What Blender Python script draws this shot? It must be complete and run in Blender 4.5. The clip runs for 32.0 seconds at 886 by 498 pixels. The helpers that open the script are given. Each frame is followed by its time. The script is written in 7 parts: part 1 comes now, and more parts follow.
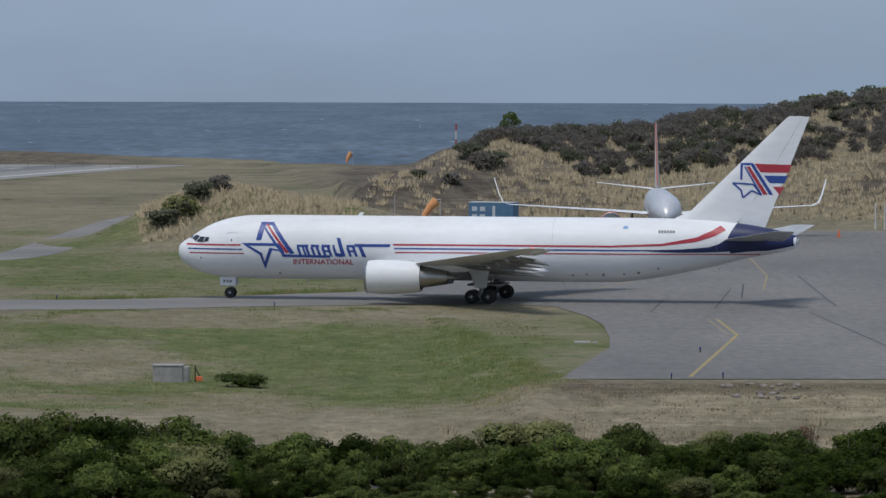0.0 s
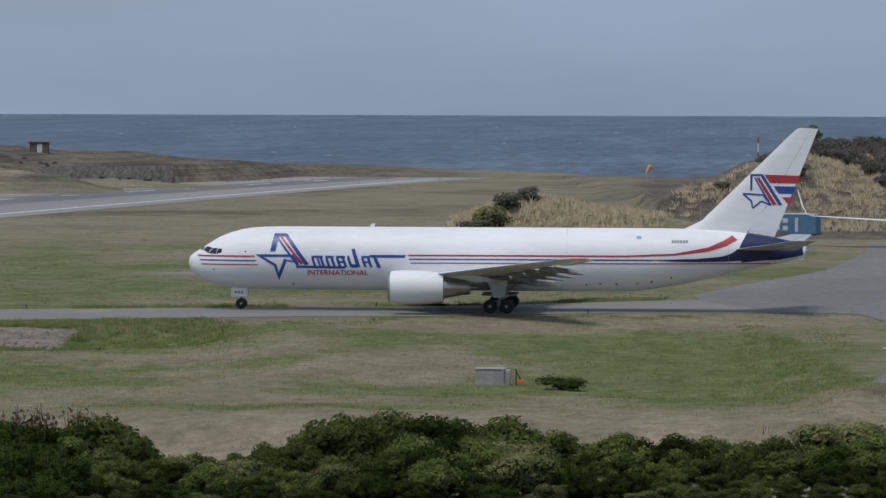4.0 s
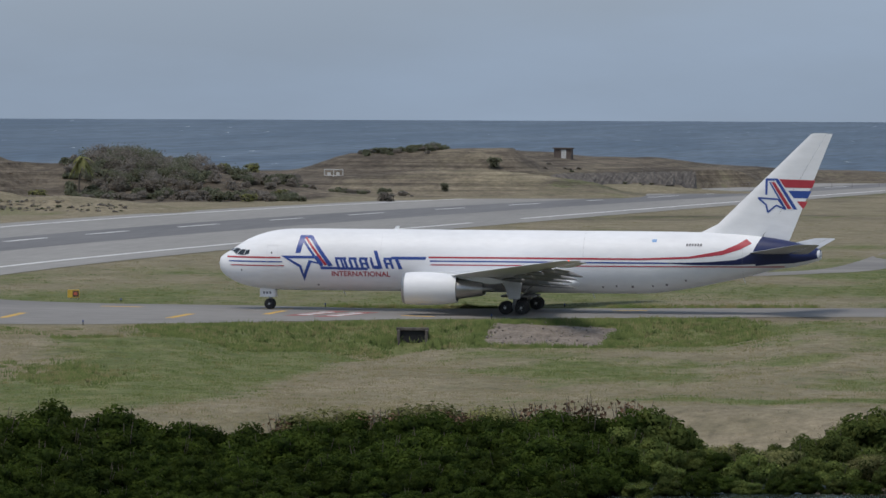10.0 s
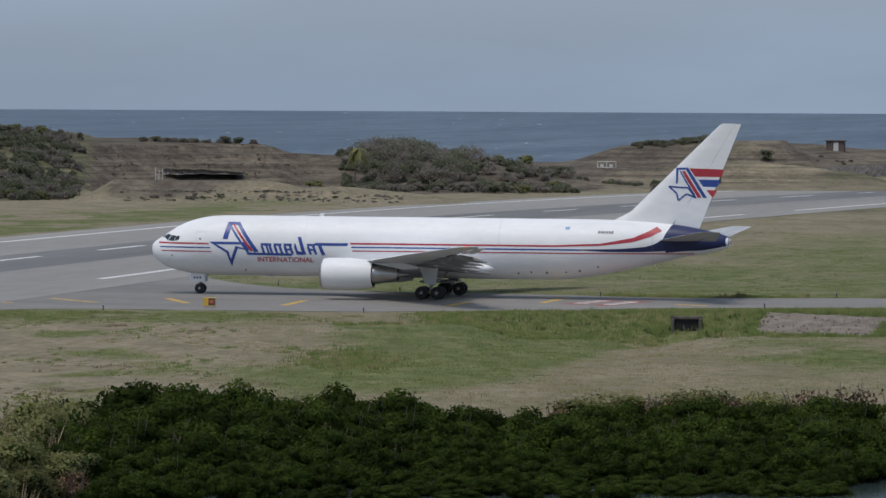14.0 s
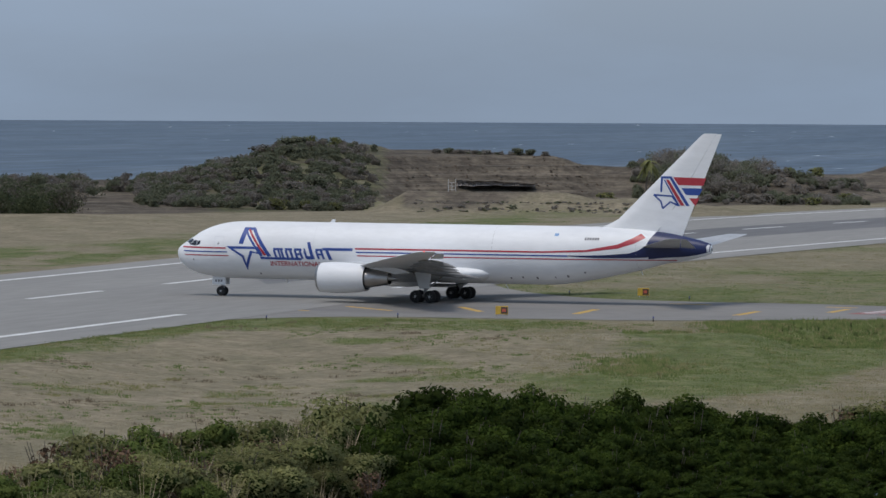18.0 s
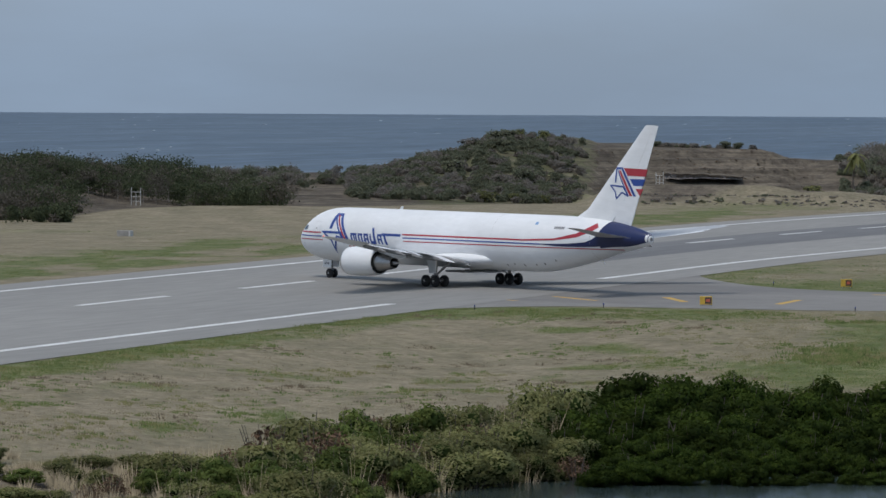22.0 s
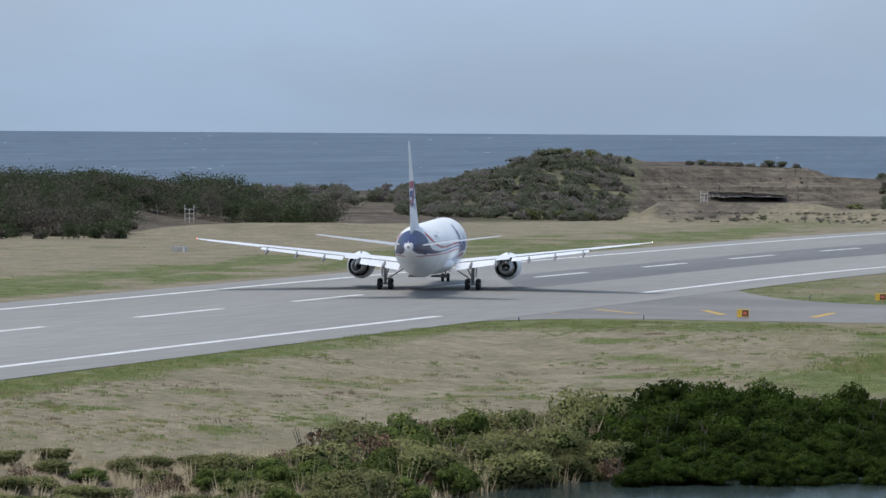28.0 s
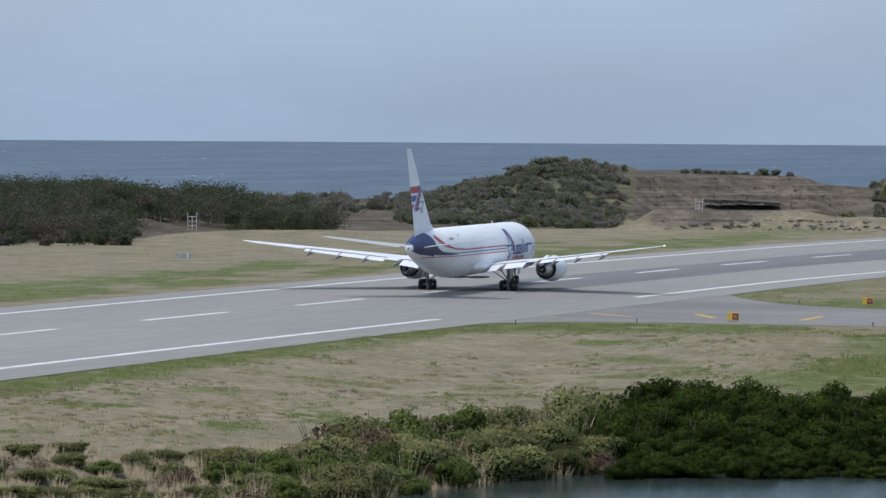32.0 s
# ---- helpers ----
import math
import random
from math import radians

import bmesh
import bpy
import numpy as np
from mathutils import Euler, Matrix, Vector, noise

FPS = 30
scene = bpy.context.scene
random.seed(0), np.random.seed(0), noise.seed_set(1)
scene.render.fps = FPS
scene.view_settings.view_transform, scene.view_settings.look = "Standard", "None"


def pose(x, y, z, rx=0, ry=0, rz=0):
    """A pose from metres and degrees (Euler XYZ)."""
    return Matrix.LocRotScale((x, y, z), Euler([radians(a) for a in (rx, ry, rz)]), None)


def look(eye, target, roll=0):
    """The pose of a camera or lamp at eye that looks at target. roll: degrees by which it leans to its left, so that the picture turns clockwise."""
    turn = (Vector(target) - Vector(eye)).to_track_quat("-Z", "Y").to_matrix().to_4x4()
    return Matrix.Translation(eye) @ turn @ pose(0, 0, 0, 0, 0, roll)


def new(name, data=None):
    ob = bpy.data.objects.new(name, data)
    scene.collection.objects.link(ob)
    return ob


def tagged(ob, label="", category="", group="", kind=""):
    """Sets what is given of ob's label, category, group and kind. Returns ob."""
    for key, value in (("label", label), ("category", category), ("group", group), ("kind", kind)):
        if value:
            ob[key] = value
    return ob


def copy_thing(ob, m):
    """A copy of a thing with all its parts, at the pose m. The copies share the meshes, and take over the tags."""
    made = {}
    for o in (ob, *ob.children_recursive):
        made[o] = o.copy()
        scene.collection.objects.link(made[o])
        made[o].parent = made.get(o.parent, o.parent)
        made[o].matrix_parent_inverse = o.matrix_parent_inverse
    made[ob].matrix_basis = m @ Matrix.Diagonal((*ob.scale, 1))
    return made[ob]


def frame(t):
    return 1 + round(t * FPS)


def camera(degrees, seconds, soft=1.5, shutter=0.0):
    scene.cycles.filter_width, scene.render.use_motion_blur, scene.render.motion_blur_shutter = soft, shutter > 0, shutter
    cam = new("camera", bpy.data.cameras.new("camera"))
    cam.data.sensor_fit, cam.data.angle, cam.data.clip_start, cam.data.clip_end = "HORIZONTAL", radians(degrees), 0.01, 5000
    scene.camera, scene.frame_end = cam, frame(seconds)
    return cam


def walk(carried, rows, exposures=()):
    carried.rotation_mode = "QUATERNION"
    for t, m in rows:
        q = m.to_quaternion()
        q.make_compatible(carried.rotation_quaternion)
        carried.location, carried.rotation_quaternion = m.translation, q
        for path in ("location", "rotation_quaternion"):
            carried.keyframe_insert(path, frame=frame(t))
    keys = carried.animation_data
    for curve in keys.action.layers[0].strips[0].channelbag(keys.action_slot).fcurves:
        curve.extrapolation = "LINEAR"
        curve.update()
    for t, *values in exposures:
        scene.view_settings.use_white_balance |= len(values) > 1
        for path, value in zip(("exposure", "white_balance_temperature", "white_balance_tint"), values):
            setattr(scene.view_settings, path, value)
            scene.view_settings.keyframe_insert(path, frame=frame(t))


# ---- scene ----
cam = camera(11.237, 32.0, soft=1.5)
# seconds, standpoint (x, y, z), yaw, pitch, roll in degrees
PATH = [
    (0.0, 0.11, 32.92, 18.73, -0.0138, -2.1231, 0.181),
    (0.5, -0.11, 31.46, 18.73, -0.1735, -2.0591, 0.177),
    (1.0, -0.32, 30.04, 18.73, -0.5133, -1.9910, 0.184),
    (1.5, -0.53, 28.65, 18.73, -0.7957, -1.9947, 0.190),
    (2.0, -0.72, 27.29, 18.73, -1.5604, -2.0143, 0.184),
    (2.5, -0.90, 25.97, 18.73, -1.9490, -1.9763, 0.180),
    (3.0, -1.06, 24.68, 18.73, -2.6106, -1.9695, 0.183),
    (3.5, -1.21, 23.42, 18.73, -3.2709, -1.9605, 0.180),
    (5.5, -1.66, 18.67, 18.73, -4.7303, -1.9810, 0.190),
    (6.0, -1.73, 17.56, 18.73, -5.3081, -1.9441, 0.191),
    (6.5, -1.78, 16.47, 18.73, -6.0913, -1.9142, 0.186),
    (7.0, -1.82, 15.40, 18.73, -6.6305, -1.8582, 0.186),
    (7.5, -1.84, 14.36, 18.73, -7.0543, -1.9332, 0.194),
    (8.0, -1.84, 13.34, 18.73, -7.8166, -1.9175, 0.197),
    (8.5, -1.82, 12.35, 18.73, -8.6512, -1.9126, 0.204),
    (9.0, -1.79, 11.37, 18.73, -9.2208, -1.9154, 0.225),
    (9.5, -1.75, 10.42, 18.73, -9.8937, -1.9108, 0.221),
    (10.0, -1.68, 9.49, 18.73, -10.2460, -1.8985, 0.242),
    (10.5, -1.60, 8.57, 18.73, -10.5977, -1.8937, 0.223),
    (11.0, -1.51, 7.67, 18.73, -11.4338, -1.8817, 0.244),
    (11.5, -1.40, 6.79, 18.73, -12.1713, -1.8337, 0.263),
    (12.0, -1.28, 5.92, 18.73, -12.2268, -1.9280, 0.278),
    (12.5, -1.14, 5.07, 18.73, -12.6819, -2.0054, 0.280),
    (13.0, -0.99, 4.23, 18.73, -13.1222, -2.0127, 0.300),
    (13.5, -0.83, 3.40, 18.73, -13.2145, -1.9674, 0.312),
    (14.0, -0.65, 2.57, 18.73, -13.6934, -2.0106, 0.302),
    (14.5, -0.46, 1.76, 18.73, -14.2720, -1.9545, 0.304),
    (16.5, 0.42, -1.44, 18.73, -16.2320, -1.8741, 0.316),
    (17.0, 0.67, -2.23, 18.73, -16.7583, -1.8948, 0.322),
    (17.5, 0.93, -3.03, 18.73, -17.0277, -1.8925, 0.319),
    (18.0, 1.20, -3.83, 18.73, -17.4071, -1.8727, 0.321),
    (18.5, 1.48, -4.63, 18.73, -17.4957, -1.8807, 0.322),
    (19.0, 1.77, -5.44, 18.73, -17.8326, -1.9077, 0.309),
    (19.5, 2.08, -6.25, 18.73, -18.2813, -1.9001, 0.332),
    (20.0, 2.39, -7.08, 18.73, -18.7466, -1.9357, 0.333),
    (20.5, 2.71, -7.92, 18.73, -19.1982, -1.9249, 0.335),
    (21.0, 3.05, -8.77, 18.73, -19.3097, -1.8348, 0.329),
    (21.5, 3.39, -9.63, 18.73, -19.5319, -1.9036, 0.326),
    (22.0, 3.74, -10.51, 18.73, -20.0769, -1.9695, 0.331),
    (22.5, 4.11, -11.42, 18.73, -19.9072, -1.9474, 0.328),
    (23.0, 4.48, -12.34, 18.73, -20.0965, -1.8222, 0.339),
    (23.5, 4.87, -13.28, 18.73, -20.1294, -1.8515, 0.336),
    (24.0, 5.26, -14.25, 18.73, -20.1218, -1.8158, 0.347),
    (24.5, 5.67, -15.25, 18.73, -20.2935, -1.8067, 0.352),
    (25.0, 6.08, -16.28, 18.73, -20.2017, -1.7828, 0.354),
    (25.5, 6.51, -17.33, 18.73, -20.3686, -1.7630, 0.360),
    (26.0, 6.94, -18.42, 18.73, -20.8352, -1.7616, 0.360),
    (26.5, 7.39, -19.55, 18.73, -20.7051, -1.7353, 0.368),
    (28.5, 9.30, -24.44, 18.73, -20.7317, -1.7235, 0.365),
    (29.0, 9.80, -25.77, 18.73, -20.8415, -1.7051, 0.361),
    (29.5, 10.32, -27.15, 18.73, -20.7854, -1.6238, 0.358),
    (30.0, 10.86, -28.57, 18.73, -20.7365, -1.5476, 0.362),
    (30.5, 11.41, -30.05, 18.73, -20.8501, -1.5728, 0.366),
    (31.0, 11.97, -31.59, 18.73, -20.7891, -1.5867, 0.361),
    (31.5, 12.55, -33.18, 18.73, -20.7612, -1.5813, 0.369),
    (32.0, 13.15, -34.82, 18.73, -20.6937, -1.6130, 0.367),
]
# seconds, place of the main gear (x, y) and heading of the taxiing aircraft
TAXI = [
    (0.0, 4.02, 417.74, 170.17), (0.5, 1.05, 416.93, 172.54), (1.0, -2.11, 416.09, 174.65), (1.5, -5.24, 415.25, 176.4),
    (2.0, -8.49, 414.44, 177.59), (2.5, -11.67, 413.72, 178.49), (3.0, -15.06, 413.1, 179.36), (3.5, -18.39, 412.83, 180.14),
    (5.5, -31.98, 408.4, 179.8), (6.0, -35.7, 407.94, 180.22), (6.5, -39.21, 407.16, 180.39), (7.0, -42.9, 406.29, 180.41),
    (7.5, -46.5, 405.38, 180.43), (8.0, -50.3, 404.45, 180.56), (8.5, -53.93, 403.6, 180.67), (9.0, -57.77, 402.8, 180.85),
    (9.5, -61.5, 402.2, 180.94), (10.0, -65.47, 401.7, 180.98), (10.5, -69.25, 401.24, 180.94), (11.0, -73.24, 400.54, 181.2),
    (11.5, -77.09, 399.95, 181.39), (12.0, -81.26, 399.75, 181.25), (12.5, -85.29, 399.74, 181.18), (13.0, -89.45, 399.69, 181.27),
    (13.5, -93.4, 399.6, 181.43), (14.0, -97.42, 399.33, 181.41), (14.5, -101.14, 398.8, 181.25), (16.5, -116.22, 399.43, 180.5),
    (17.0, -119.58, 399.89, 179.57), (17.5, -122.51, 399.92, 178.19), (18.0, -125.27, 399.7, 176.3), (18.5, -127.85, 399.67, 174.08),
    (19.0, -130.56, 400.15, 171.18), (19.5, -133.22, 400.94, 167.89), (20.0, -135.81, 401.6, 164.06), (20.5, -138.14, 402.02, 160.45),
    (21.0, -140.32, 402.19, 156.44), (21.5, -142.31, 402.51, 152.64), (22.0, -144.41, 403.23, 148.71), (22.5, -146.38, 404.34, 144.87),
    (23.0, -148.27, 405.48, 140.98), (23.5, -149.95, 406.6, 137.58), (24.0, -151.53, 407.61, 134.02), (24.5, -153.08, 408.89, 130.6),
    (25.0, -154.62, 410.57, 127.13), (25.5, -156.08, 412.32, 123.47), (26.0, -157.27, 413.81, 119.85), (26.5, -158.14, 414.8, 116.65),
    (28.5, -161.72, 424.38, 103.54), (29.0, -161.94, 425.95, 101.49), (29.5, -162.14, 427.7, 99.74), (30.0, -162.15, 429.33, 98.42),
    (30.5, -162.06, 430.9, 97.47), (31.0, -161.94, 432.48, 96.98), (31.5, -161.86, 434.14, 96.53), (32.0, -161.71, 436.01, 96.49),
]


def aim(x, y, z, yaw, pitch, roll):
    """Camera pose at (x, y, z): yaw clockwise from north, pitch up, roll, in degrees."""
    h, p = radians(yaw), radians(pitch)
    way = Vector((math.sin(h) * math.cos(p), math.cos(h) * math.cos(p), math.sin(p)))
    return look((x, y, z), Vector((x, y, z)) + way, roll)


EXPOSURES = [(0.0, 0.09, 6500, 11), (6.0, 0.08, 6600, 12), (11.0, 0.18, 6750, 12), (14.0, 0.14, 6700, 12), (19.0, 0.07, 6550, 12), (23.0, 0.13, 6500, 10), (26.0, 0.27, 6450, 10), (28.6, 0.6, 6430, 11),
             (30.0, 0.58, 6430, 11), (32.0, 0.54, 6430, 11)]
walk(cam, [(t, aim(*a)) for t, *a in PATH], EXPOSURES)

# ---- light ----
world = bpy.data.worlds.new("world")
scene.world = world
world.use_nodes = True
wn = world.node_tree.nodes
wl = world.node_tree.links
wn.clear()
SUN_EL, SUN_AZ = 66, 205


def sky_nodes():
    out = wn.new("ShaderNodeOutputWorld")
    bg = wn.new("ShaderNodeBackground")
    sky = wn.new("ShaderNodeTexSky")
    sky.sky_type = "NISHITA"
    sky.sun_disc = False
    sky.sun_elevation = radians(SUN_EL)
    sky.sun_rotation = radians(SUN_AZ)
    sky.air_density, sky.dust_density, sky.ozone_density = 1.0, 2.5, 2.0
    # haze and thin cloud veil over the blue
    mix = wn.new("ShaderNodeMix")
    mix.data_type = "RGBA"
    geo = wn.new("ShaderNodeTexCoord")
    mp = wn.new("ShaderNodeMapping")
    mp.inputs["Scale"].default_value = (1, 1, 3.5)
    ns = wn.new("ShaderNodeTexNoise")
    ns.inputs["Scale"].default_value = 5.0
    ns.inputs["Detail"].default_value = 7
    ns.inputs["Roughness"].default_value = 0.55
    rp = wn.new("ShaderNodeValToRGB")
    rp.color_ramp.elements[0].position, rp.color_ramp.elements[0].color = 0.38, (0.62, 0.62, 0.62, 1)
    rp.color_ramp.elements[1].position, rp.color_ramp.elements[1].color = 0.75, (0.88, 0.88, 0.88, 1)
    wl.new(geo.outputs["Generated"], mp.inputs["Vector"])
    wl.new(mp.outputs["Vector"], ns.inputs["Vector"])
    wl.new(ns.outputs["Fac"], rp.inputs["Fac"])
    wl.new(rp.outputs["Color"], mix.inputs[0])
    wl.new(sky.outputs["Color"], mix.inputs[6])
    mix.inputs[7].default_value = SKY_VEIL
    wl.new(mix.outputs[2], bg.inputs["Color"])
    bg.inputs["Strength"].default_value = SKY_STRENGTH
    wl.new(bg.outputs["Background"], out.inputs["Surface"])


SKY_VEIL = (2.6, 3.5, 4.8, 1)
SKY_STRENGTH = 0.112
sky_nodes()
sun_data = bpy.data.lights.new("sun", "SUN")
sun_data.energy = 1.7
sun_data.angle = radians(20)
sun_data.color = (1.0, 0.96, 0.9)
sun = new("sun", sun_data)
_el, _az = radians(SUN_EL), radians(SUN_AZ)
sun.matrix_world = look((0, 0, 200), Vector((0, 0, 200)) - 100 * Vector((math.sin(_az) * math.cos(_el), math.cos(_az) * math.cos(_el), math.sin(_el))))


# ---- materials ----
def material(name, color, color2=None, scale=1.0, rough=0.8, metal=0.0, bump=0.0, bump_scale=None, rand=0.0, detail=6, lo=0.35, hi=0.65,
             fine=0.0, fine_scale=None, spec=0.5, coat=0.0, stretch=(1, 1, 1), island=False, tint=None, tint_scale=0.02):
    m = bpy.data.materials.new(name)
    m.use_nodes = True
    nt = m.node_tree
    b = nt.nodes["Principled BSDF"]
    b.inputs["Roughness"].default_value = rough
    b.inputs["Metallic"].default_value = metal
    b.inputs["Specular IOR Level"].default_value = spec
    b.inputs["Coat Weight"].default_value = coat
    geo = nt.nodes.new("ShaderNodeTexCoord")
    mapn = nt.nodes.new("ShaderNodeMapping")
    mapn.inputs["Scale"].default_value = stretch
    nt.links.new(geo.outputs["Object"], mapn.inputs["Vector"])
    col = None

    def noise_node(s, det=detail):
        n = nt.nodes.new("ShaderNodeTexNoise")
        n.inputs["Scale"].default_value = s
        n.inputs["Detail"].default_value = det
        n.inputs["Roughness"].default_value = 0.6
        nt.links.new(mapn.outputs["Vector"], n.inputs["Vector"])
        return n

    def mixed(fac, a, c, mode="MIX"):
        x = nt.nodes.new("ShaderNodeMix")
        x.data_type = "RGBA"
        x.blend_type = mode
        for sock, v in ((x.inputs[0], fac), (x.inputs[6], a), (x.inputs[7], c)):
            if isinstance(v, (int, float)):
                sock.default_value = v
            elif isinstance(v, tuple):
                sock.default_value = (*v[:3], 1)
            else:
                nt.links.new(v, sock)
        return x.outputs[2]

    def ramp(sock, p0, p1):
        r = nt.nodes.new("ShaderNodeMapRange")
        r.inputs["From Min"].default_value, r.inputs["From Max"].default_value = p0, p1
        nt.links.new(sock, r.inputs["Value"])
        return r.outputs["Result"]

    col = tuple(color)
    if color2:
        col = mixed(ramp(noise_node(scale).outputs["Fac"], lo, hi), tuple(color), tuple(color2))
    if tint:
        col = mixed(ramp(noise_node(tint_scale, 4).outputs["Fac"], 0.42, 0.6), col, tuple(tint))
    if fine:
        f = ramp(noise_node(fine_scale or scale * 12, 3).outputs["Fac"], 0.3, 0.7)
        g = nt.nodes.new("ShaderNodeMapRange")
        g.inputs["To Min"].default_value, g.inputs["To Max"].default_value = 1 - fine, 1 + fine
        nt.links.new(f, g.inputs["Value"])
        h = nt.nodes.new("ShaderNodeVectorMath")
        h.operation = "SCALE"
        if isinstance(col, tuple):
            h.inputs[0].default_value = col[:3]
        else:
            nt.links.new(col, h.inputs[0])
        nt.links.new(g.outputs["Result"], h.inputs["Scale"])
        col = h.outputs["Vector"]
    if rand:
        src = nt.nodes.new("ShaderNodeNewGeometry").outputs["Random Per Island"] if island else nt.nodes.new("ShaderNodeObjectInfo").outputs["Random"]
        g = nt.nodes.new("ShaderNodeMapRange")
        g.inputs["To Min"].default_value, g.inputs["To Max"].default_value = 1 - rand, 1 + rand
        nt.links.new(src, g.inputs["Value"])
        h = nt.nodes.new("ShaderNodeVectorMath")
        h.operation = "SCALE"
        if isinstance(col, tuple):
            h.inputs[0].default_value = col[:3]
        else:
            nt.links.new(col, h.inputs[0])
        nt.links.new(g.outputs["Result"], h.inputs["Scale"])
        col = h.outputs["Vector"]
    if isinstance(col, tuple):
        b.inputs["Base Color"].default_value = (*col[:3], 1)
    else:
        nt.links.new(col, b.inputs["Base Color"])
    if bump:
        bp = nt.nodes.new("ShaderNodeBump")
        bp.inputs["Strength"].default_value = bump
        bp.inputs["Distance"].default_value = 0.1
        nt.links.new(noise_node(bump_scale or scale * 8, 5).outputs["Fac"], bp.inputs["Height"])
        nt.links.new(bp.outputs["Normal"], b.inputs["Normal"])
    return m


# ---- mesh helpers ----
def shape(name, verts, faces, mat, parent=None, label="", smooth=False, normals=None):
    me = bpy.data.meshes.new(name)
    me.from_pydata([tuple(v) for v in verts], [], faces)
    me.update()
    if mat:
        for mm in (mat if isinstance(mat, (list, tuple)) else [mat]):
            me.materials.append(mm)
    if smooth or normals:
        me.polygons.foreach_set("use_smooth", [True] * len(me.polygons))
    if normals:
        me.normals_split_custom_set_from_vertices(normals)
    ob = new(name, me)
    if parent:
        ob.parent = parent
    if label:
        ob["label"] = label
    return ob


def part(name, bm, mat, parent=None, label="", smooth=False):
    me = bpy.data.meshes.new(name)
    bm.to_mesh(me)
    bm.free()
    if mat:
        for mm in (mat if isinstance(mat, (list, tuple)) else [mat]):
            me.materials.append(mm)
    if smooth:
        me.polygons.foreach_set("use_smooth", [True] * len(me.polygons))
    ob = new(name, me)
    if parent:
        ob.parent = parent
    if label:
        ob["label"] = label
    return ob


def thing(name, m, label, category, group="", kind=""):
    ob = new(name)
    ob.empty_display_size = 0.2
    ob.matrix_basis = m
    return tagged(ob, label, category, group, kind)


def box(bm, x0, x1, y0, y1, z0, z1, bevel=0.0):
    r = bmesh.ops.create_cube(bm, size=1, matrix=Matrix.LocRotScale(((x0 + x1) / 2, (y0 + y1) / 2, (z0 + z1) / 2), None, (abs(x1 - x0), abs(y1 - y0), abs(z1 - z0))))
    if bevel:
        es = {e for v in r["verts"] for e in v.link_edges}
        bmesh.ops.bevel(bm, geom=list(es), offset=bevel, segments=2, affect="EDGES", profile=0.7)
    return bm


def rod(bm, a, b, r, r2=None, seg=10):
    a, b = Vector(a), Vector(b)
    d = b - a
    q = d.to_track_quat("Z", "Y").to_matrix().to_4x4()
    bmesh.ops.create_cone(bm, cap_ends=True, segments=seg, radius1=r, radius2=r if r2 is None else r2, depth=d.length, matrix=Matrix.Translation((a + b) / 2) @ q)
    return bm


def loft(rings, close=True):
    """Verts and faces of a skin through rings of equal length."""
    n = len(rings[0])
    verts = [v for r in rings for v in r]
    faces = []
    for i in range(len(rings) - 1):
        for j in range(n if close else n - 1):
            k = (j + 1) % n
            faces.append((i * n + j, i * n + k, (i + 1) * n + k, (i + 1) * n + j))
    if close:
        faces.append(tuple(range(n))[::-1])
        faces.append(tuple((len(rings) - 1) * n + j for j in range(n)))
    return verts, faces


def lathe(profile, seg=24, axis="X"):
    """Rings round an axis from (along, radius) pairs."""
    rings = []
    for a, r in profile:
        ring = []
        for j in range(seg):
            w = 2 * math.pi * j / seg
            u, v = r * math.cos(w), r * math.sin(w)
            ring.append({"X": (a, u, v), "Y": (v, a, u), "Z": (u, v, a)}[axis])
        rings.append(ring)
    return rings


def lerp_table(x, table):
    """Smooth value at x from (x, value) pairs."""
    for (x0, v0), (x1, v1) in zip(table, table[1:]):
        if x <= x1:
            k = min(1, max(0, (x - x0) / (x1 - x0)))
            return v0 + (v1 - v0) * k
    return table[-1][1]

# ---- ground ----
SEA_Z, POND_Z = -4.0, -3.6
# bearing, foot of the slope, crest distance, crest height, distance of the shore
RIDGE = [
    (-60, 640, 720, 4.0, 900), (-27, 645, 720, 4.2, 900), (-25.5, 650, 720, 4.0, 900), (-24, 690, 760, 3.2, 920), (-22.6, 725, 830, 3.0, 950),
    (-21.1, 740, 830, 3.4, 950), (-20.1, 750, 835, 6.4, 980), (-19.3, 760, 850, 9.6, 1000), (-18.3, 770, 865, 9.8, 1000), (-17.3, 775, 880, 9.0, 1000),
    (-16.1, 790, 880, 7.6, 1010), (-15.2, 805, 875, 4.6, 1010), (-13.2, 830, 900, 4.2, 1020), (-12.2, 840, 930, 3.6, 1040), (-11.3, 855, 950, 7.0, 1060),
    (-9.5, 876, 950, 7.2, 1080), (-8, 932, 975, 6.4, 1100), (-6.4, 990, 1015, 3.6, 1120), (-5.4, 1042, 1062, 2.3, 1130), (-3.2, 1035, 1062, 0.8, 1130), (-2.2, 1000, 1040, 0.7, 1110),
    (-1.45, 800, 860, 0.8, 1100), (-1.05, 640, 690, 3.0, 1090), (-0.55, 600, 645, 6.3, 1080), (0.15, 612, 660, 8.6, 1060), (0.8, 614, 680, 10.4, 1050), (1.5, 614, 690, 10.9, 1050),
    (2.2, 614, 700, 11.2, 1050), (3.5, 614, 705, 13.2, 1050), (5.4, 616, 712, 16.2, 1050), (9, 620, 720, 18.5, 1050), (60, 620, 720, 12, 980),
]
EDGE = [(-60, 230), (-30, 262), (-27, 284), (-25, 308), (-23, 335), (-21.5, 359), (-20.2, 380), (-19.5, 384), (-14.7, 380), (-10.7, 390), (-5.2, 401), (-0.2, 407), (1.1, 330), (1.7, 314), (8, 316), (60, 316)]
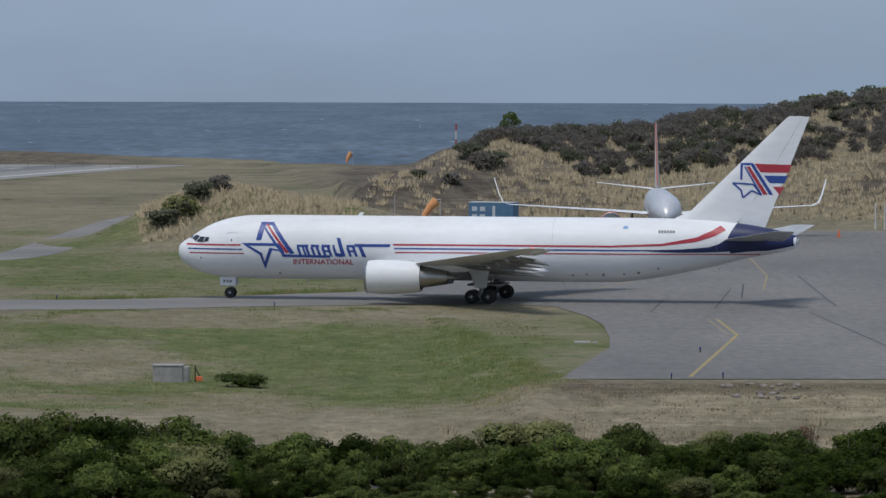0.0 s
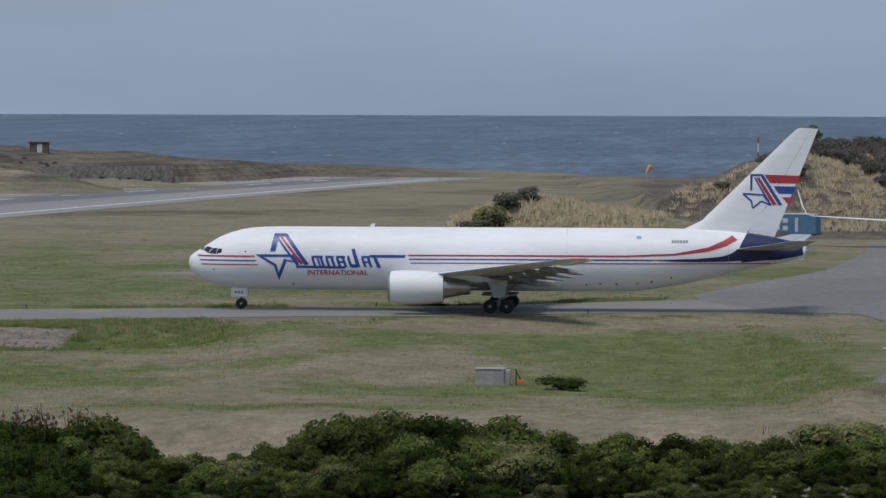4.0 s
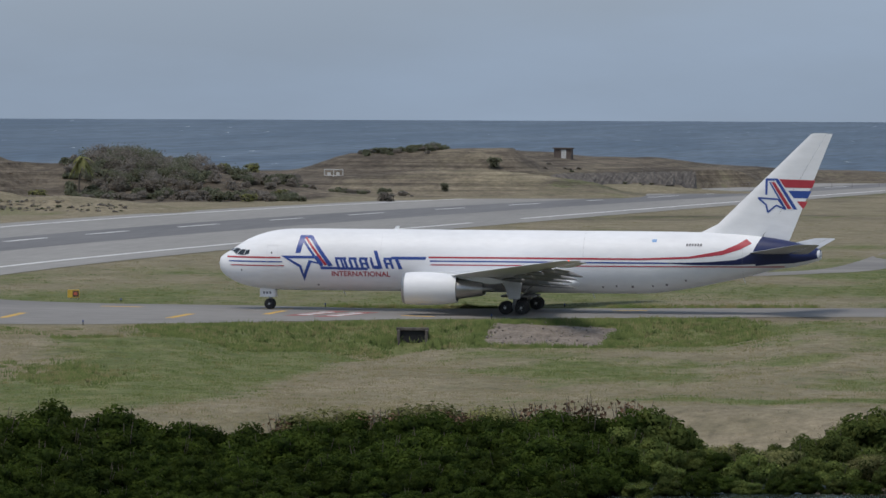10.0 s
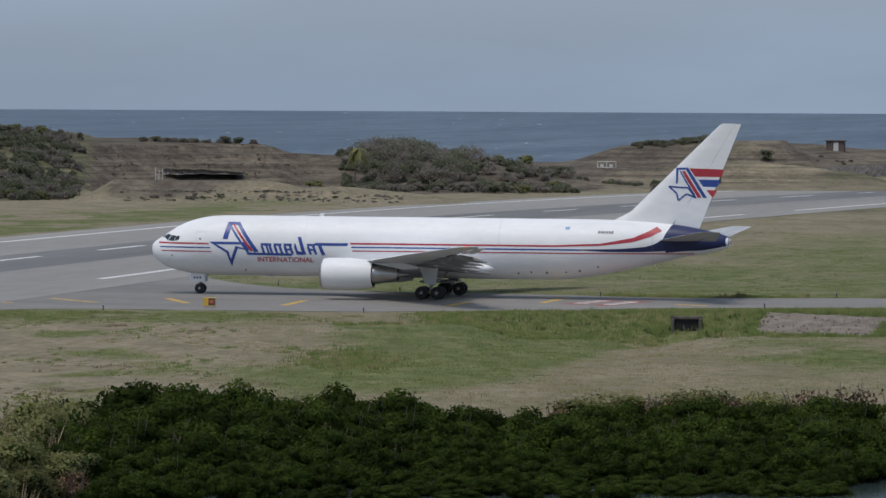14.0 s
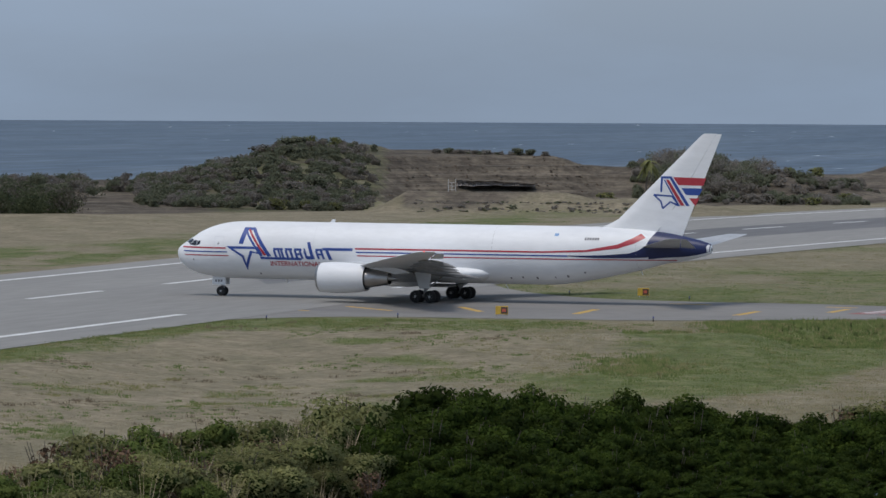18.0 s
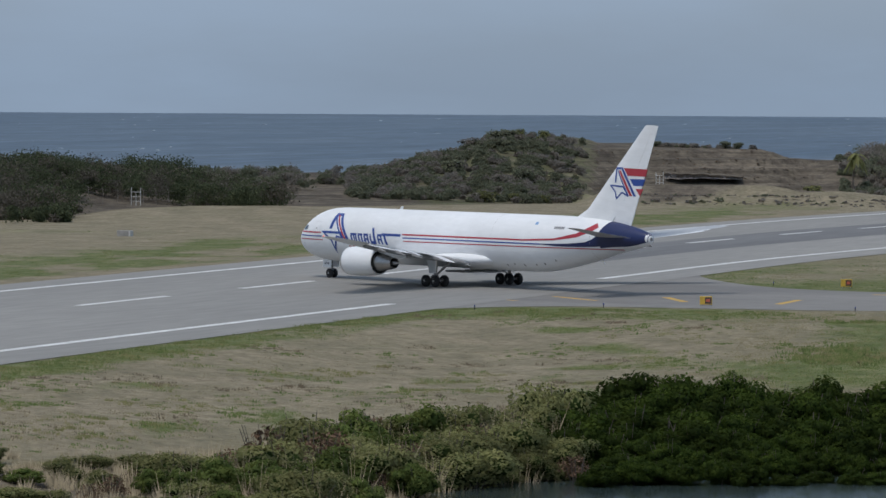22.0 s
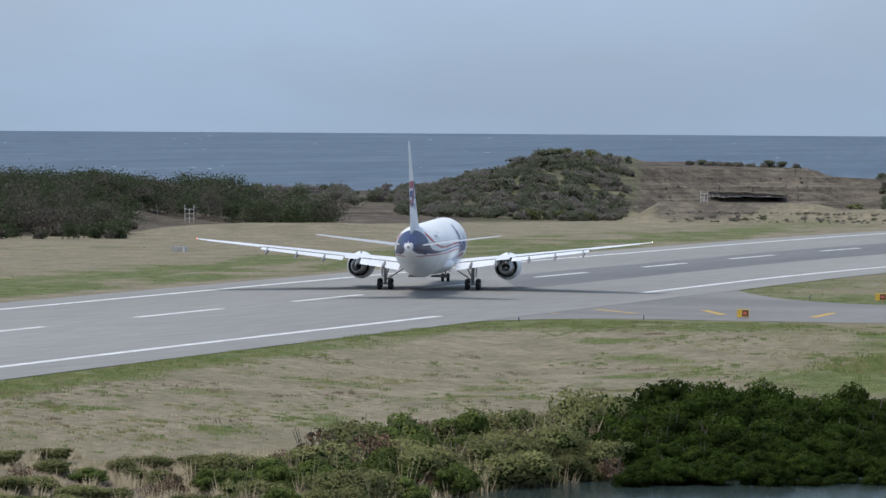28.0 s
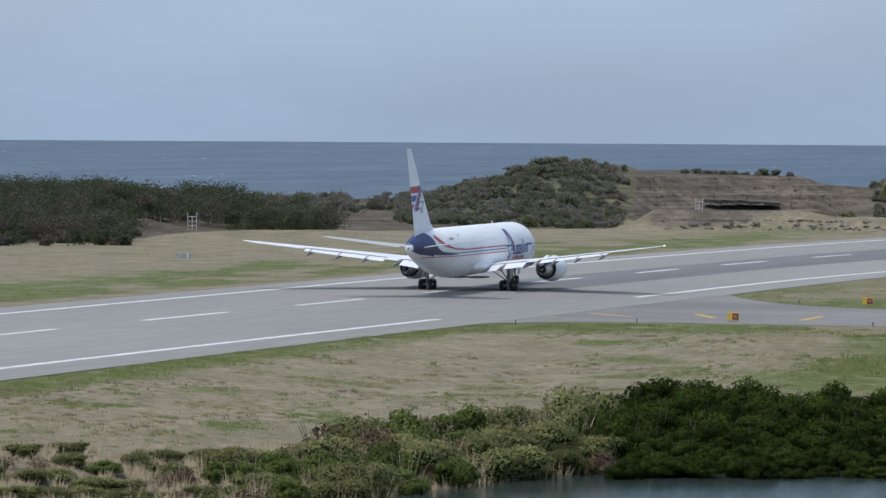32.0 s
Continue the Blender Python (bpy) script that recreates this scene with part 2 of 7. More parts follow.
SHORE = [(-60, 150), (-27, 205), (-21, 232), (-19, 250), (-16, 257), (-9.5, 258), (-7.5, 250), (-5, 246), (60, 246)]


BERM_BUNKER = [(-18.4, 2.6), (-17.9, 4.0), (-17.1, 3.8), (-16.4, 3.6), (-15.7, 3.2), (-15, 2.5), (-14.4, 1.7), (-13.4, 0.4)]
BERM_HEAD = [(-12.2, 2.4), (-11.5, 3.8), (-10.9, 4.5), (-10.3, 4.9), (-9.65, 4.8), (-9, 3.8), (-8.4, 2.6), (-7.6, 0.8)]
BERM_FIELD = [(-26, 0.0), (-25, 0.1), (-24.4, 0.5), (-24, 0.9), (-23.3, 1.3), (-22.2, 1.4), (-21.7, 1.2), (-20.8, 0.6), (-19.6, 0.0), (60, 0.0)]


def ridge_at(az):
    for a, b in zip(RIDGE, RIDGE[1:]):
        if a[0] <= az <= b[0]:
            k = (az - a[0]) / (b[0] - a[0])
            k = k * k * (3 - 2 * k)
            return [u + (v - u) * k for u, v in zip(a[1:], b[1:])]
    return list(RIDGE[0][1:] if az < RIDGE[0][0] else RIDGE[-1][1:])


def step(x, a, b):
    k = min(1, max(0, (x - a) / (b - a)))
    return k * k * (3 - 2 * k)


def bank(x, y, cx, cy, rx, ry, rot, h):
    c, s = math.cos(radians(rot)), math.sin(radians(rot))
    u, v = ((x - cx) * c + (y - cy) * s) / rx, (-(x - cx) * s + (y - cy) * c) / ry
    return h * math.exp(-(u * u + v * v) ** 1.5)


def polar(az, d):
    return d * math.sin(radians(az)), d * math.cos(radians(az))


def land(x, y):
    d, az = math.hypot(x, y), math.degrees(math.atan2(x, y))
    az = max(-60, min(60, az))
    edge, shore = lerp_table(az, EDGE), lerp_table(az, SHORE)
    if d < edge - 1:
        steep = step(az, -13.6, -12.6) * (1 - step(az, -7.0, -5.5))
        gentle = -1.5 * (1 - step(d, edge - 75, edge - 2))
        cut = -1.5 * (1 - step(d, edge - 15, edge - 2.5))
        z = gentle + (cut - gentle) * steep
        right = step(az, 0.6, 1.8)
        z = z * (1 - right) - right * 1.6 * (1 - step(d, 300, 314))
        k = step(az, -9.5, -7.5)
        lo, hi = shore + 2 + k * 38, shore + 50 + k * 8
        z -= 2.4 * (1 - step(d, lo, hi)) * (1 - right) + right * 2.3 * (1 - step(d, 282, 302))
        z -= 2.0 * (1 - step(d, shore - 6, shore + 3))
        z += 13.0 * (1 - step(d, 48, 150))
        calm = step(d, 140, 200) * step(edge - d, 2, 25)
        z += (0.32 * noise.noise(Vector((x * 0.05, y * 0.05, 0))) + 0.16 * noise.noise(Vector((x * 0.16, y * 0.13, 4)))) * calm
        # ditch below the culvert
        z -= 0.55 * math.exp(-(((x + 70.5 + 0.12 * (373 - y)) / 2.4) ** 2)) * step(y, 350, 366) * (1 - step(y, 373.5, 376))
        return z
    foot, crest, top, coast = ridge_at(az)
    # low berms stand before the bunker hill and the headland
    inner = step(az, -18.4, -17.9) * (1 - step(az, -13.9, -13.2))
    head = step(az, -12.2, -11.6) * (1 - step(az, -8.4, -7.6))
    z = top * step(d, foot + 22 * inner + 26 * head, crest)
    for k, mid, table, w0, w1 in ((inner, 768, BERM_BUNKER, 14, 15), (head, 903, BERM_HEAD, 19, 16)):
        if k:
            u = (d - mid) / (w0 if d < mid else w1)
            z = max(z, lerp_table(az, table) * math.exp(-u * u) * k)
    u = (d - 684) / (34 if d < 684 else 12)
    z += lerp_table(az, BERM_FIELD) * math.exp(-u * u)
    # hollow washed out of the terraces
    hollow = step(az, -17.35, -17.1) * (1 - step(az, -16.35, -16.1)) * step(d, 822, 826) * (1 - step(d, 837, 839.5))
    z += hollow * (min(z, 2.7) - z)
    # the hill beside the apron falls off again to the shore flat
    z -= max(0, top - 0.8) * step(az, -1.9, -1.2) * step(d, crest + 25, crest + 125)
    z -= (z - SEA_Z + 4) * step(d, max(crest + 30, coast - 80), coast)
    # spoil bank behind the taxiway, berms beyond the runway
    z += bank(x, y, -17, 560, 17, 16, 0, 4.6) + bank(x, y, -30, 556, 10, 14, 0, 2.6)
    z += bank(x, y, -205, 842, 34, 16, 0, 2.4) + bank(x, y, -150, 925, 34, 14, 0, 2.2)
    rough_ = step(d, foot - 5, foot + 40) * min(1, max(0, top - 2) / 4 + 0.08) * (1 - 0.5 * inner)
    z += noise.fractal(Vector((x * 0.03, y * 0.03, 3.1)), 1.0, 2.0, 5) * 0.9 * rough_
    # quarried face along the headland
    if -9.6 < az < -5.9 and d > foot:
        q = step(az, -9.4, -9.0) * (1 - step(az, -6.6, -6.1))
        line = 921 + 22 * (az + 9)
        cut = 1.3 * step(d, foot - 30, line - 3) + 2.5 * step(d, line - 2, line + 3) + (top - 3.8) * step(d, line + 5, crest + 25)
        if d < crest + 25:
            z += q * (max(cut, z if d < line - 12 else cut) - z)
    # worn terraces on the bunker hill
    if -18.6 < az < -14.8 and z > 1:
        k = step(az, -18.6, -18.0) * (1 - step(az, -15.6, -14.8))
        w = 1.7
        u = z / w + 0.5 * noise.noise(Vector((x * 0.02, y * 0.02, 1)))
        z += k * 0.9 * w * (step(u % 1, 0.62, 1.0) - u % 1)
    return z


def zone(x, y):
    """How sandy, how green and how brown the ground is."""
    d, az = math.hypot(x, y), math.degrees(math.atan2(x, y))
    az = max(-60, min(60, az))
    edge = lerp_table(az, EDGE)
    n1 = noise.fractal(Vector((x * 0.04, y * 0.035, 7.7)), 1.0, 2.0, 5)
    n2 = noise.fractal(Vector((x * 0.12, y * 0.09, 2.2)), 1.0, 2.0, 5)

    def spot(ca, cd, ra, rd, v):
        u, w = (az - ca) / ra + 0.35 * n2, (d - cd) / rd + 0.5 * n1
        return v * math.exp(-(u * u + w * w) ** 1.5)
    sand = green = brown = 0.0
    if d < edge + 3:
        left = 1 - step(az, -17.2, -14.6)
        sand = 0.72 * left + left * 0.35 * n1
        brown = 0.3 * max(0, n2) + left * 0.9 * max(0, n1)
        # trodden sandy track behind the bushes
        sand += 0.9 * step(az, -9, -7.5) * step(d, 284, 292) * (1 - step(d, 304 + 5 * n2, 312 + 5 * n2))
        sand += 0.4 * step(az, 0.8, 1.8) * (1 - step(d, 316, 320))
        mid = step(az, -11.5, -8) * (1 - step(az, 1.2, 2)) * step(d, 305, 320)
        green = mid * (0.34 + 0.55 * n1 + 0.3 * n2)
        green += spot(-1.5, 366, 2.4, 17, 0.8) + spot(0.7, 352, 0.7, 26, 0.6) + spot(-5.8, 313, 2.6, 3.2, 0.8) + spot(-15.2, 314, 1.3, 13, 0.75)
        green -= spot(-3.4, 389, 1.7, 8, 0.55) + spot(-5.9, 399, 1.3, 4.5, 0.9) + spot(-12.1, 388, 0.8, 5, 0.9)
        sand += spot(-3.4, 389, 1.7, 8, 0.45) + spot(-5.9, 399, 1.3, 4.5, 0.5) + spot(-12.1, 388, 0.8, 5, 0.7)
        brown += spot(-5.9, 399, 1.3, 4.5, 0.6) + spot(-3.4, 389, 1.7, 7, 0.35)
        green += 1.1 * step(az, -15.8, -14.2) * (1 - step(az, -12.6 + 0.03 * (d - 350), -11.2 + 0.03 * (d - 350))) * step(d, 300, 318) * (1 - step(d, edge - 22 + 8 * n2, edge - 12)) * (0.85 + 0.8 * n1)
        emb = step(az, -14.5, -13) * (1 - step(az, -8, -6.0))
        green += 1.15 * emb * step(d, edge - 17 + 6 * n2, edge - 11) * (0.9 + 0.6 * n2)
        green += left * step(d, edge - 22 + 18 * n2, edge - 8 + 12 * n2) * (0.85 + 0.9 * n2)
        green += 0.05 + 0.4 * max(0, n2) + left * 0.9 * max(0, n2 - 0.22)
        sand *= 1 - 0.8 * min(1, max(0, green - 0.3))
        wet = 1 - step(d, lerp_table(az, SHORE) + 24, lerp_table(az, SHORE) + 34)
        sand *= 1 - wet
        brown += 0.9 * wet + 1.0 * step(az, 0.8, 1.8) * (1 - step(d, 313, 317))
    else:
        foot, crest, top, coast = ridge_at(az)
        hill = step(d, foot - 8 - 26 * step(az, -18.1, -17.8) * (1 - step(az, -14.6, -13.6)), foot + 6 - 22 * step(az, -18.1, -17.8) * (1 - step(az, -14.6, -13.6))) * min(1, top / 3)
        ramp = step(az, -18.62, -18.5) * (1 - step(az, -18.0, -17.85)) * step(d, 750, 756) * (1 - step(d, 792, 800))
        left = (1 - step(az, -15, -12)) * step(-x, 140, 155)
        flat = 1 - hill
        near = 1 - step(d, 470, 640)
        verge = step(-x, 188, 194) * (1 - step(-x + 14 * n1, 206, 232)) * (1 - step(y, 640, 760))
        green = flat * (1 - left) * (0.12 + 0.42 * near + 0.6 * n1 + 0.2 * n2) + flat * left * (0.02 + 0.45 * n1 + 1.0 * verge * (0.7 + 1.2 * n2))
        sand = flat * (0.42 + 0.6 * n2 - 0.3 * near * (1 - left)) + 0.42 * flat * left
        brown = flat * (1 - left) * step(d, 560, 680) * (0.35 + 0.7 * n1) + flat * left * 0.9 * max(0, n1)
        if az > -4:
            brown += hill * (0.30 + 0.9 * max(0, n1)) + 0.9 * bank(x, y, 3, 625, 16, 14, 0, 1) + hill * 0.7 * step(az, -1.4, -0.8) * (1 - step(az, 0.5, 1.0))
            green += 0.9 * bank(x, y, -24, 552, 16, 9, 0, 0.3)
        else:
            brown += hill * (1.0 + 0.4 * n2)
            brown -= 0.9 * ramp
            sand += 0.8 * ramp
            green += 0.45 * hill * step(az, -20.8, -20.2) * (1 - step(az, -18.3, -17.9))
            sand += 0.3 * hill * step(az, -12, -11) * (0.5 + n1) + 0.45 * hill * step(az, -12.2, -11.5) * (1 - step(az, -8.6, -7.6)) * (1 - step(d, foot + 32, foot + 52))
    return [min(1, max(0, v)) for v in (sand, green, brown)]


def ground_material():
    m = bpy.data.materials.new("dry_grass_ground")
    m.use_nodes = True
    nt = m.node_tree
    b = nt.nodes["Principled BSDF"]
    b.inputs["Roughness"].default_value = 0.95
    b.inputs["Specular IOR Level"].default_value = 0.15
    at = nt.nodes.new("ShaderNodeAttribute")
    at.attribute_name = "zone"
    sep = nt.nodes.new("ShaderNodeSeparateColor")
    nt.links.new(at.outputs["Color"], sep.inputs["Color"])
    tc = nt.nodes.new("ShaderNodeTexCoord")

    def tex(scale, detail=5, rough_=0.65, stretch=(1, 1, 1)):
        mp = nt.nodes.new("ShaderNodeMapping")
        mp.inputs["Scale"].default_value = stretch
        nt.links.new(tc.outputs["Object"], mp.inputs["Vector"])
        n = nt.nodes.new("ShaderNodeTexNoise")
        n.inputs["Scale"].default_value = scale
        n.inputs["Detail"].default_value = detail
        n.inputs["Roughness"].default_value = rough_
        nt.links.new(mp.outputs["Vector"], n.inputs["Vector"])
        return n.outputs["Fac"]

    def mth(op, a, c, clamp=False):
        x = nt.nodes.new("ShaderNodeMath")
        x.operation = op
        x.use_clamp = clamp
        for i, v in enumerate((a, c)):
            if isinstance(v, (int, float)):
                x.inputs[i].default_value = v
            else:
                nt.links.new(v, x.inputs[i])
        return x.outputs[0]

    def blend(fac, a, c):
        x = nt.nodes.new("ShaderNodeMix")
        x.data_type = "RGBA"
        nt.links.new(fac, x.inputs[0])
        for i, v in ((6, a), (7, c)):
            if isinstance(v, tuple):
                x.inputs[i].default_value = (*v, 1)
            else:
                nt.links.new(v, x.inputs[i])
        return x.outputs[2]

    def rng(s, lo, hi):
        r = nt.nodes.new("ShaderNodeMapRange")
        r.inputs["From Min"].default_value, r.inputs["From Max"].default_value = lo, hi
        nt.links.new(s, r.inputs["Value"])
        return r.outputs["Result"]
    st = (1, 0.75, 1)
    edge_n = tex(0.35, 6, 0.7, st)
    dry = blend(rng(tex(0.12, 6, 0.65, st), 0.35, 0.65), (0.236, 0.205, 0.138), (0.158, 0.142, 0.088))

    def masked(chan):
        return rng(mth("ADD", chan, mth("MULTIPLY", mth("SUBTRACT", edge_n, 0.5), 1.1)), 0.25, 0.75)
    col = blend(masked(sep.outputs["Blue"]), dry, blend(rng(tex(0.25, 5), 0.4, 0.62), (0.085, 0.07, 0.054), (0.145, 0.122, 0.092)))
    col = blend(masked(sep.outputs["Red"]), col, blend(rng(tex(0.2, 5, 0.6, st), 0.38, 0.65), (0.245, 0.208, 0.142), (0.172, 0.15, 0.098)))
    col = blend(masked(sep.outputs["Green"]), col, blend(rng(tex(0.3, 5, 0.6, st), 0.36, 0.64), (0.088, 0.112, 0.038), (0.15, 0.155, 0.068)))
    # worn strata of the cut hill earth, ledge shadow lines coloured into the bands
    lines = nt.nodes.new("ShaderNodeMapRange")
    lines.inputs["To Min"].default_value, lines.inputs["To Max"].default_value = 0.55, 1.3
    nt.links.new(rng(tex(1.0, 5, 0.7, (0.02, 0.02, 1.9)), 0.36, 0.62), lines.inputs["Value"])
    banded = nt.nodes.new("ShaderNodeVectorMath")
    banded.operation = "SCALE"
    nt.links.new(col, banded.inputs[0])
    nt.links.new(lines.outputs["Result"], banded.inputs["Scale"])
    col = blend(rng(sep.outputs["Blue"], 0.55, 0.9), col, banded.outputs["Vector"])
    g = rng(tex(1.1, 4, 0.75, (1, 0.8, 1)), 0.3, 0.7)
    k = nt.nodes.new("ShaderNodeMapRange")
    k.inputs["To Min"].default_value, k.inputs["To Max"].default_value = 0.68, 1.32
    nt.links.new(g, k.inputs["Value"])
    v = nt.nodes.new("ShaderNodeVectorMath")
    v.operation = "SCALE"
    nt.links.new(col, v.inputs[0])
    nt.links.new(k.outputs["Result"], v.inputs["Scale"])
    nt.links.new(v.outputs["Vector"], b.inputs["Base Color"])
    bp = nt.nodes.new("ShaderNodeBump")
    bp.inputs["Strength"].default_value = 0.55
    bp.inputs["Distance"].default_value = 0.4
    nt.links.new(tex(0.9, 5, 0.7), bp.inputs["Height"])
    nt.links.new(bp.outputs["Normal"], b.inputs["Normal"])
    return m


def ground_sheet():
    az_list = [-180 + 4 * k for k in range(37)] + [-33 + 0.17 * k for k in range(250)] + [10 + 4 * k for k in range(43)]
    d_list = [2, 15, 30, 45, 60, 80, 110, 150, 190, 215] + [225 + 2.0 * k for k in range(100)] + [427 + 6 * k for k in range(28)] + [595 + 5 * k for k in range(34)] + [765 + 2.2 * k for k in range(80)] + [942 + 5 * k for k in range(31)] + [1100, 1150]
    verts, faces = [(0, 0, land(0, 0.01))], []
    for d in d_list:
        for a in az_list:
            x, y = polar(a, d)
            verts.append((x, y, land(x, y)))
    n = len(az_list)
    for j in range(n):
        faces.append((0, 1 + (j + 1) % n, 1 + j))
    for i in range(len(d_list) - 1):
        for j in range(n):
            k = (j + 1) % n
            faces.append((1 + i * n + j, 1 + i * n + k, 1 + (i + 1) * n + k, 1 + (i + 1) * n + j))
    ob = shape("ground", verts, faces, ground_material(), smooth=True)
    lay = ob.data.color_attributes.new("zone", "FLOAT_COLOR", "POINT")
    cols = []
    for x, y, z in verts:
        d, az = math.hypot(x, y), math.degrees(math.atan2(x, y))
        cols += ([*zone(x, y), 1.0] if 200 < d and -34 < az < 11 else [0.3, 0.3, 0.2, 1.0])
    lay.data.foreach_set("color", cols)
    return ob


def disc(name, radius, z, mat, rings=(1,), seg=96):
    verts, faces = [(0, 0, z)], []
    rs = [radius * r for r in rings]
    for r in rs:
        verts += [(r * math.cos(2 * math.pi * j / seg), r * math.sin(2 * math.pi * j / seg), z) for j in range(seg)]
    for j in range(seg):
        faces.append((0, 1 + j, 1 + (j + 1) % seg))
    for i in range(len(rs) - 1):
        for j in range(seg):
            k = (j + 1) % seg
            faces.append((1 + i * seg + j, 1 + (i + 1) * seg + j, 1 + (i + 1) * seg + k, 1 + i * seg + k))
    return shape(name, verts, faces, mat)


M_ASPHALT = material("asphalt", (0.2, 0.19, 0.178), (0.145, 0.139, 0.131), scale=0.05, rough=0.85, fine=0.16, fine_scale=1.2, bump=0.1, bump_scale=20, spec=0.3, stretch=(1, 0.35, 1))
M_RUNWAY = material("runway_asphalt", (0.278, 0.268, 0.248), (0.222, 0.215, 0.2), scale=0.035, rough=0.85, fine=0.1, fine_scale=0.9, bump=0.1, bump_scale=18, spec=0.3, stretch=(1, 0.12, 1))
M_TAXI = material("taxiway_asphalt", (0.23, 0.218, 0.2), (0.17, 0.162, 0.152), scale=0.06, rough=0.85, fine=0.14, fine_scale=1.2, spec=0.3, stretch=(0.3, 1, 1))
M_SEA = material("sea_water", (0.05, 0.077, 0.108), (0.086, 0.117, 0.15), scale=0.02, rough=0.5, fine=0.55, fine_scale=0.2, lo=0.42, hi=0.6, bump=0.7, bump_scale=0.1, spec=0.3, stretch=(1, 0.12, 1))
M_POND = material("pond_water", (0.03, 0.045, 0.045), (0.045, 0.06, 0.055), scale=0.3, rough=0.12, bump=0.25, bump_scale=1.6, spec=0.5)
M_FOAM = material("white_foam", (0.75, 0.78, 0.8), rough=0.8)
M_LINE_W = material("white_marking_paint", (0.72, 0.72, 0.7), (0.5, 0.5, 0.48), scale=0.5, rough=0.8, fine=0.12)
M_LINE_Y = material("yellow_marking_paint", (0.6, 0.36, 0.05), (0.46, 0.3, 0.08), scale=0.9, rough=0.8, fine=0.1)
M_LINE_OLD = material("faded_yellow_guide_paint", (0.38, 0.28, 0.1), (0.27, 0.22, 0.12), scale=0.6, rough=0.85, fine=0.15)
M_LINE_R = material("red_marking_paint", (0.3, 0.09, 0.08), (0.22, 0.1, 0.09), scale=0.9, rough=0.8, fine=0.1)
M_RUBBER = material("rubber_stained_asphalt", (0.115, 0.112, 0.11), (0.17, 0.165, 0.16), scale=0.05, rough=0.8, stretch=(1, 0.08, 1), fine=0.1, fine_scale=0.8)
M_CRACK = material("bitumen_seam", (0.06, 0.06, 0.06), rough=0.8)

tagged(ground_sheet(), "dry and green grass ground with hills and shore", "ground", kind="structure")
tagged(disc("sea", 4985, SEA_Z, M_SEA, rings=(0.15, 0.25, 0.5, 1)), "grey-blue choppy open sea under a hazy sky", "sea", kind="structure")


def pond():
    verts, faces = [], []
    azs = [-60 + 4 * k for k in range(22)]
    for a in azs:
        verts += [(*polar(a, 95), POND_Z), (*polar(a, 266), POND_Z)]
    for i in range(len(azs) - 1):
        faces.append((2 * i, 2 * i + 1, 2 * i + 3, 2 * i + 2))
    return shape("pond", verts, faces, M_POND)


tagged(pond(), "dark green-grey still lagoon water beside the bushes", "pond", kind="structure")


def whitecaps():
    random.seed(5)
    verts, faces = [], []
    for _ in range(190):
        d = 1100 + 3600 * random.random() ** 1.7
        a = random.uniform(-29, 8)
        x, y = polar(a, d)
        w, h = random.uniform(0.3, 1.5) * (1 + d / 3500), random.uniform(0.04, 0.2) * (1 + d / 3500)
        i = len(verts)
        verts += [(x - w, y, SEA_Z + 0.05), (x - w * 0.2, y - 0.5, SEA_Z + h * 0.7), (x + w, y, SEA_Z + 0.05), (x + w * 0.3, y + 0.5, SEA_Z + h)]
        faces.append((i, i + 1, i + 2, i + 3))
    return shape("whitecaps", verts, faces, M_FOAM)


tagged(whitecaps(), "small white wave crests scattered on the sea", "waves", kind="stuff")


def smooth_line(pts, n=8):
    """Catmull-Rom points through pts."""
    p = [Vector(q) for q in pts]
    p = [2 * p[0] - p[1]] + p + [2 * p[-1] - p[-2]]
    out = []
    for i in range(1, len(p) - 2):
        for k in range(n):
            t = k / n
            a, b, c, d = p[i - 1:i + 3]
            out.append(0.5 * ((2 * b) + (c - a) * t + (2 * a - 5 * b + 4 * c - d) * t * t + (3 * b - a - 3 * c + d) * t ** 3))
    out.append(p[-2])
    return out


def strip(name, left, right, z, mat, parent=None, cross=1):
    verts, faces = [], []
    for a, b in zip(left, right):
        for k in range(cross + 1):
            q = a.lerp(b, k / cross)
            verts.append((q.x, q.y, z))
    m = cross + 1
    for i in range(min(len(left), len(right)) - 1):
        for k in range(cross):
            faces.append((i * m + k, i * m + k + 1, (i + 1) * m + k + 1, (i + 1) * m + k))
    return shape(name, verts, faces, mat, parent)


def offset_line(pts, o):
    out = []
    for i, q in enumerate(pts):
        a, b = pts[max(0, i - 1)], pts[min(len(pts) - 1, i + 1)]
        t = (b - a).normalized()
        out.append(q + Vector((t.y, -t.x)) * o)
    return out


def along(pts, y0, y1):
    """The stretch of a line between two northings."""
    out = []
    for a, b in zip(pts, pts[1:]):
        for k in range(4):
            q = a.lerp(b, k / 4)
            if y0 <= q.y <= y1:
                out.append(q)
    return out


# edge lines of the runway, from beside the standpoint to the far end
RWY_NEAR = smooth_line([(-122, -100), (-132, 100), (-137.1, 267), (-138.0, 364), (-138.4, 425), (-136.8, 520), (-118.4, 690), (-84, 924), (-66, 1020), (-56, 1058)])
RWY_FAR = smooth_line([(-167, -100), (-174, 150), (-179.3, 354), (-181.8, 463), (-182.6, 532), (-178.5, 672), (-158, 810), (-97, 1051), (-84, 1085), (-72, 1120)])
RWY = strip("runway", offset_line(RWY_NEAR, 6.8), offset_line(RWY_FAR, -6), 0.05, M_RUNWAY, cross=6)
tagged(RWY, "long grey asphalt runway with worn white markings", "runway", kind="structure")
strip("rubber_marks", *[[a.lerp(b, k) for a, b in zip(RWY_NEAR, RWY_FAR)][28:62] for k in (0.33, 0.66)], 0.054, M_RUBBER, RWY)
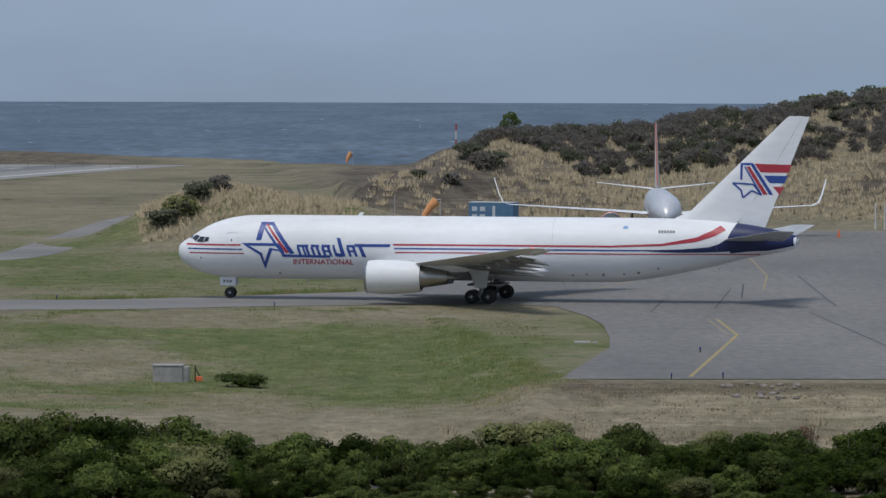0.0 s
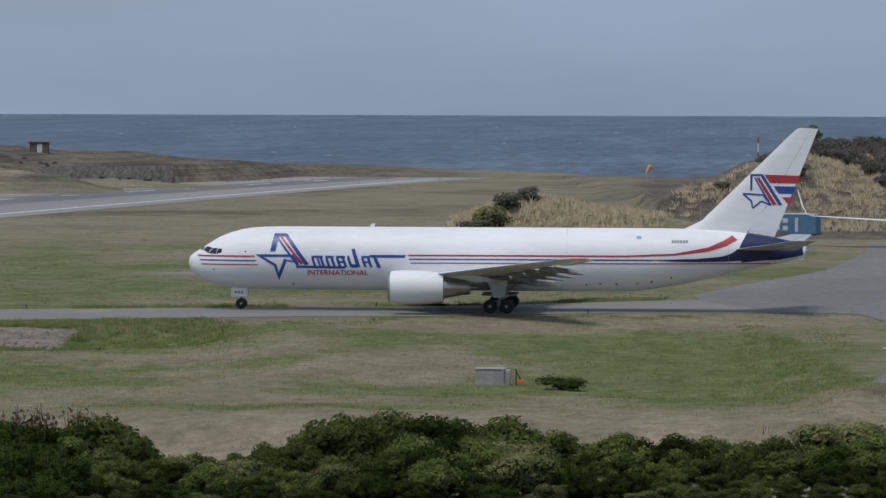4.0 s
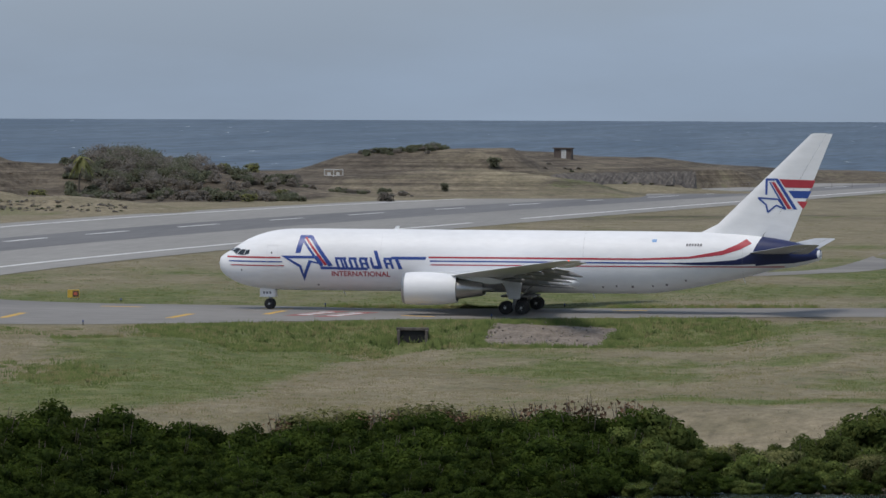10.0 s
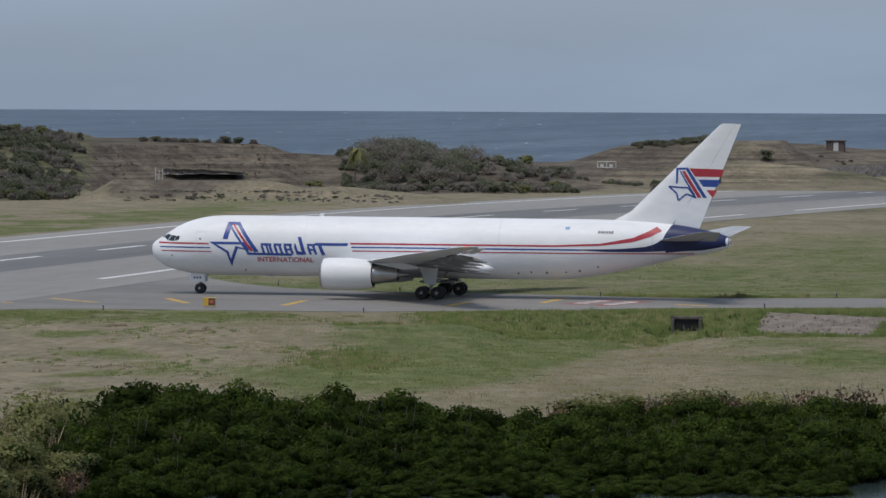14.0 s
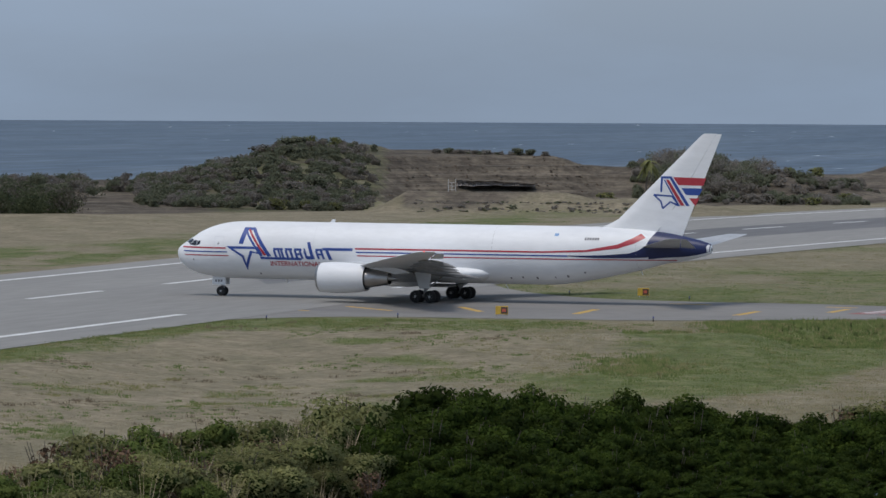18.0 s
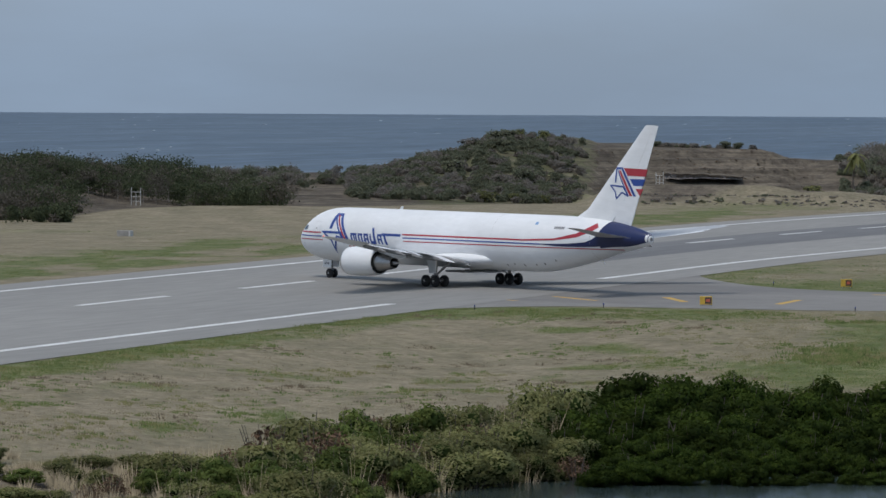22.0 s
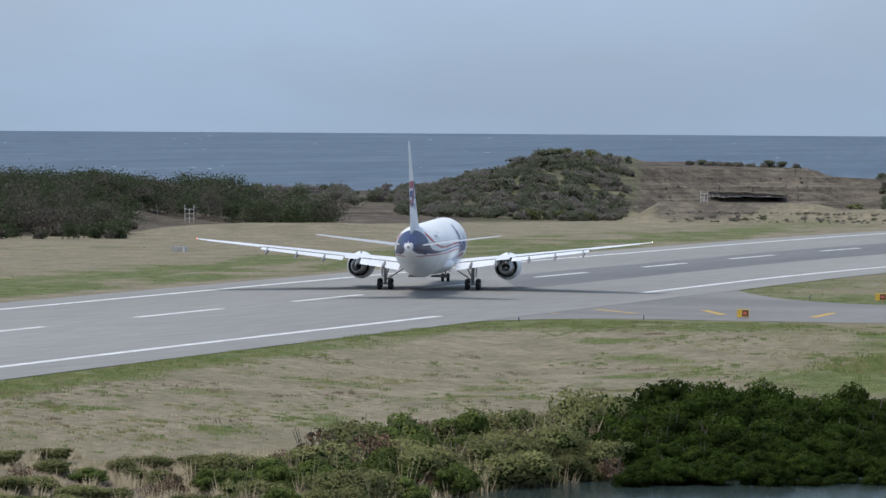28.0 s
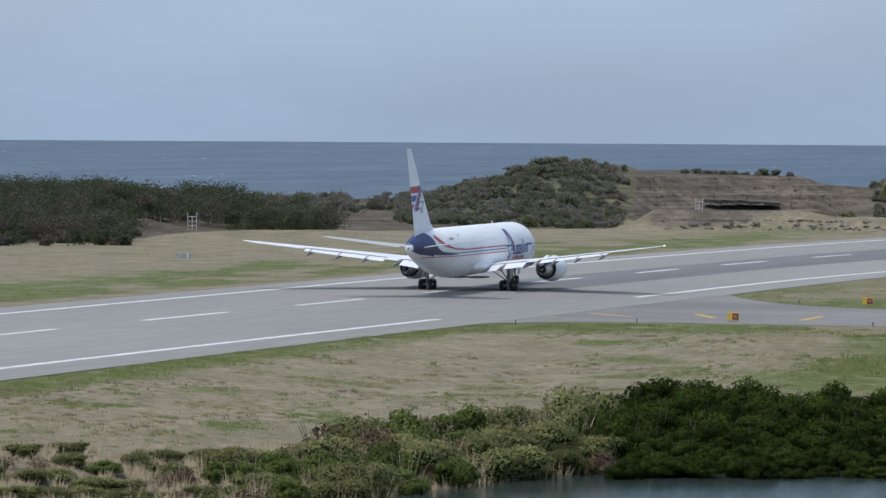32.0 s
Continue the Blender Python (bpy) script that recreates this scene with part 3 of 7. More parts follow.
for line, o, y0, y1 in ((RWY_NEAR, 0, -90, 364), (RWY_NEAR, 0, 425, 688), (RWY_NEAR, 0, 708, 1010), (RWY_FAR, 0, -90, 1075)):
    q = along(line, y0, y1)
    strip("edge_line", offset_line(q, 0.5), offset_line(q, -0.5), 0.058, M_LINE_W, RWY)
MID = [a.lerp(b, 0.56) for a, b in zip(RWY_NEAR, RWY_FAR)]
y_ = 88.0
while y_ < 1000:
    q = along(MID, y_, y_ + 21.5)
    if len(q) > 1:
        strip("centre_dash", offset_line(q, 0.45), offset_line(q, -0.45), 0.058, M_LINE_W, RWY)
    y_ += 37.2
TWY_NEAR = smooth_line([(16, 412), (-8.7, 409.6), (-26.2, 402), (-37, 400), (-52.3, 394.3), (-72.9, 386.2), (-81.6, 380), (-96.9, 371), (-110, 369), (-124.7, 366), (-134, 351), (-137, 330)])
TWY_FAR = smooth_line([(20, 470), (0.6, 441), (-13, 429.4), (-27.3, 419), (-37.8, 416.5), (-62, 409.5), (-78, 405), (-90, 407.5), (-106.8, 408.5), (-119, 416), (-131, 436), (-137, 460)])
TWY = strip("taxiway", TWY_NEAR, TWY_FAR, 0.03, M_TAXI, cross=4)
tagged(TWY, "narrow grey asphalt taxiway leading to the runway", "taxiway", kind="structure")
APRON_EDGE = [(7.4, 316.5), (9.8, 335), (11.8, 350), (12.3, 363), (12.4, 380), (11.6, 393), (9.3, 408.8), (2, 414), (-4, 430), (-5.4, 444), (-2, 462), (8, 505), (14, 560), (15.4, 601), (120, 606), (120, 322), (60, 319)]
_bm = bmesh.new()
_bm.faces.new([_bm.verts.new((x, y, 0.04)) for x, y in APRON_EDGE])
bmesh.ops.triangulate(_bm, faces=_bm.faces)
APRON = tagged(part("apron", _bm, M_ASPHALT), "wide grey asphalt parking apron with yellow guide lines", "apron", kind="structure")


def bar(name, a, b, w, z, mat, parent):
    q = [Vector(a), Vector(b)]
    return strip(name, offset_line(q, w / 2), offset_line(q, -w / 2), z, mat, parent)


for a, b, w in (((21.7, 389.8), (21.9, 366.7), 0.35), ((21.9, 366.7), (15.8, 319), 0.35), ((21.0, 389.0), (21.2, 367.5), 0.15), ((26.3, 556), (21.0, 470), 0.22), ((21.0, 470), (11, 428), 0.22), ((34, 556), (31.5, 470), 0.18), ((31.5, 470), (29, 440), 0.18)):
    bar("guide_line", a, b, w * 0.75, 0.046, M_LINE_OLD, APRON)
for a, b in (((26, 440), (22.5, 405)), ((12, 470), (24, 478)), ((30, 400), (32.5, 330)), ((40, 420), (44, 350)), ((28, 452), (26, 424)), ((34.5, 470), (33, 410)), ((24, 432), (44, 436)), ((17, 400), (19, 420))):
    bar("seam", a, b, 0.16, 0.045, M_CRACK, APRON)
# holding position markings and the broken edge line of the taxiway mouth
for k, (x, y) in enumerate(((-83.5, 389.5), (-80.6, 388.2))):
    bar("holding_panel", (x, y), (x + 2.2, y + 9.5), 2.0, 0.037, M_LINE_R, TWY)
    for j in range(3):
        bar("holding_text_bar", (x + 0.5 + 0.4 * j, y + 2 + 2.2 * j), (x + 0.8 + 0.4 * j, y + 3.4 + 2.2 * j), 1.3, 0.041, M_LINE_W, TWY)
for a, b, w in (((-71.5, 391), (-74.5, 392.4), 0.9), ((-136.8, 378.7), (-130.2, 375.5), 0.55), ((-129.9, 385.1), (-123.6, 378.7), 0.6), ((-120.0, 388.2), (-115.7, 380.3), 0.75), ((-106.7, 379.5), (-107.3, 388.6), 0.75),
                ((-92.9, 382.8), (-92.8, 390.8), 0.75), ((-86.4, 391.5), (-86.2, 398.5), 0.7), ((-86, 401.5), (-89, 402), 0.9), ((-100, 402), (-104, 402.6), 0.9), ((-55, 407), (-58, 406), 0.9)):
    bar("edge_dash", a, b, w, 0.037, M_LINE_Y, TWY)
ROAD = smooth_line([(-60, 487), (-52, 498), (-45.6, 515), (-44, 566), (-42.6, 632), (-40, 672)])
strip("access_road", offset_line(ROAD, 3.1), offset_line(ROAD, -3.1), 0.03, M_TAXI)
tagged(bpy.data.objects["access_road"], "narrow grey service road across the airfield grass", "road", kind="structure")

# ---- plants ----
def leaf_material(name, c1, c2, rand=0.35, thin=0.0):
    m = bpy.data.materials.new(name)
    m.use_nodes = True
    nt = m.node_tree
    b = nt.nodes["Principled BSDF"]
    b.inputs["Roughness"].default_value = 0.75
    b.inputs["Specular IOR Level"].default_value = 0.08
    g = nt.nodes.new("ShaderNodeNewGeometry")
    oi = nt.nodes.new("ShaderNodeObjectInfo")
    x = nt.nodes.new("ShaderNodeMix")
    x.data_type = "RGBA"
    # clumps of lighter and darker growth, and a little change from leaf to leaf
    tc = nt.nodes.new("ShaderNodeTexCoord")
    ns = nt.nodes.new("ShaderNodeTexNoise")
    ns.inputs["Scale"].default_value = 1.1
    ns.inputs["Detail"].default_value = 3
    nt.links.new(tc.outputs["Object"], ns.inputs["Vector"])
    cl = nt.nodes.new("ShaderNodeMapRange")
    cl.inputs["From Min"].default_value, cl.inputs["From Max"].default_value = 0.35, 0.65
    nt.links.new(ns.outputs["Fac"], cl.inputs["Value"])
    fm = nt.nodes.new("ShaderNodeMix")
    fm.inputs[0].default_value = 0.28
    nt.links.new(cl.outputs["Result"], fm.inputs[2])
    nt.links.new(g.outputs["Random Per Island"], fm.inputs[3])
    nt.links.new(fm.outputs[0], x.inputs[0])
    x.inputs[6].default_value, x.inputs[7].default_value = (*c1, 1), (*c2, 1)
    r = nt.nodes.new("ShaderNodeMapRange")
    r.inputs["To Min"].default_value, r.inputs["To Max"].default_value = 1 - rand, 1 + rand
    nt.links.new(oi.outputs["Random"], r.inputs["Value"])
    v = nt.nodes.new("ShaderNodeVectorMath")
    v.operation = "SCALE"
    nt.links.new(x.outputs[2], v.inputs[0])
    nt.links.new(r.outputs["Result"], v.inputs["Scale"])
    nt.links.new(v.outputs["Vector"], b.inputs["Base Color"])
    if thin:
        # light that passes through thin leaves and blades
        tr = nt.nodes.new("ShaderNodeBsdfTranslucent")
        mx = nt.nodes.new("ShaderNodeMixShader")
        mx.inputs[0].default_value = thin
        nt.links.new(v.outputs["Vector"], tr.inputs["Color"])
        nt.links.new(b.outputs["BSDF"], mx.inputs[1])
        nt.links.new(tr.outputs["BSDF"], mx.inputs[2])
        nt.links.new(mx.outputs["Shader"], nt.nodes["Material Output"].inputs["Surface"])
    return m


M_LEAF_DARK = leaf_material("dark_mangrove_leaves", (0.017, 0.035, 0.008), (0.072, 0.104, 0.018), 0.35, 0.45)
M_LEAF_MID = leaf_material("mid_green_leaves", (0.056, 0.092, 0.026), (0.18, 0.212, 0.06), 0.4, 0.45)
M_LEAF_OLIVE = leaf_material("olive_scrub_leaves", (0.115, 0.13, 0.054), (0.3, 0.295, 0.125), 0.35, 0.45)
M_LEAF_BROWN = leaf_material("dead_brown_leaves", (0.09, 0.055, 0.036), (0.2, 0.13, 0.085))
M_LEAF_GREY = leaf_material("grey_dry_scrub", (0.19, 0.17, 0.147), (0.31, 0.28, 0.24), 0.2, 0.5)
M_LEAF_HILL = leaf_material("hill_shrub_leaves", (0.115, 0.127, 0.084), (0.215, 0.222, 0.148), 0.2, 0.45)
M_LEAF_COAST = leaf_material("dull_coastal_leaves", (0.034, 0.046, 0.026), (0.094, 0.106, 0.056), 0.25, 0.3)
M_LEAF_TWIG = leaf_material("grey_coastal_twigs", (0.07, 0.062, 0.05), (0.14, 0.124, 0.1), 0.25, 0.3)
M_STRAW = leaf_material("dry_straw_grass", (0.19, 0.156, 0.102), (0.39, 0.332, 0.225), 0.15)
M_BLADE = leaf_material("green_grass_blades", (0.056, 0.088, 0.026), (0.12, 0.146, 0.052), 0.1)
M_TURF_DRY = leaf_material("dry_turf_blades", (0.138, 0.12, 0.074), (0.25, 0.216, 0.142), 0.0)
M_TURF_OLIVE = leaf_material("olive_turf_blades", (0.1, 0.104, 0.046), (0.19, 0.178, 0.085), 0.0)
M_TURF_BROWN = leaf_material("brown_turf_blades", (0.085, 0.07, 0.048), (0.16, 0.132, 0.092), 0.0)
M_BARK = material("brown_bark", (0.1, 0.08, 0.06), (0.16, 0.135, 0.11), scale=4, rough=0.9)
# near-black colours for solid cores that imitate the shade inside the crowns
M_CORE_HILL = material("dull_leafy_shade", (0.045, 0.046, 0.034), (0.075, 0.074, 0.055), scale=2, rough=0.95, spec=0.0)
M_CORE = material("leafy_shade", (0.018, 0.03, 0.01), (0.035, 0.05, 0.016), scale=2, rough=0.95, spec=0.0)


def leaf_cloud(seed, lobes, leaves, size, droop=0.2, floor=0.05, fuzz=0.28):
    """Leaf quads over the skins of several lobes (x, y, z, rx, rz): verts, faces and soft outward normals."""
    rnd = random.Random(seed)
    verts, faces, soft = [], [], []
    weights = [l[3] * l[3] for l in lobes]
    for _ in range(leaves):
        cx, cy, cz, rx, rz = rnd.choices(lobes, weights)[0]
        u, w = rnd.uniform(-0.55, 1), rnd.uniform(0, 2 * math.pi)
        s = math.sqrt(max(0, 1 - u * u))
        n = Vector((s * math.cos(w), s * math.sin(w), u))
        k = 1 - fuzz * rnd.random() ** 1.5 + 0.5 * fuzz * rnd.random() ** 3
        p = Vector((cx + rx * n.x * k, cy + rx * n.y * k, cz + rz * n.z * k))
        if p.z < floor:
            p.z = floor + 0.3 * rnd.random()
        nn = (n + Vector((rnd.uniform(-0.9, 0.9), rnd.uniform(-0.9, 0.9), rnd.uniform(-0.5, 1.0)))).normalized()
        t = nn.orthogonal().normalized()
        t = (t * math.cos(w * 3) + nn.cross(t) * math.sin(w * 3)).normalized()
        b = nn.cross(t)
        a = size * rnd.uniform(0.55, 1.3)
        c = a * rnd.uniform(0.4, 0.75)
        i = len(verts)
        verts += [p - t * a * 0.5, p + b * c * 0.5 + nn * a * 0.12, p + t * a * 0.55 - nn * a * droop, p - b * c * 0.5 + nn * a * 0.12]
        # the face looks outward
        faces.append((i, i + 3, i + 2, i + 1))
        soft += [(n + nn * 0.3).normalized()] * 4
    return verts, faces, soft


# shrunken lobes, filled in as the dark shaded inside of a crown
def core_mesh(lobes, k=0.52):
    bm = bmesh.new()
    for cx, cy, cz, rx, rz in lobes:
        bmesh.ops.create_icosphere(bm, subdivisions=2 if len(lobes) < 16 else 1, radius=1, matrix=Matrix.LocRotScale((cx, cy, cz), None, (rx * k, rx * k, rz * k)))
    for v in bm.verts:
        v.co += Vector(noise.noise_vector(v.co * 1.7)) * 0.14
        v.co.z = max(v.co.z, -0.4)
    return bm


def bush_lobes(seed, width, height, n):
    rnd = random.Random(seed)
    out = [(0, 0, height * 0.45, width * 0.36, height * 0.5)]
    for k in range(n):
        a = rnd.uniform(0, 2 * math.pi)
        r = width * rnd.uniform(0.15, 0.38)
        h = height * rnd.uniform(0.22, 0.78)
        s = rnd.uniform(0.16, 0.3)
        out.append((r * math.cos(a), r * math.sin(a), h, width * s, height * s * rnd.uniform(0.8, 1.1)))
    return out


def clump_lobes(seed, width, height, n):
    """A dome of many small leafy heads with gaps between them."""
    rnd = random.Random(seed)
    out = [(0, 0, height * 0.36, width * 0.27, height * 0.4)]
    for k in range(n):
        u, a = rnd.uniform(-0.1, 1) ** 1 if k % 3 else rnd.uniform(0.3, 1), k * 2.4 + rnd.uniform(-0.5, 0.5)
        r = math.sqrt(max(0, 1 - u * u))
        far = rnd.uniform(0.68, 1.0)
        s = rnd.uniform(0.11, 0.21)
        out.append((0.42 * width * far * r * math.cos(a), 0.42 * width * far * r * math.sin(a), height * (0.3 + 0.56 * far * u), width * s, height * s * rnd.uniform(0.8, 1.2)))
    return out


def make_bush(seed, width, height, leaves, size, mat, label, lobes_n=9, group="", name="bush", core=True, twigs=0):
    root = thing(name, pose(0, 0, -500), label, name.split("_")[-1], group)
    near = name in ("mangrove_bush", "leafy_bush", "scrub_bush")
    lobes = (clump_lobes if name in ("mangrove_bush", "leafy_bush") else bush_lobes)(seed, width, height, lobes_n)
    v, f, soft = leaf_cloud(seed, lobes, leaves, size, fuzz=0.42 if near else 0.28)
    shape("crown", v, f, mat, root, normals=soft if near else None)
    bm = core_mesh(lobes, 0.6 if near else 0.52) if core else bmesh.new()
    # dark core behind the leaves: its colour gives the shadowed gaps
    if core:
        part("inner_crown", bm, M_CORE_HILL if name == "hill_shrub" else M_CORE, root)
    rnd = random.Random(seed + 9)
    bm2 = bmesh.new()
    for k in range(5 + twigs):
        a = rnd.uniform(0, 6.28)
        r = width * rnd.uniform(0.1, 0.42)
        rod(bm2, (0.1 * math.cos(a), 0.1 * math.sin(a), -0.4), (r * math.cos(a), r * math.sin(a), height * rnd.uniform(0.6, 1.02)), 0.05, 0.012, 5)
    part("stem", bm2, M_BARK, root)
    return root


def place(proto, x, y, z, sxy, sz, rot):
    return copy_thing(proto, Matrix.Translation((x, y, z)) @ Matrix.Rotation(rot, 4, "Z") @ Matrix.Diagonal((sxy, sxy, sz, 1)))


TOPS = [(-30, -3.2), (-26.5, -2.7), (-24.6, -1.6), (-23.2, -0.8), (-21.9, 0.3), (-20.6, 0.4), (-19.2, 0.2), (-18.4, 0.7), (-17.7, 1.3), (-17, 1.5), (-16, 1.1), (-14.6, 0.7), (-13.2, 0.0), (-12.2, 0.0), (-11.4, -0.1), (-9.5, 0.1),
        (-8.6, 0.7), (-7.6, 0.0), (-6.8, -1.1), (-6.0, -0.8), (-5.35, -0.6), (-3.9, 0.2), (-3, -0.5), (-2, -0.7), (-0.3, -1.4), (0.8, -1.0), (1.8, -0.4), (2.8, -0.9), (3.9, -0.6), (6.5, -0.5)]
ROWD = [(-30, 226), (-27, 234), (-23, 242), (-20.3, 258), (-18, 272), (-9, 279), (-5, 285), (6.5, 290)]


def foreground_belt():
    dark = [make_bush(10 + k, 3.6, 3.0, 6600, 0.19, M_LEAF_DARK, "dense dark green mangrove bush at the water's edge", 30, "lagoon bushes", "mangrove_bush") for k in range(5)]
    mid = [make_bush(30 + k, 3.4, 2.8, 5400, 0.19, M_LEAF_MID, "leafy mid-green bush in a hedge of scrub", 24, "roadside bushes", "leafy_bush") for k in range(4)]
    olive = [make_bush(50 + k, 3.0, 2.4, 4000, 0.17, M_LEAF_OLIVE, "olive green scrub bush among dry grass", 11, "scrub bushes", "scrub_bush", twigs=6) for k in range(4)]
    brown = [make_bush(70 + k, 2.6, 2.2, 520, 0.19, M_LEAF_BROWN, "half-dead brown shrub with sparse leaves", 8, "dry shrubs", "dry_shrub", core=False, twigs=16) for k in range(3)]
    rnd = random.Random(3)
    straw = []
    for row, (off, drop, gap) in enumerate(((0, 0.0, 1.75), (-5, 0.55, 1.8), (-10, 1.2, 1.9), (5, 0.9, 2.6), (-15.5, 1.9, 1.7), (-20, 2.6, 1.9), (-24.5, 3.3, 1.9))):
        az = -28.5 + 0.1 * row
        while az < 6.4:
            d = lerp_table(az, ROWD)
            az += gap * rnd.uniform(0.75, 1.3) / d * 57.3
            d += off + rnd.uniform(-1.6, 1.6)
            top = lerp_table(az, TOPS) - drop + (1.3 if row == 3 and -12.8 < az < -7.8 else 0) + (rnd.uniform(-0.55, 0.35) if az < -8 else rnd.choice((-0.9, -0.6, -0.3, 0.0, 0.2, 0.6)))
            x, y = polar(az, d)
            g = land(x, y)
            h = top - g
            if g < POND_Z - 0.4:
                g = POND_Z - 0.2
                h = top - g
            if h < 1.0:
                h = rnd.uniform(0.9, 1.4)
            if row == 3 and rnd.random() < (0.1 if -12.8 < az < -7.8 else 0.4) or row >= 5 and not -18.4 < az < -8.5:
                continue
            if az < -18.6 + rnd.uniform(-0.4, 0.4):
                proto = rnd.choice(olive + mid + olive + brown)
                top += rnd.uniform(-0.35, 0.75) - 0.1
                h = max(1.0, top - g)
            elif az < -8.1 + rnd.uniform(-0.3, 0.3):
                proto = rnd.choice(dark)
                if row == 3:
                    proto = rnd.choice(olive + brown + brown)
            else:
                proto = rnd.choice(mid + mid + dark + olive[:1])
                if row == 3:
                    proto = rnd.choice(olive + brown + mid)
            base = {"mangrove_bush": 3.0, "leafy_bush": 2.8, "scrub_bush": 2.4, "dry_shrub": 2.2}[proto.name.split(".")[0]]
            s = max(0.6, min(1.35, h / base))
            wide = rnd.uniform(1.1, 1.6) if base == 2.4 else rnd.uniform(0.95, 1.25)
            place(proto, x, y, g - 0.15, s * wide, h / base, rnd.uniform(0, 6.28))
            if row in (0, 3) or az < -18.6:
                straw.append((az, d, max(0.9, h)))
    for p in dark + mid + olive + brown:
        for o in [*p.children_recursive, p]:
            bpy.data.objects.remove(o)
    return straw


UP = Vector((0, -0.32, 0.95))


def tufts(name, spots, height, blades, mat, label, spread=0.35, seed=1, width=0.03):
    """Clumps of grass blades, one joined stand; a spot is (x, y[, height[, material index]])."""
    rnd = random.Random(seed)
    verts, faces, idx, soft = [], [], [], []
    for x, y, *more in spots:
        z = land(x, y)
        hh = (more[0] if more else height) * rnd.uniform(0.55, 1.3)
        slot = more[1] if len(more) > 1 else 0
        for _ in range(blades):
            a = rnd.uniform(0, 6.28)
            r = spread * rnd.random() ** 0.7
            lean = hh * rnd.uniform(0.05, 0.5)
            bx, by = x + r * math.cos(a), y + r * math.sin(a)
            w = width * rnd.uniform(0.7, 1.5)
            h = hh * rnd.uniform(0.5, 1.1) * (1.15 - 0.55 * r / spread)
            i = len(verts)
            verts += [(bx - w, by, z - 0.1), (bx + w, by + w * 0.5, z - 0.1), (bx + lean * math.cos(a), by + lean * math.sin(a), z + h)]
            faces.append((i, i + 1, i + 2))
            idx.append(slot)
            soft += [UP] * 3
    ob = shape(name, verts, faces, mat, normals=soft)
    ob.data.polygons.foreach_set("material_index", idx)
    return tagged(ob, label, "grass", kind="stuff")


def x_at(line, y):
    for a, b in zip(line, line[1:]):
        if a.y <= y <= b.y:
            return a.x + (b.x - a.x) * (y - a.y) / (b.y - a.y)
    return line[0].x if y < line[0].y else line[-1].x


def y_at(line, x):
    for a, b in zip(line, line[1:]):
        if b.x <= x <= a.x:
            return a.y + (b.y - a.y) * (x - a.x) / (b.x - a.x)
    return line[0].y if x > line[0].x else line[-1].y


def paved(x, y):
    """Whether a place lies on or close to the pavements."""
    if y > 316 and x > (8 if y < 420 else -7) and y < 608:
        return True
    if x_at(RWY_FAR, y) - 7 < x < x_at(RWY_NEAR, y) + 6.5:
        return True
    if 484 < y < 674 and abs(x - x_at(ROAD, y)) < (4.4 if y > 515 else 7):
        return True
    return -138 < x < 18 and y_at(TWY_NEAR, x) - 0.8 < y < y_at(TWY_FAR, x) + 0.8


def turf(n, seed, az0, az1, near, far, tall):
    """Spots of short grass, its height and kind taken from the ground below."""
    r = random.Random(seed)
    out = []
    for _ in range(n):
        az = r.uniform(az0, az1)
        d = 1 / r.uniform(1 / far(az), 1 / near(az))
        x, y = polar(az, d)
        if paved(x, y):
            continue
        sand, green, brown = zone(x, y)
        if sand > 0.45 and green < 0.4 and r.random() < 0.72:
            continue
        if green > 0.35:
            out.append((x, y, tall * r.uniform(0.6, 1.15), 0 if r.random() < 0.2 + 0.6 * green else 1))
        elif brown > 0.45:
            out.append((x, y, tall * r.uniform(0.4, 0.8), 3 if r.random() < 0.6 else 2))
        else:
            out.append((x, y, tall * (r.uniform(0.25, 0.5) if sand > 0.45 else r.uniform(0.6, 1.2)), r.choice((1, 2, 2)) if sand < 0.45 else r.choice((2, 2, 3))))
    return out


straw_spots = foreground_belt()
_r = random.Random(8)
_sp = []
for az, d, h in straw_spots:
    if az < -18.4 or az > -13:
        for _ in range(10 if az < -18.4 else 4):
            _sp.append((*polar(az + _r.uniform(-0.35, 0.35), d + (_r.uniform(-5, 4) if az < -18.4 else _r.uniform(-2, 6))), (1.0 * h if az < -18.4 else 1.1) * _r.uniform(0.45, 1.0)))
tufts("dry_grass_fringe", _sp, 1.15, 24, M_STRAW, "tall dry straw-coloured grass between the bushes", 0.5, 2, 0.026)
# turf over the near field, rank grass on the embankment, clumps along the pavement edges
TURF = [M_BLADE, M_TURF_OLIVE, M_TURF_DRY, M_TURF_BROWN]
_edge = lambda az: lerp_table(az, EDGE) - 1.2
tufts("near_field_turf", turf(26000, 3, -28.5, 6.3, lambda az: lerp_table(az, ROWD) + 3, _edge, 0.15), 0.2, 13, TURF, "short dry and green grass of the airfield verge", 0.85, 3, 0.04)
_sp = []
for _ in range(2600):
    az = _r.uniform(-15.2, -6.2)
    d = _edge(az) - 15 * _r.random() ** 1.2
    x, y = polar(az, d)
    if not (-65.8 < x < -53.6 and 373 < y < 384.5) and not (abs(x + 70) < 1.3 and 366 < y < 374.6) and zone(x, y)[1] > 0.3:
        _sp.append((x, y, _r.uniform(0.2, 0.42), 0 if _r.random() < 0.75 else 1))
for _ in range(90):
    x, y = _r.choice(((-71.9, 373.6), (-68.0, 373.6), (-70, 375.2), (-72.6, 372), (-67.6, 372.2)))
    _sp.append((x + _r.gauss(0, 0.4), y + _r.gauss(0, 0.4), _r.uniform(0.45, 0.8), 0))
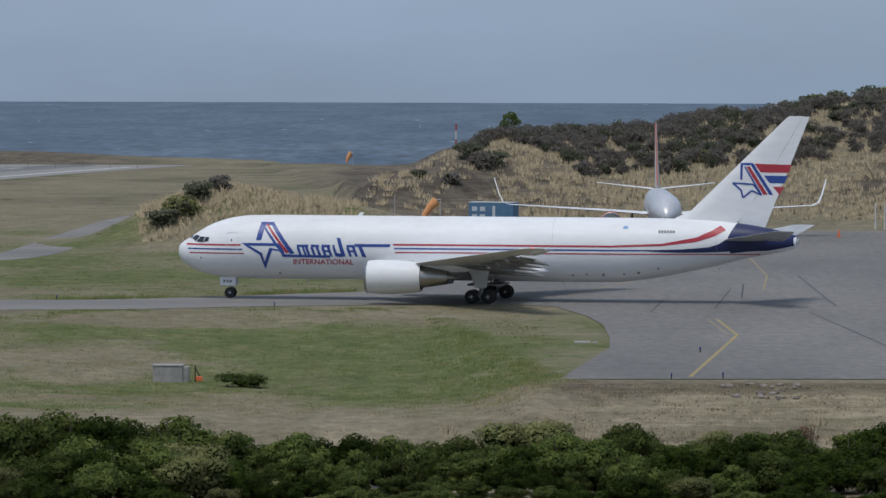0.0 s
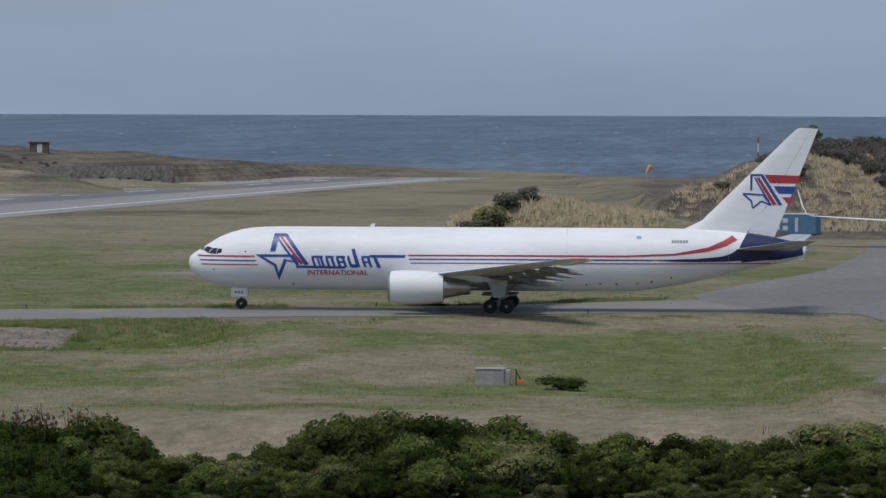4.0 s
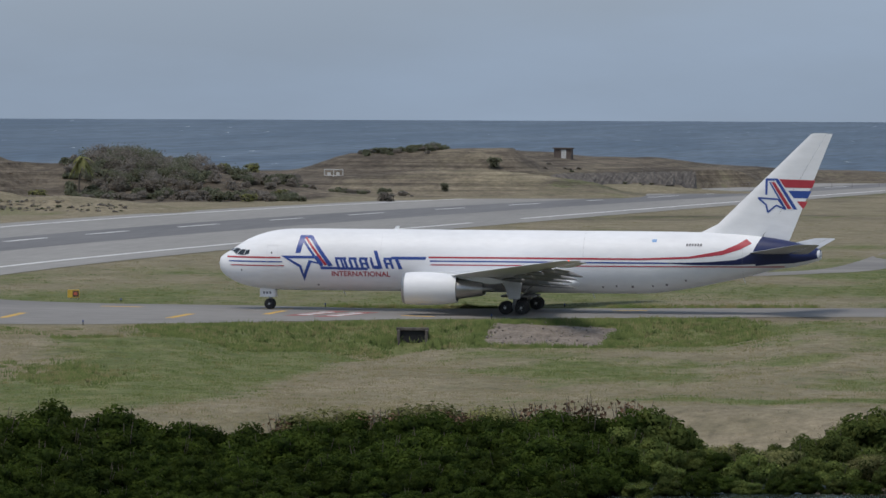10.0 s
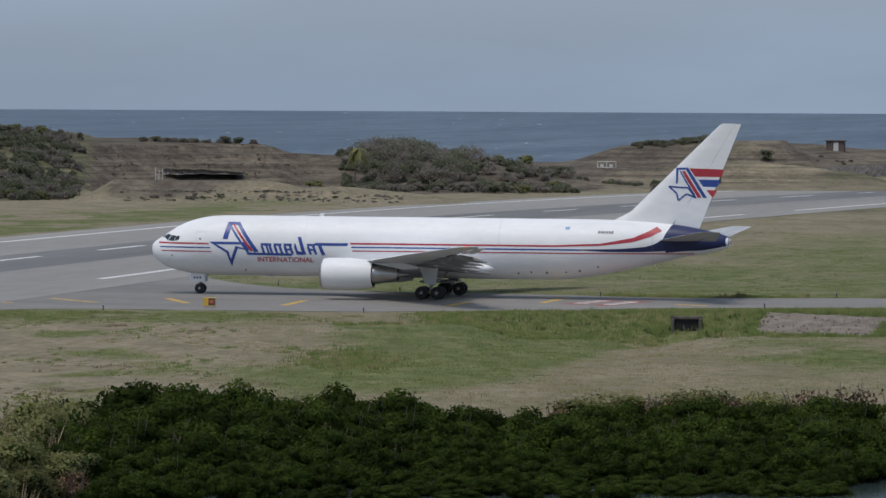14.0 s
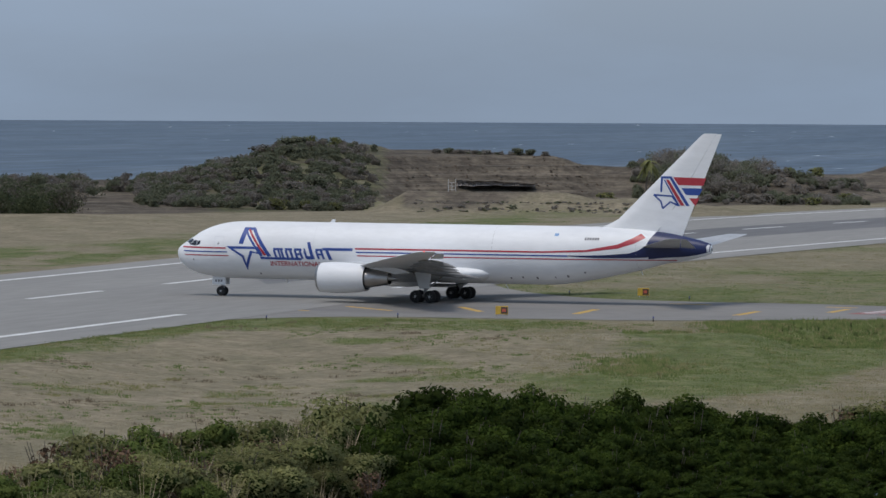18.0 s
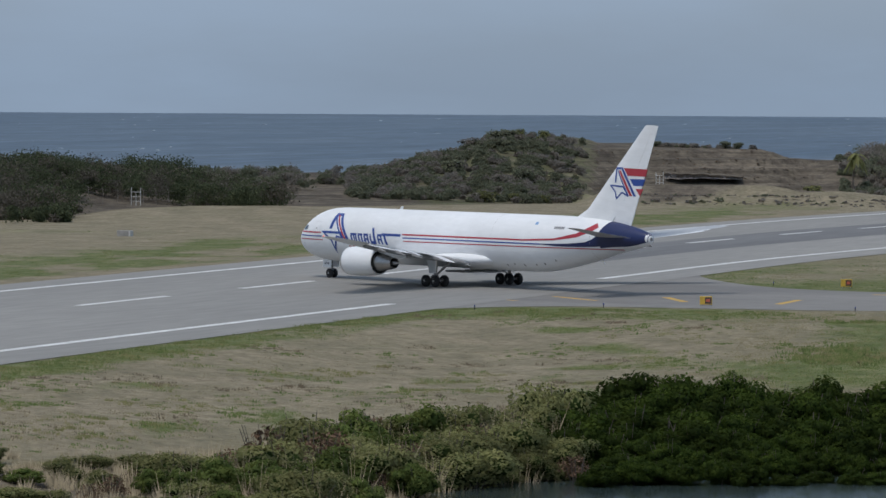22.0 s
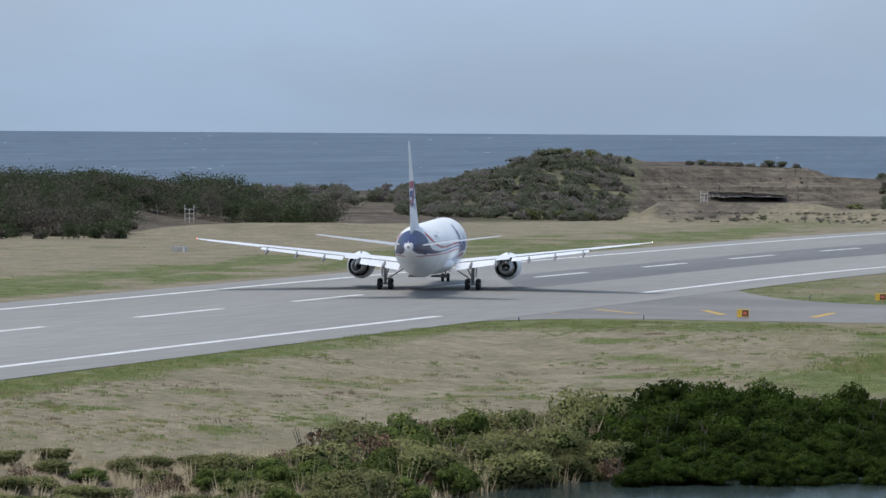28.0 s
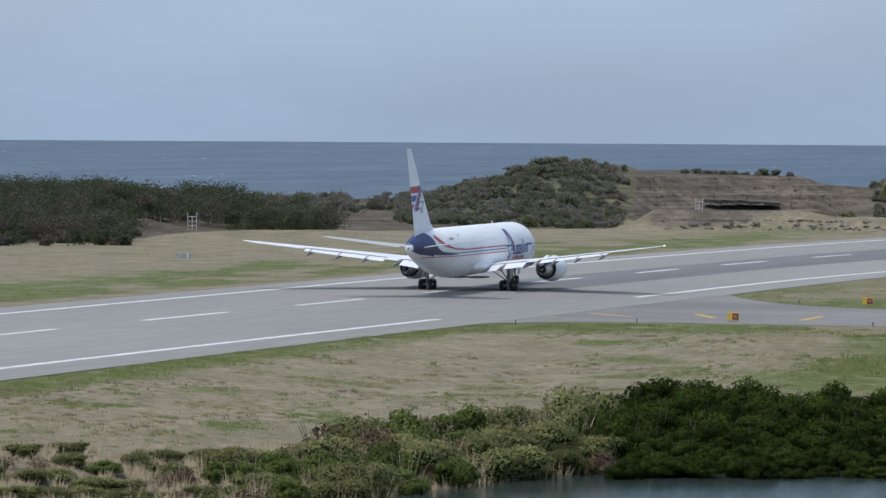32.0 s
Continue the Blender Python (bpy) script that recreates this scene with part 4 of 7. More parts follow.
for _ in range(260):
    k = _r.random()
    side = _r.choice(((-64.9 + 10.6 * k, 373.6), (-64.9 + 10.6 * k, 383 + 2.6 * k), (-65.4, 374 + 8.6 * k), (-54.0, 375 + 10 * k)))
    _sp.append((side[0] + _r.gauss(0, 0.35), side[1] + _r.gauss(0, 0.35), _r.uniform(0.3, 0.55), 0))
for _ in range(240):
    az = _r.gauss(-14.9, 0.35)
    _sp.append((*polar(az, _r.gauss(331, 5)), _r.uniform(0.2, 0.45), _r.choice((0, 0, 1))))
tufts("embankment_grass", _sp, 0.4, 18, TURF, "rank green grass on the bank below the taxiway", 0.7, 6, 0.05)
_sp = []
for _ in range(150):
    az = _r.uniform(-28, -15.5)
    cx, cy = polar(az, 1 / _r.uniform(1 / (_edge(az) - 3), 1 / (lerp_table(az, ROWD) + 12)))
    kind = _r.choice((0, 0, 1, 3))
    wide = _r.uniform(0.4, 1.8)
    for _ in range(int(5 + 9 * wide)):
        _sp.append((cx + _r.gauss(0, wide), cy + _r.gauss(0, 1.6 * wide), _r.uniform(0.08, 0.24), kind))
tufts("field_weeds", _sp, 0.15, 15, TURF, "scattered low weeds and grass tussocks on the dry field", 0.4, 8, 0.045)
_sp = []
for _ in range(520):
    x = _r.uniform(-84, -8)
    if noise.noise(Vector((x * 0.12, 3, 0))) > -0.12:
        _sp.append((x, y_at(TWY_FAR, x) + 1.2 + abs(_r.gauss(0, 1.3)), _r.uniform(0.2, 0.5), _r.choice((0, 0, 1))))
tufts("taxiway_edge_grass", _sp, 0.35, 18, TURF, "rank dark green grass along the taxiway edge", 0.6, 10, 0.05)
_sp = []
for _ in range(2600):
    az = _r.uniform(-27.5, 1.2)
    d = _edge(az) - 12 * _r.random() ** 2
    if zone(*polar(az, d))[1] > 0.1 and noise.noise(Vector((az * 2.2, d * 0.12, 0))) > -0.15:
        _sp.append((*polar(az, d), _r.uniform(0.1, 0.2), _r.choice((0, 0, 1))))
tufts("pavement_edge_grass", _sp, 0.2, 18, TURF, "green grass tufts along the pavement edge", 0.8, 7, 0.045)
_sp = []
for _ in range(5200):
    az = _r.uniform(-3.6, 6.2)
    foot, crest, top, coast = ridge_at(az)
    d = foot + (crest - foot + 12) * _r.random() ** 0.9 + 2
    if az < -0.9:
        d = _r.uniform(535, 585)
    x, y = polar(az, d)
    if land(x, y) > 0.6 and not (-1.3 < az < 0.6 and _r.random() < 0.85):
        _sp.append((x, y))
tufts("hillside_dry_grass", _sp, 0.95, 13, M_STRAW, "golden dry grass covering the hillside", 0.9, 4, 0.08)
tufts("infield_turf", turf(17000, 9, -28.2, 2.2, lambda az: lerp_table(az, EDGE) + 12, lambda az: min(770, ridge_at(az)[0] - (26 if -18.4 < az < -13.6 else -4)), 0.13), 0.2, 11, TURF, "short dry and green grass of the airfield", 1.0, 5, 0.07)


def far_shrubs():
    protos = {}
    for key, mat, label, n in (("green", M_LEAF_HILL, "dull green shrub on the hillside", 3), ("grey", M_LEAF_GREY, "grey leafless scrub bush on the hillside", 3), ("dark", M_LEAF_OLIVE, "dark green round shrub on the slope", 2)):
        protos[key] = [make_bush(100 + 7 * k + len(key), 4.2, 3.0, 420, 0.5, mat, label, 8, "hill shrubs", "hill_shrub") for k in range(n)]
    rnd = random.Random(12)

    def scatter(n, az0, az1, d0, d1, kinds, h0, h1, keep=lambda az, d: True):
        for _ in range(n):
            az, d = rnd.uniform(az0, az1), rnd.uniform(d0, d1)
            if keep(az, d):
                x, y = polar(az, d)
                h = rnd.uniform(h0, h1)
                p = rnd.choice(protos[rnd.choice(kinds)])
                place(p, x, y, land(x, y) - 0.25, h / 3 * rnd.uniform(0.9, 1.4), h / 3, rnd.uniform(0, 6.28))
    one = lambda key, az, d, h, w=1.1: place(protos[key][0], *polar(az, d), land(*polar(az, d)) - 0.25, h / 3 * w, h / 3, rnd.uniform(0, 6))
    # wooded hill with the knoll
    scatter(8, -20.2, -18.5, 785, 850, ("green", "green", "grey"), 2.0, 3.2)
    scatter(6, -19.9, -18.6, 762, 772, ("green", "dark"), 1.6, 2.4)
    one("dark", -19.13, 850, 2.6, 1.0), one("dark", -18.78, 852, 2.4, 0.9), one("grey", -19.3, 848, 1.8)
    # crest shrubs on the bunker hill
    for az, h in ((-17.5, 1.3), (-17.35, 1.4), (-17.2, 1.2), (-17.0, 1.2), (-16.85, 1.3), (-16.45, 1.7), (-16.3, 1.5), (-16.1, 1.2)):
        one("grey" if h < 1.35 else "green", az, 878, h)
    one("dark", -15.35, 842, 1.8, 1.8)
    # scrub beyond the runway
    scatter(4, -15.1, -12.0, 838, 890, ("green", "grey"), 1.6, 2.8)
    scatter(10, -14.6, -10.6, 825, 845, ("green", "grey", "dark"), 1.2, 2.4)
    one("dark", -13.0, 925, 2.0), one("dark", -12.65, 930, 2.4), one("grey", -14.3, 880, 3.0)
    one("green", -10.22, 880, 1.9, 0.7), one("green", -9.6, 925, 2.6, 0.8), one("dark", -10.6, 945, 1.6, 2.4), one("green", -11.0, 945, 1.4, 2.2)
    scatter(10, -9.4, -7.5, 930, 955, ("grey", "green"), 0.5, 0.9)
    # shrubs on the bank and hill behind the apron
    for az, d, h, key in ((-3.35, 546, 2.4, "green"), (-3.15, 548, 3.0, "dark"), (-2.95, 552, 2.6, "green"), (-2.7, 556, 2.2, "grey"), (-1.85, 580, 1.7, "dark"), (-2.25, 585, 1.6, "dark"), (-0.95, 585, 2.2, "green"), (-0.75, 590, 2.8, "dark"), (-1.15, 600, 1.6, "grey"),
                          (-0.3, 640, 1.4, "green"), (0.3, 655, 2.6, "green"), (0.45, 652, 2.8, "grey"), (0.6, 655, 2.4, "green"), (0.1, 640, 2.0, "grey"), (1.1, 675, 1.6, "green"), (1.3, 680, 1.5, "dark"), (3.2, 665, 2.0, "dark")):
        one(key, az, d, h)
    scatter(10, 1.4, 6.0, 695, 720, ("grey", "grey", "green"), 1.4, 2.6)
    scatter(8, 4.0, 6.2, 712, 722, ("dark", "green"), 2.2, 3.6)
    for ps in protos.values():
        for p in ps:
            for o in [*p.children_recursive, p]:
                bpy.data.objects.remove(o)


far_shrubs()


def thicket(name, spots, mats, label, seed, leaves=420, size=0.4):
    """Dense brush: many leafy crowns at (bearing, distance, height) joined in one stand."""
    rnd = random.Random(seed)
    verts, faces, idx = [], [], []
    for k, (az, d, h) in enumerate(spots):
        x, y = polar(az, d)
        g = land(x, y)
        lobes = [(x + lx, y + ly, g - 0.3 + lz, lr, lh) for lx, ly, lz, lr, lh in bush_lobes(seed + k, h * rnd.uniform(1.1, 1.6), h, 7)]
        v, f, _ = leaf_cloud(seed + k, lobes, leaves, size, fuzz=0.75)
        v = [(p.x, p.y, max(p.z, g)) for p in v]
        o = len(verts)
        verts += v
        faces += [tuple(i + o for i in q) for q in f]
        idx += [rnd.randrange(len(mats))] * len(f)
    ob = shape(name, verts, faces, mats)
    ob.data.polygons.foreach_set("material_index", idx)
    return tagged(ob, label, "brush", kind="stuff")


def spread(n, az0, az1, d0, d1, h0, h1, seed):
    r = random.Random(seed)
    return [(r.uniform(az0, az1), r.uniform(d0, d1), r.uniform(h0, h1)) for _ in range(n)]


def crest_brush(n, seed):
    r = random.Random(seed)
    out = []
    for _ in range(n):
        az = r.uniform(0.3, 6.2)
        crest = ridge_at(az)[1]
        deep = 48 * step(az, 0.2, 2.2)
        out.append((az, crest + 4 - deep * r.random(), r.uniform(1.3, 2.4)))
    return out


def wooded_hill(n, seed):
    r = random.Random(seed)
    out = []
    for _ in range(n):
        d = r.uniform(764, 858)
        az = r.uniform(-21.3, -18.35 - 0.25 * r.random() + 0.002 * (d - 764))
        out.append((az, d, r.uniform(1.0, 2.2)))
    return out


thicket("coastal_thicket", spread(240, -28, -25.0, 650, 745, 3.8, 6.3, 300) + [q for q in spread(150, -25.4, -22.2, 684, 760, 3.0, 5.0, 299) + spread(130, -28, -24.5, 632, 700, 1.2, 3.0, 298) if not (-24.8 < q[0] < -23.4 and q[1] < 716)] + spread(90, -25.2, -23.2, 716, 775, 3.8, 5.6, 297), [M_LEAF_COAST, M_LEAF_TWIG, M_LEAF_COAST], "dense dull green and grey-brown coastal thicket", 300)
thicket("shore_scrub", spread(60, -23.2, -21.2, 780, 840, 1.6, 2.8, 301), [M_LEAF_HILL, M_LEAF_GREY], "low grey-green scrub along the shore", 600)
thicket("hill_brush", wooded_hill(760, 302), [M_LEAF_HILL, M_LEAF_GREY, M_LEAF_HILL], "dull green and grey brush covering the rounded hill", 700, 300)
thicket("crest_brush", crest_brush(560, 303), [M_LEAF_GREY, M_LEAF_GREY, M_LEAF_GREY, M_LEAF_HILL], "grey-brown leafless brush along the hill crest", 1000, 330)
thicket("headland_brush", spread(60, -11.3, -10.2, 936, 958, 0.7, 1.7, 308) + spread(50, -12.3, -10.6, 866, 880, 0.5, 1.3, 309) + spread(14, -10.45, -10.25, 940, 955, 1.4, 2.4, 310), [M_LEAF_HILL, M_LEAF_HILL, M_LEAF_GREY], "dull green scrub on the grassy headland", 1500, 200)
thicket("berm_scrub", spread(240, -17.8, -14.2, 746, 760, 0.2, 0.6, 311) + spread(12, -17.4, -14.8, 748, 756, 0.7, 1.2, 314) + spread(16, -15.6, -15.0, 800, 808, 1.0, 2.0, 312) + spread(40, -17.3, -16.3, 877, 883, 0.6, 1.2, 313), [M_LEAF_HILL, M_LEAF_GREY, M_LEAF_GREY], "low dull scrub along the foot of the berm", 1600, 90)
thicket("far_brush", spread(220, -15.0, -12.1, 832, 896, 1.2, 2.4, 304) + spread(110, -14.7, -13.3, 850, 892, 2.4, 4.2, 306) + spread(60, -14.4, -13.9, 862, 890, 3.4, 5.0, 307), [M_LEAF_HILL, M_LEAF_GREY], "grey-green brush beyond the runway", 1300)




def palm_tree():
    x, y = polar(-14.82, 846)
    z = land(x, y)
    root = thing("palm_tree", pose(x, y, z), "wind-blown coconut palm with ragged fronds", "palm")
    bm = bmesh.new()
    for k in range(6):
        rod(bm, (0.05 * k * k * 0.4, 0, 1.05 * k - 0.2), (0.05 * (k + 1) ** 2 * 0.4, 0, 1.05 * (k + 1) - 0.1), 0.2 - 0.012 * k, 0.19 - 0.012 * k, 8)
    part("trunk", bm, M_BARK, root)
    rnd = random.Random(4)
    for k in range(16):
        a, up = k * 2.4, rnd.uniform(-0.5, 1.0)
        verts, faces = [], []
        prev = None
        for j in range(9):
            t = j / 8
            r = 2.6 * t
            p = Vector((0.6 + r * math.cos(a), r * math.sin(a), 6.3 + up * r - 0.46 * r * r))
            side = Vector((-math.sin(a), math.cos(a), -0.5)) * (0.42 * math.sin(math.pi * min(1, t * 0.9 + 0.1)))
            verts += [p, p + side, p + Vector((math.sin(a), -math.cos(a), -0.5)) * side.length]
            if j:
                i = 3 * j
                faces += [(i - 3, i, i + 1, i - 2), (i - 3, i - 1, i + 2, i)]
        shape("frond", verts, faces, M_LEAF_OLIVE, root)
    return root


palm_tree()


def hill_tree():
    x, y = polar(0.8, 682)
    root = thing("small_tree", pose(x, y, land(x, y)), "small green broadleaf tree on the hill crest", "tree")
    lobes = [(0, 0, 2.2, 1.0, 0.9), (-0.8, 0, 1.7, 0.7, 0.6), (0.9, 0.2, 1.9, 0.7, 0.7), (0.2, 0, 3.0, 0.6, 0.6), (-0.5, 0.3, 2.8, 0.5, 0.45), (0.7, 0, 2.8, 0.45, 0.4)]
    v, f, _ = leaf_cloud(77, lobes, 600, 0.36)
    shape("crown", v, f, M_LEAF_MID, root)
    bm = bmesh.new()
    rod(bm, (0, 0, -0.3), (0.1, 0, 1.6), 0.14, 0.09, 7)
    for q in ((-0.8, 0, 2.0), (0.9, 0.2, 2.2), (0.2, 0, 3.0)):
        rod(bm, (0.1, 0, 1.3), q, 0.06, 0.02, 5)
    part("trunk", bm, M_BARK, root)


hill_tree()


def terrace_brush(n, seed):
    """Low scrub along the risers of the terraced hill."""
    r = random.Random(seed)
    out = []
    while len(out) < n:
        az, d = r.uniform(-18.2, -15.2), r.uniform(775, 880)
        a, b = land(*polar(az, d - 3)), land(*polar(az, d + 3))
        if b - a > 0.75:
            out.append((az, d, r.uniform(0.15, 0.4)))
    return out


thicket("terrace_brush", terrace_brush(1000, 305), [M_LEAF_GREY, M_LEAF_BROWN, M_LEAF_BROWN], "low brown scrub on the terraced hill", 1700, 36, 0.26)


def low_shrub():
    """Low green shrub in the grass beside the concrete box."""
    p = make_bush(1900, 3.6, 1.1, 900, 0.16, M_LEAF_MID, "low spreading green shrub in the grass", 9, "", "low_bush")
    p.matrix_world = pose(-13.2, 332, land(-13.2, 332) - 0.1)


low_shrub()

# ---- the taxiing aircraft ----
M_WHITE = material("white_aircraft_paint", (0.8, 0.81, 0.82), (0.73, 0.74, 0.745), scale=0.22, rough=0.5, fine=0.035, fine_scale=1.6, coat=0.0, spec=0.35, stretch=(0.5, 1, 1.6))
M_GREYP = material("pale_grey_wing_paint", (0.76, 0.77, 0.78), (0.68, 0.69, 0.7), scale=0.35, rough=0.42, fine=0.05, fine_scale=2.2)
M_GREYT = material("grey_tailplane_paint", (0.46, 0.47, 0.48), (0.38, 0.39, 0.4), scale=0.5, rough=0.45, fine=0.05, fine_scale=2.2)
M_GREYD = material("dark_grey_underside", (0.26, 0.26, 0.26), (0.17, 0.17, 0.17), scale=0.8, rough=0.6, fine=0.1)
M_BLUE = material("royal_blue_paint", (0.022, 0.06, 0.27), (0.03, 0.075, 0.3), scale=0.6, rough=0.4)
M_NAVY = material("navy_tail_paint", (0.01, 0.018, 0.075), (0.014, 0.025, 0.1), scale=0.5, rough=0.4, fine=0.1)
M_RED = material("red_paint", (0.38, 0.03, 0.045), (0.44, 0.045, 0.06), scale=0.7, rough=0.4)
M_TYRE = material("black_tyre_rubber", (0.018, 0.018, 0.02), (0.035, 0.034, 0.033), scale=3, rough=0.9)
M_RIM = material("grey_wheel_hub", (0.5, 0.5, 0.5), (0.36, 0.36, 0.36), scale=4, rough=0.5, metal=0.2)
M_METAL = material("scorched_bare_metal", (0.5, 0.49, 0.475), (0.33, 0.32, 0.31), scale=1.6, rough=0.38, metal=1.0, stretch=(0.3, 1, 1))
M_STRUT = material("gear_strut_grey_paint", (0.42, 0.42, 0.42), (0.22, 0.21, 0.2), scale=2.5, rough=0.5)
M_BLACK = material("black_void", (0.012, 0.012, 0.013), rough=0.7)
M_GLASS = material("dark_cockpit_glass", (0.02, 0.024, 0.028), rough=0.08, spec=0.8)
M_GREYTXT = material("grey_marking", (0.2, 0.2, 0.21), rough=0.6)
M_LIGHTBLUE = material("light_blue_emblem", (0.2, 0.36, 0.6), rough=0.5)
M_GREASE = material("sooty_grey_grime", (0.3, 0.29, 0.28), (0.42, 0.41, 0.4), scale=1.2, rough=0.7)


def lamp_material(name, color, strength):
    m = bpy.data.materials.new(name)
    m.use_nodes = True
    b = m.node_tree.nodes["Principled BSDF"]
    b.inputs["Base Color"].default_value = (*color, 1)
    b.inputs["Emission Color"].default_value = (*color, 1)
    b.inputs["Emission Strength"].default_value = strength
    return m


M_REDLAMP = lamp_material("red_beacon_glow", (1, 0.12, 0.08), 1.2)
M_WHITELAMP = lamp_material("white_tip_light_glow", (1, 0.9, 0.6), 2.0)

FUS = [  # station from the nose, bottom, top, half width
    (0.0, 3.82, 3.98, 0.08), (0.1, 3.4, 4.32, 0.42), (0.4, 2.95, 4.62, 0.8), (1.1, 2.46, 5.05, 1.3), (1.75, 2.15, 5.48, 1.62), (2.7, 1.88, 6.05, 1.98),
    (4.0, 1.68, 6.55, 2.28), (5.5, 1.58, 6.87, 2.45), (7.3, 1.55, 6.98, 2.51), (12, 1.55, 7.0, 2.515), (24, 1.55, 7.0, 2.515), (36, 1.55, 7.0, 2.515),
    (39, 1.62, 7.0, 2.5), (42.2, 2.08, 6.98, 2.36), (45, 2.65, 6.9, 2.05), (47.2, 3.15, 6.78, 1.72), (49.5, 3.75, 6.5, 1.3), (51.3, 4.05, 6.15, 0.95), (52.8, 4.42, 5.8, 0.6), (53.5, 4.65, 5.55, 0.42), (53.67, 4.78, 5.4, 0.28),
]
NOSE_X = 27.26
FUS = [(s, b + 0.15, t + 0.2, w) for s, b, t, w in FUS]


def fus_at(s):
    """Bottom, top and half width, smooth along the body."""
    p = [(r[0], r) for r in FUS]
    s = min(53.67, max(0, s))
    for i in range(len(p) - 1):
        if s <= p[i + 1][0]:
            break
    a, b = p[i][1], p[i + 1][1]
    z0, z1 = p[max(0, i - 1)][1], p[min(len(p) - 1, i + 2)][1]
    h = b[0] - a[0]
    t = (s - a[0]) / h
    out = []
    for k in (1, 2, 3):
        da = (b[k] - z0[k]) / (b[0] - z0[0])
        db = (z1[k] - a[k]) / (z1[0] - a[0])
        out.append((2 * t ** 3 - 3 * t * t + 1) * a[k] + (t ** 3 - 2 * t * t + t) * h * da + (-2 * t ** 3 + 3 * t * t) * b[k] + (t ** 3 - t * t) * h * db)
    return out


def skin(s, ang, side=1, off=0.0):
    """A place on the body: station, angle from the top, side (1 port)."""
    b, t, w = fus_at(s)
    c, h = (b + t) / 2, (t - b) / 2
    return (NOSE_X - s, side * (w + off) * math.sin(ang), c + (h + off) * math.cos(ang))


def ang_of(s, z):
    b, t, w = fus_at(s)
    return math.acos(max(-1, min(1, (z - (b + t) / 2) / ((t - b) / 2))))


def cut_polygon(poly, du, dv):
    """A flat polygon split on a grid, so that it can be bent."""
    bm = bmesh.new()
    bm.faces.new([bm.verts.new((u, v, 0)) for u, v in poly])
    us, vs = [p[0] for p in poly], [p[1] for p in poly]
    bmesh.ops.triangulate(bm, faces=bm.faces[:])
    for axis, lo, hi, d in ((0, min(us), max(us), du), (1, min(vs), max(vs), dv)):
        for k in range(1, int((hi - lo) / d) + 1):
            co = [0, 0, 0]
            co[axis] = lo + k * d
            no = [0, 0, 0]
            no[axis] = 1
            bmesh.ops.bisect_plane(bm, geom=bm.verts[:] + bm.edges[:] + bm.faces[:], plane_co=co, plane_no=no, dist=1e-4)
    return bm


def body_decal(name, polys, mat, parent, side, off=0.02, by_angle=False, label=""):
    """Painted shapes on the body, as polygons of (station, height) or (station, angle)."""
    out = bmesh.new()
    for poly in polys:
        bm = cut_polygon(poly, 0.6, 0.12 if by_angle else 0.22)
        bm.verts.index_update()
        m = {}
        for v in bm.verts:
            s, q = v.co.x, v.co.y
            m[v.index] = out.verts.new(skin(s, q if by_angle else ang_of(s, q), side, off))
        for f in bm.faces:
            ids = [m[v.index] for v in f.verts]
            try:
                out.faces.new(ids)
            except ValueError:
                pass
        bm.free()
    bmesh.ops.delete(out, geom=[v for v in out.verts if not v.link_faces], context="VERTS")
    return part(name, out, mat, parent, label, smooth=True)


def airfoil(n=9):
    """Upper then lower outline, chord 0..1, thickness 1."""
    up, lo = [], []
    for k in range(n + 1):
        x = 0.5 * (1 - math.cos(math.pi * k / n))
        t = 5 * (0.2969 * math.sqrt(x) - 0.126 * x - 0.3516 * x * x + 0.2843 * x ** 3 - 0.1036 * x ** 4)
        up.append((x, t))
        lo.append((x, -t * 0.75))
    return up + lo[-2:0:-1]


def foil(name, stations, side, mat, parent, label="", c0=0.0, c1=1.0, drop=0.0, deflect=0.0):
    """A wing panel through stations (leading edge, y, z, chord, thickness)."""
    rings = []
    for le, y, z, ch, th in stations:
        ring = []
        for x, t in airfoil():
            xx = c0 + (c1 - c0) * x
            zz = t * th * (c1 - c0) ** 0.8
            if deflect:
                zz -= (xx - c0) * ch * math.tan(radians(deflect))
            ring.append((NOSE_X - (le + ch * xx), side * y, z + zz - drop))
        rings.append(ring if side > 0 else ring[::-1])
    v, f = loft(rings)
    return shape(name, v, f, mat, parent, label, smooth=False)


def shade(ob, deg=40):
    """Smooth shading with sharp creases."""
    me = ob.data
    me.polygons.foreach_set("use_smooth", [True] * len(me.polygons))
    me.set_sharp_from_angle(angle=radians(deg))
    return ob


WING = [(17.4, 2.0, 2.75, 13.4, 0.62), (19.3, 4.2, 3.0, 11.3, 0.56), (22.1, 8.2, 3.45, 8.5, 0.42), (27.4, 15.5, 4.35, 5.8, 0.26), (33.55, 23.3, 5.32, 2.75, 0.12), (34.3, 23.78, 5.4, 1.7, 0.05)]


def wing_at(y):
    for a, b in zip(WING, WING[1:]):
        if y <= b[1]:
            k = (y - a[1]) / (b[1] - a[1])
            return [u + (v - u) * k for u, v in zip(a, b)]
    return list(WING[-1])


def lines_quad(a, b, w):
    """A bar between two points of a drawing, w wide."""
    (x0, y0), (x1, y1) = a, b
    d = math.hypot(x1 - x0, y1 - y0)
    nx, ny = -(y1 - y0) / d * w / 2, (x1 - x0) / d * w / 2
    return [(x0 + nx, y0 + ny), (x1 + nx, y1 + ny), (x1 - nx, y1 - ny), (x0 - nx, y0 - ny)]


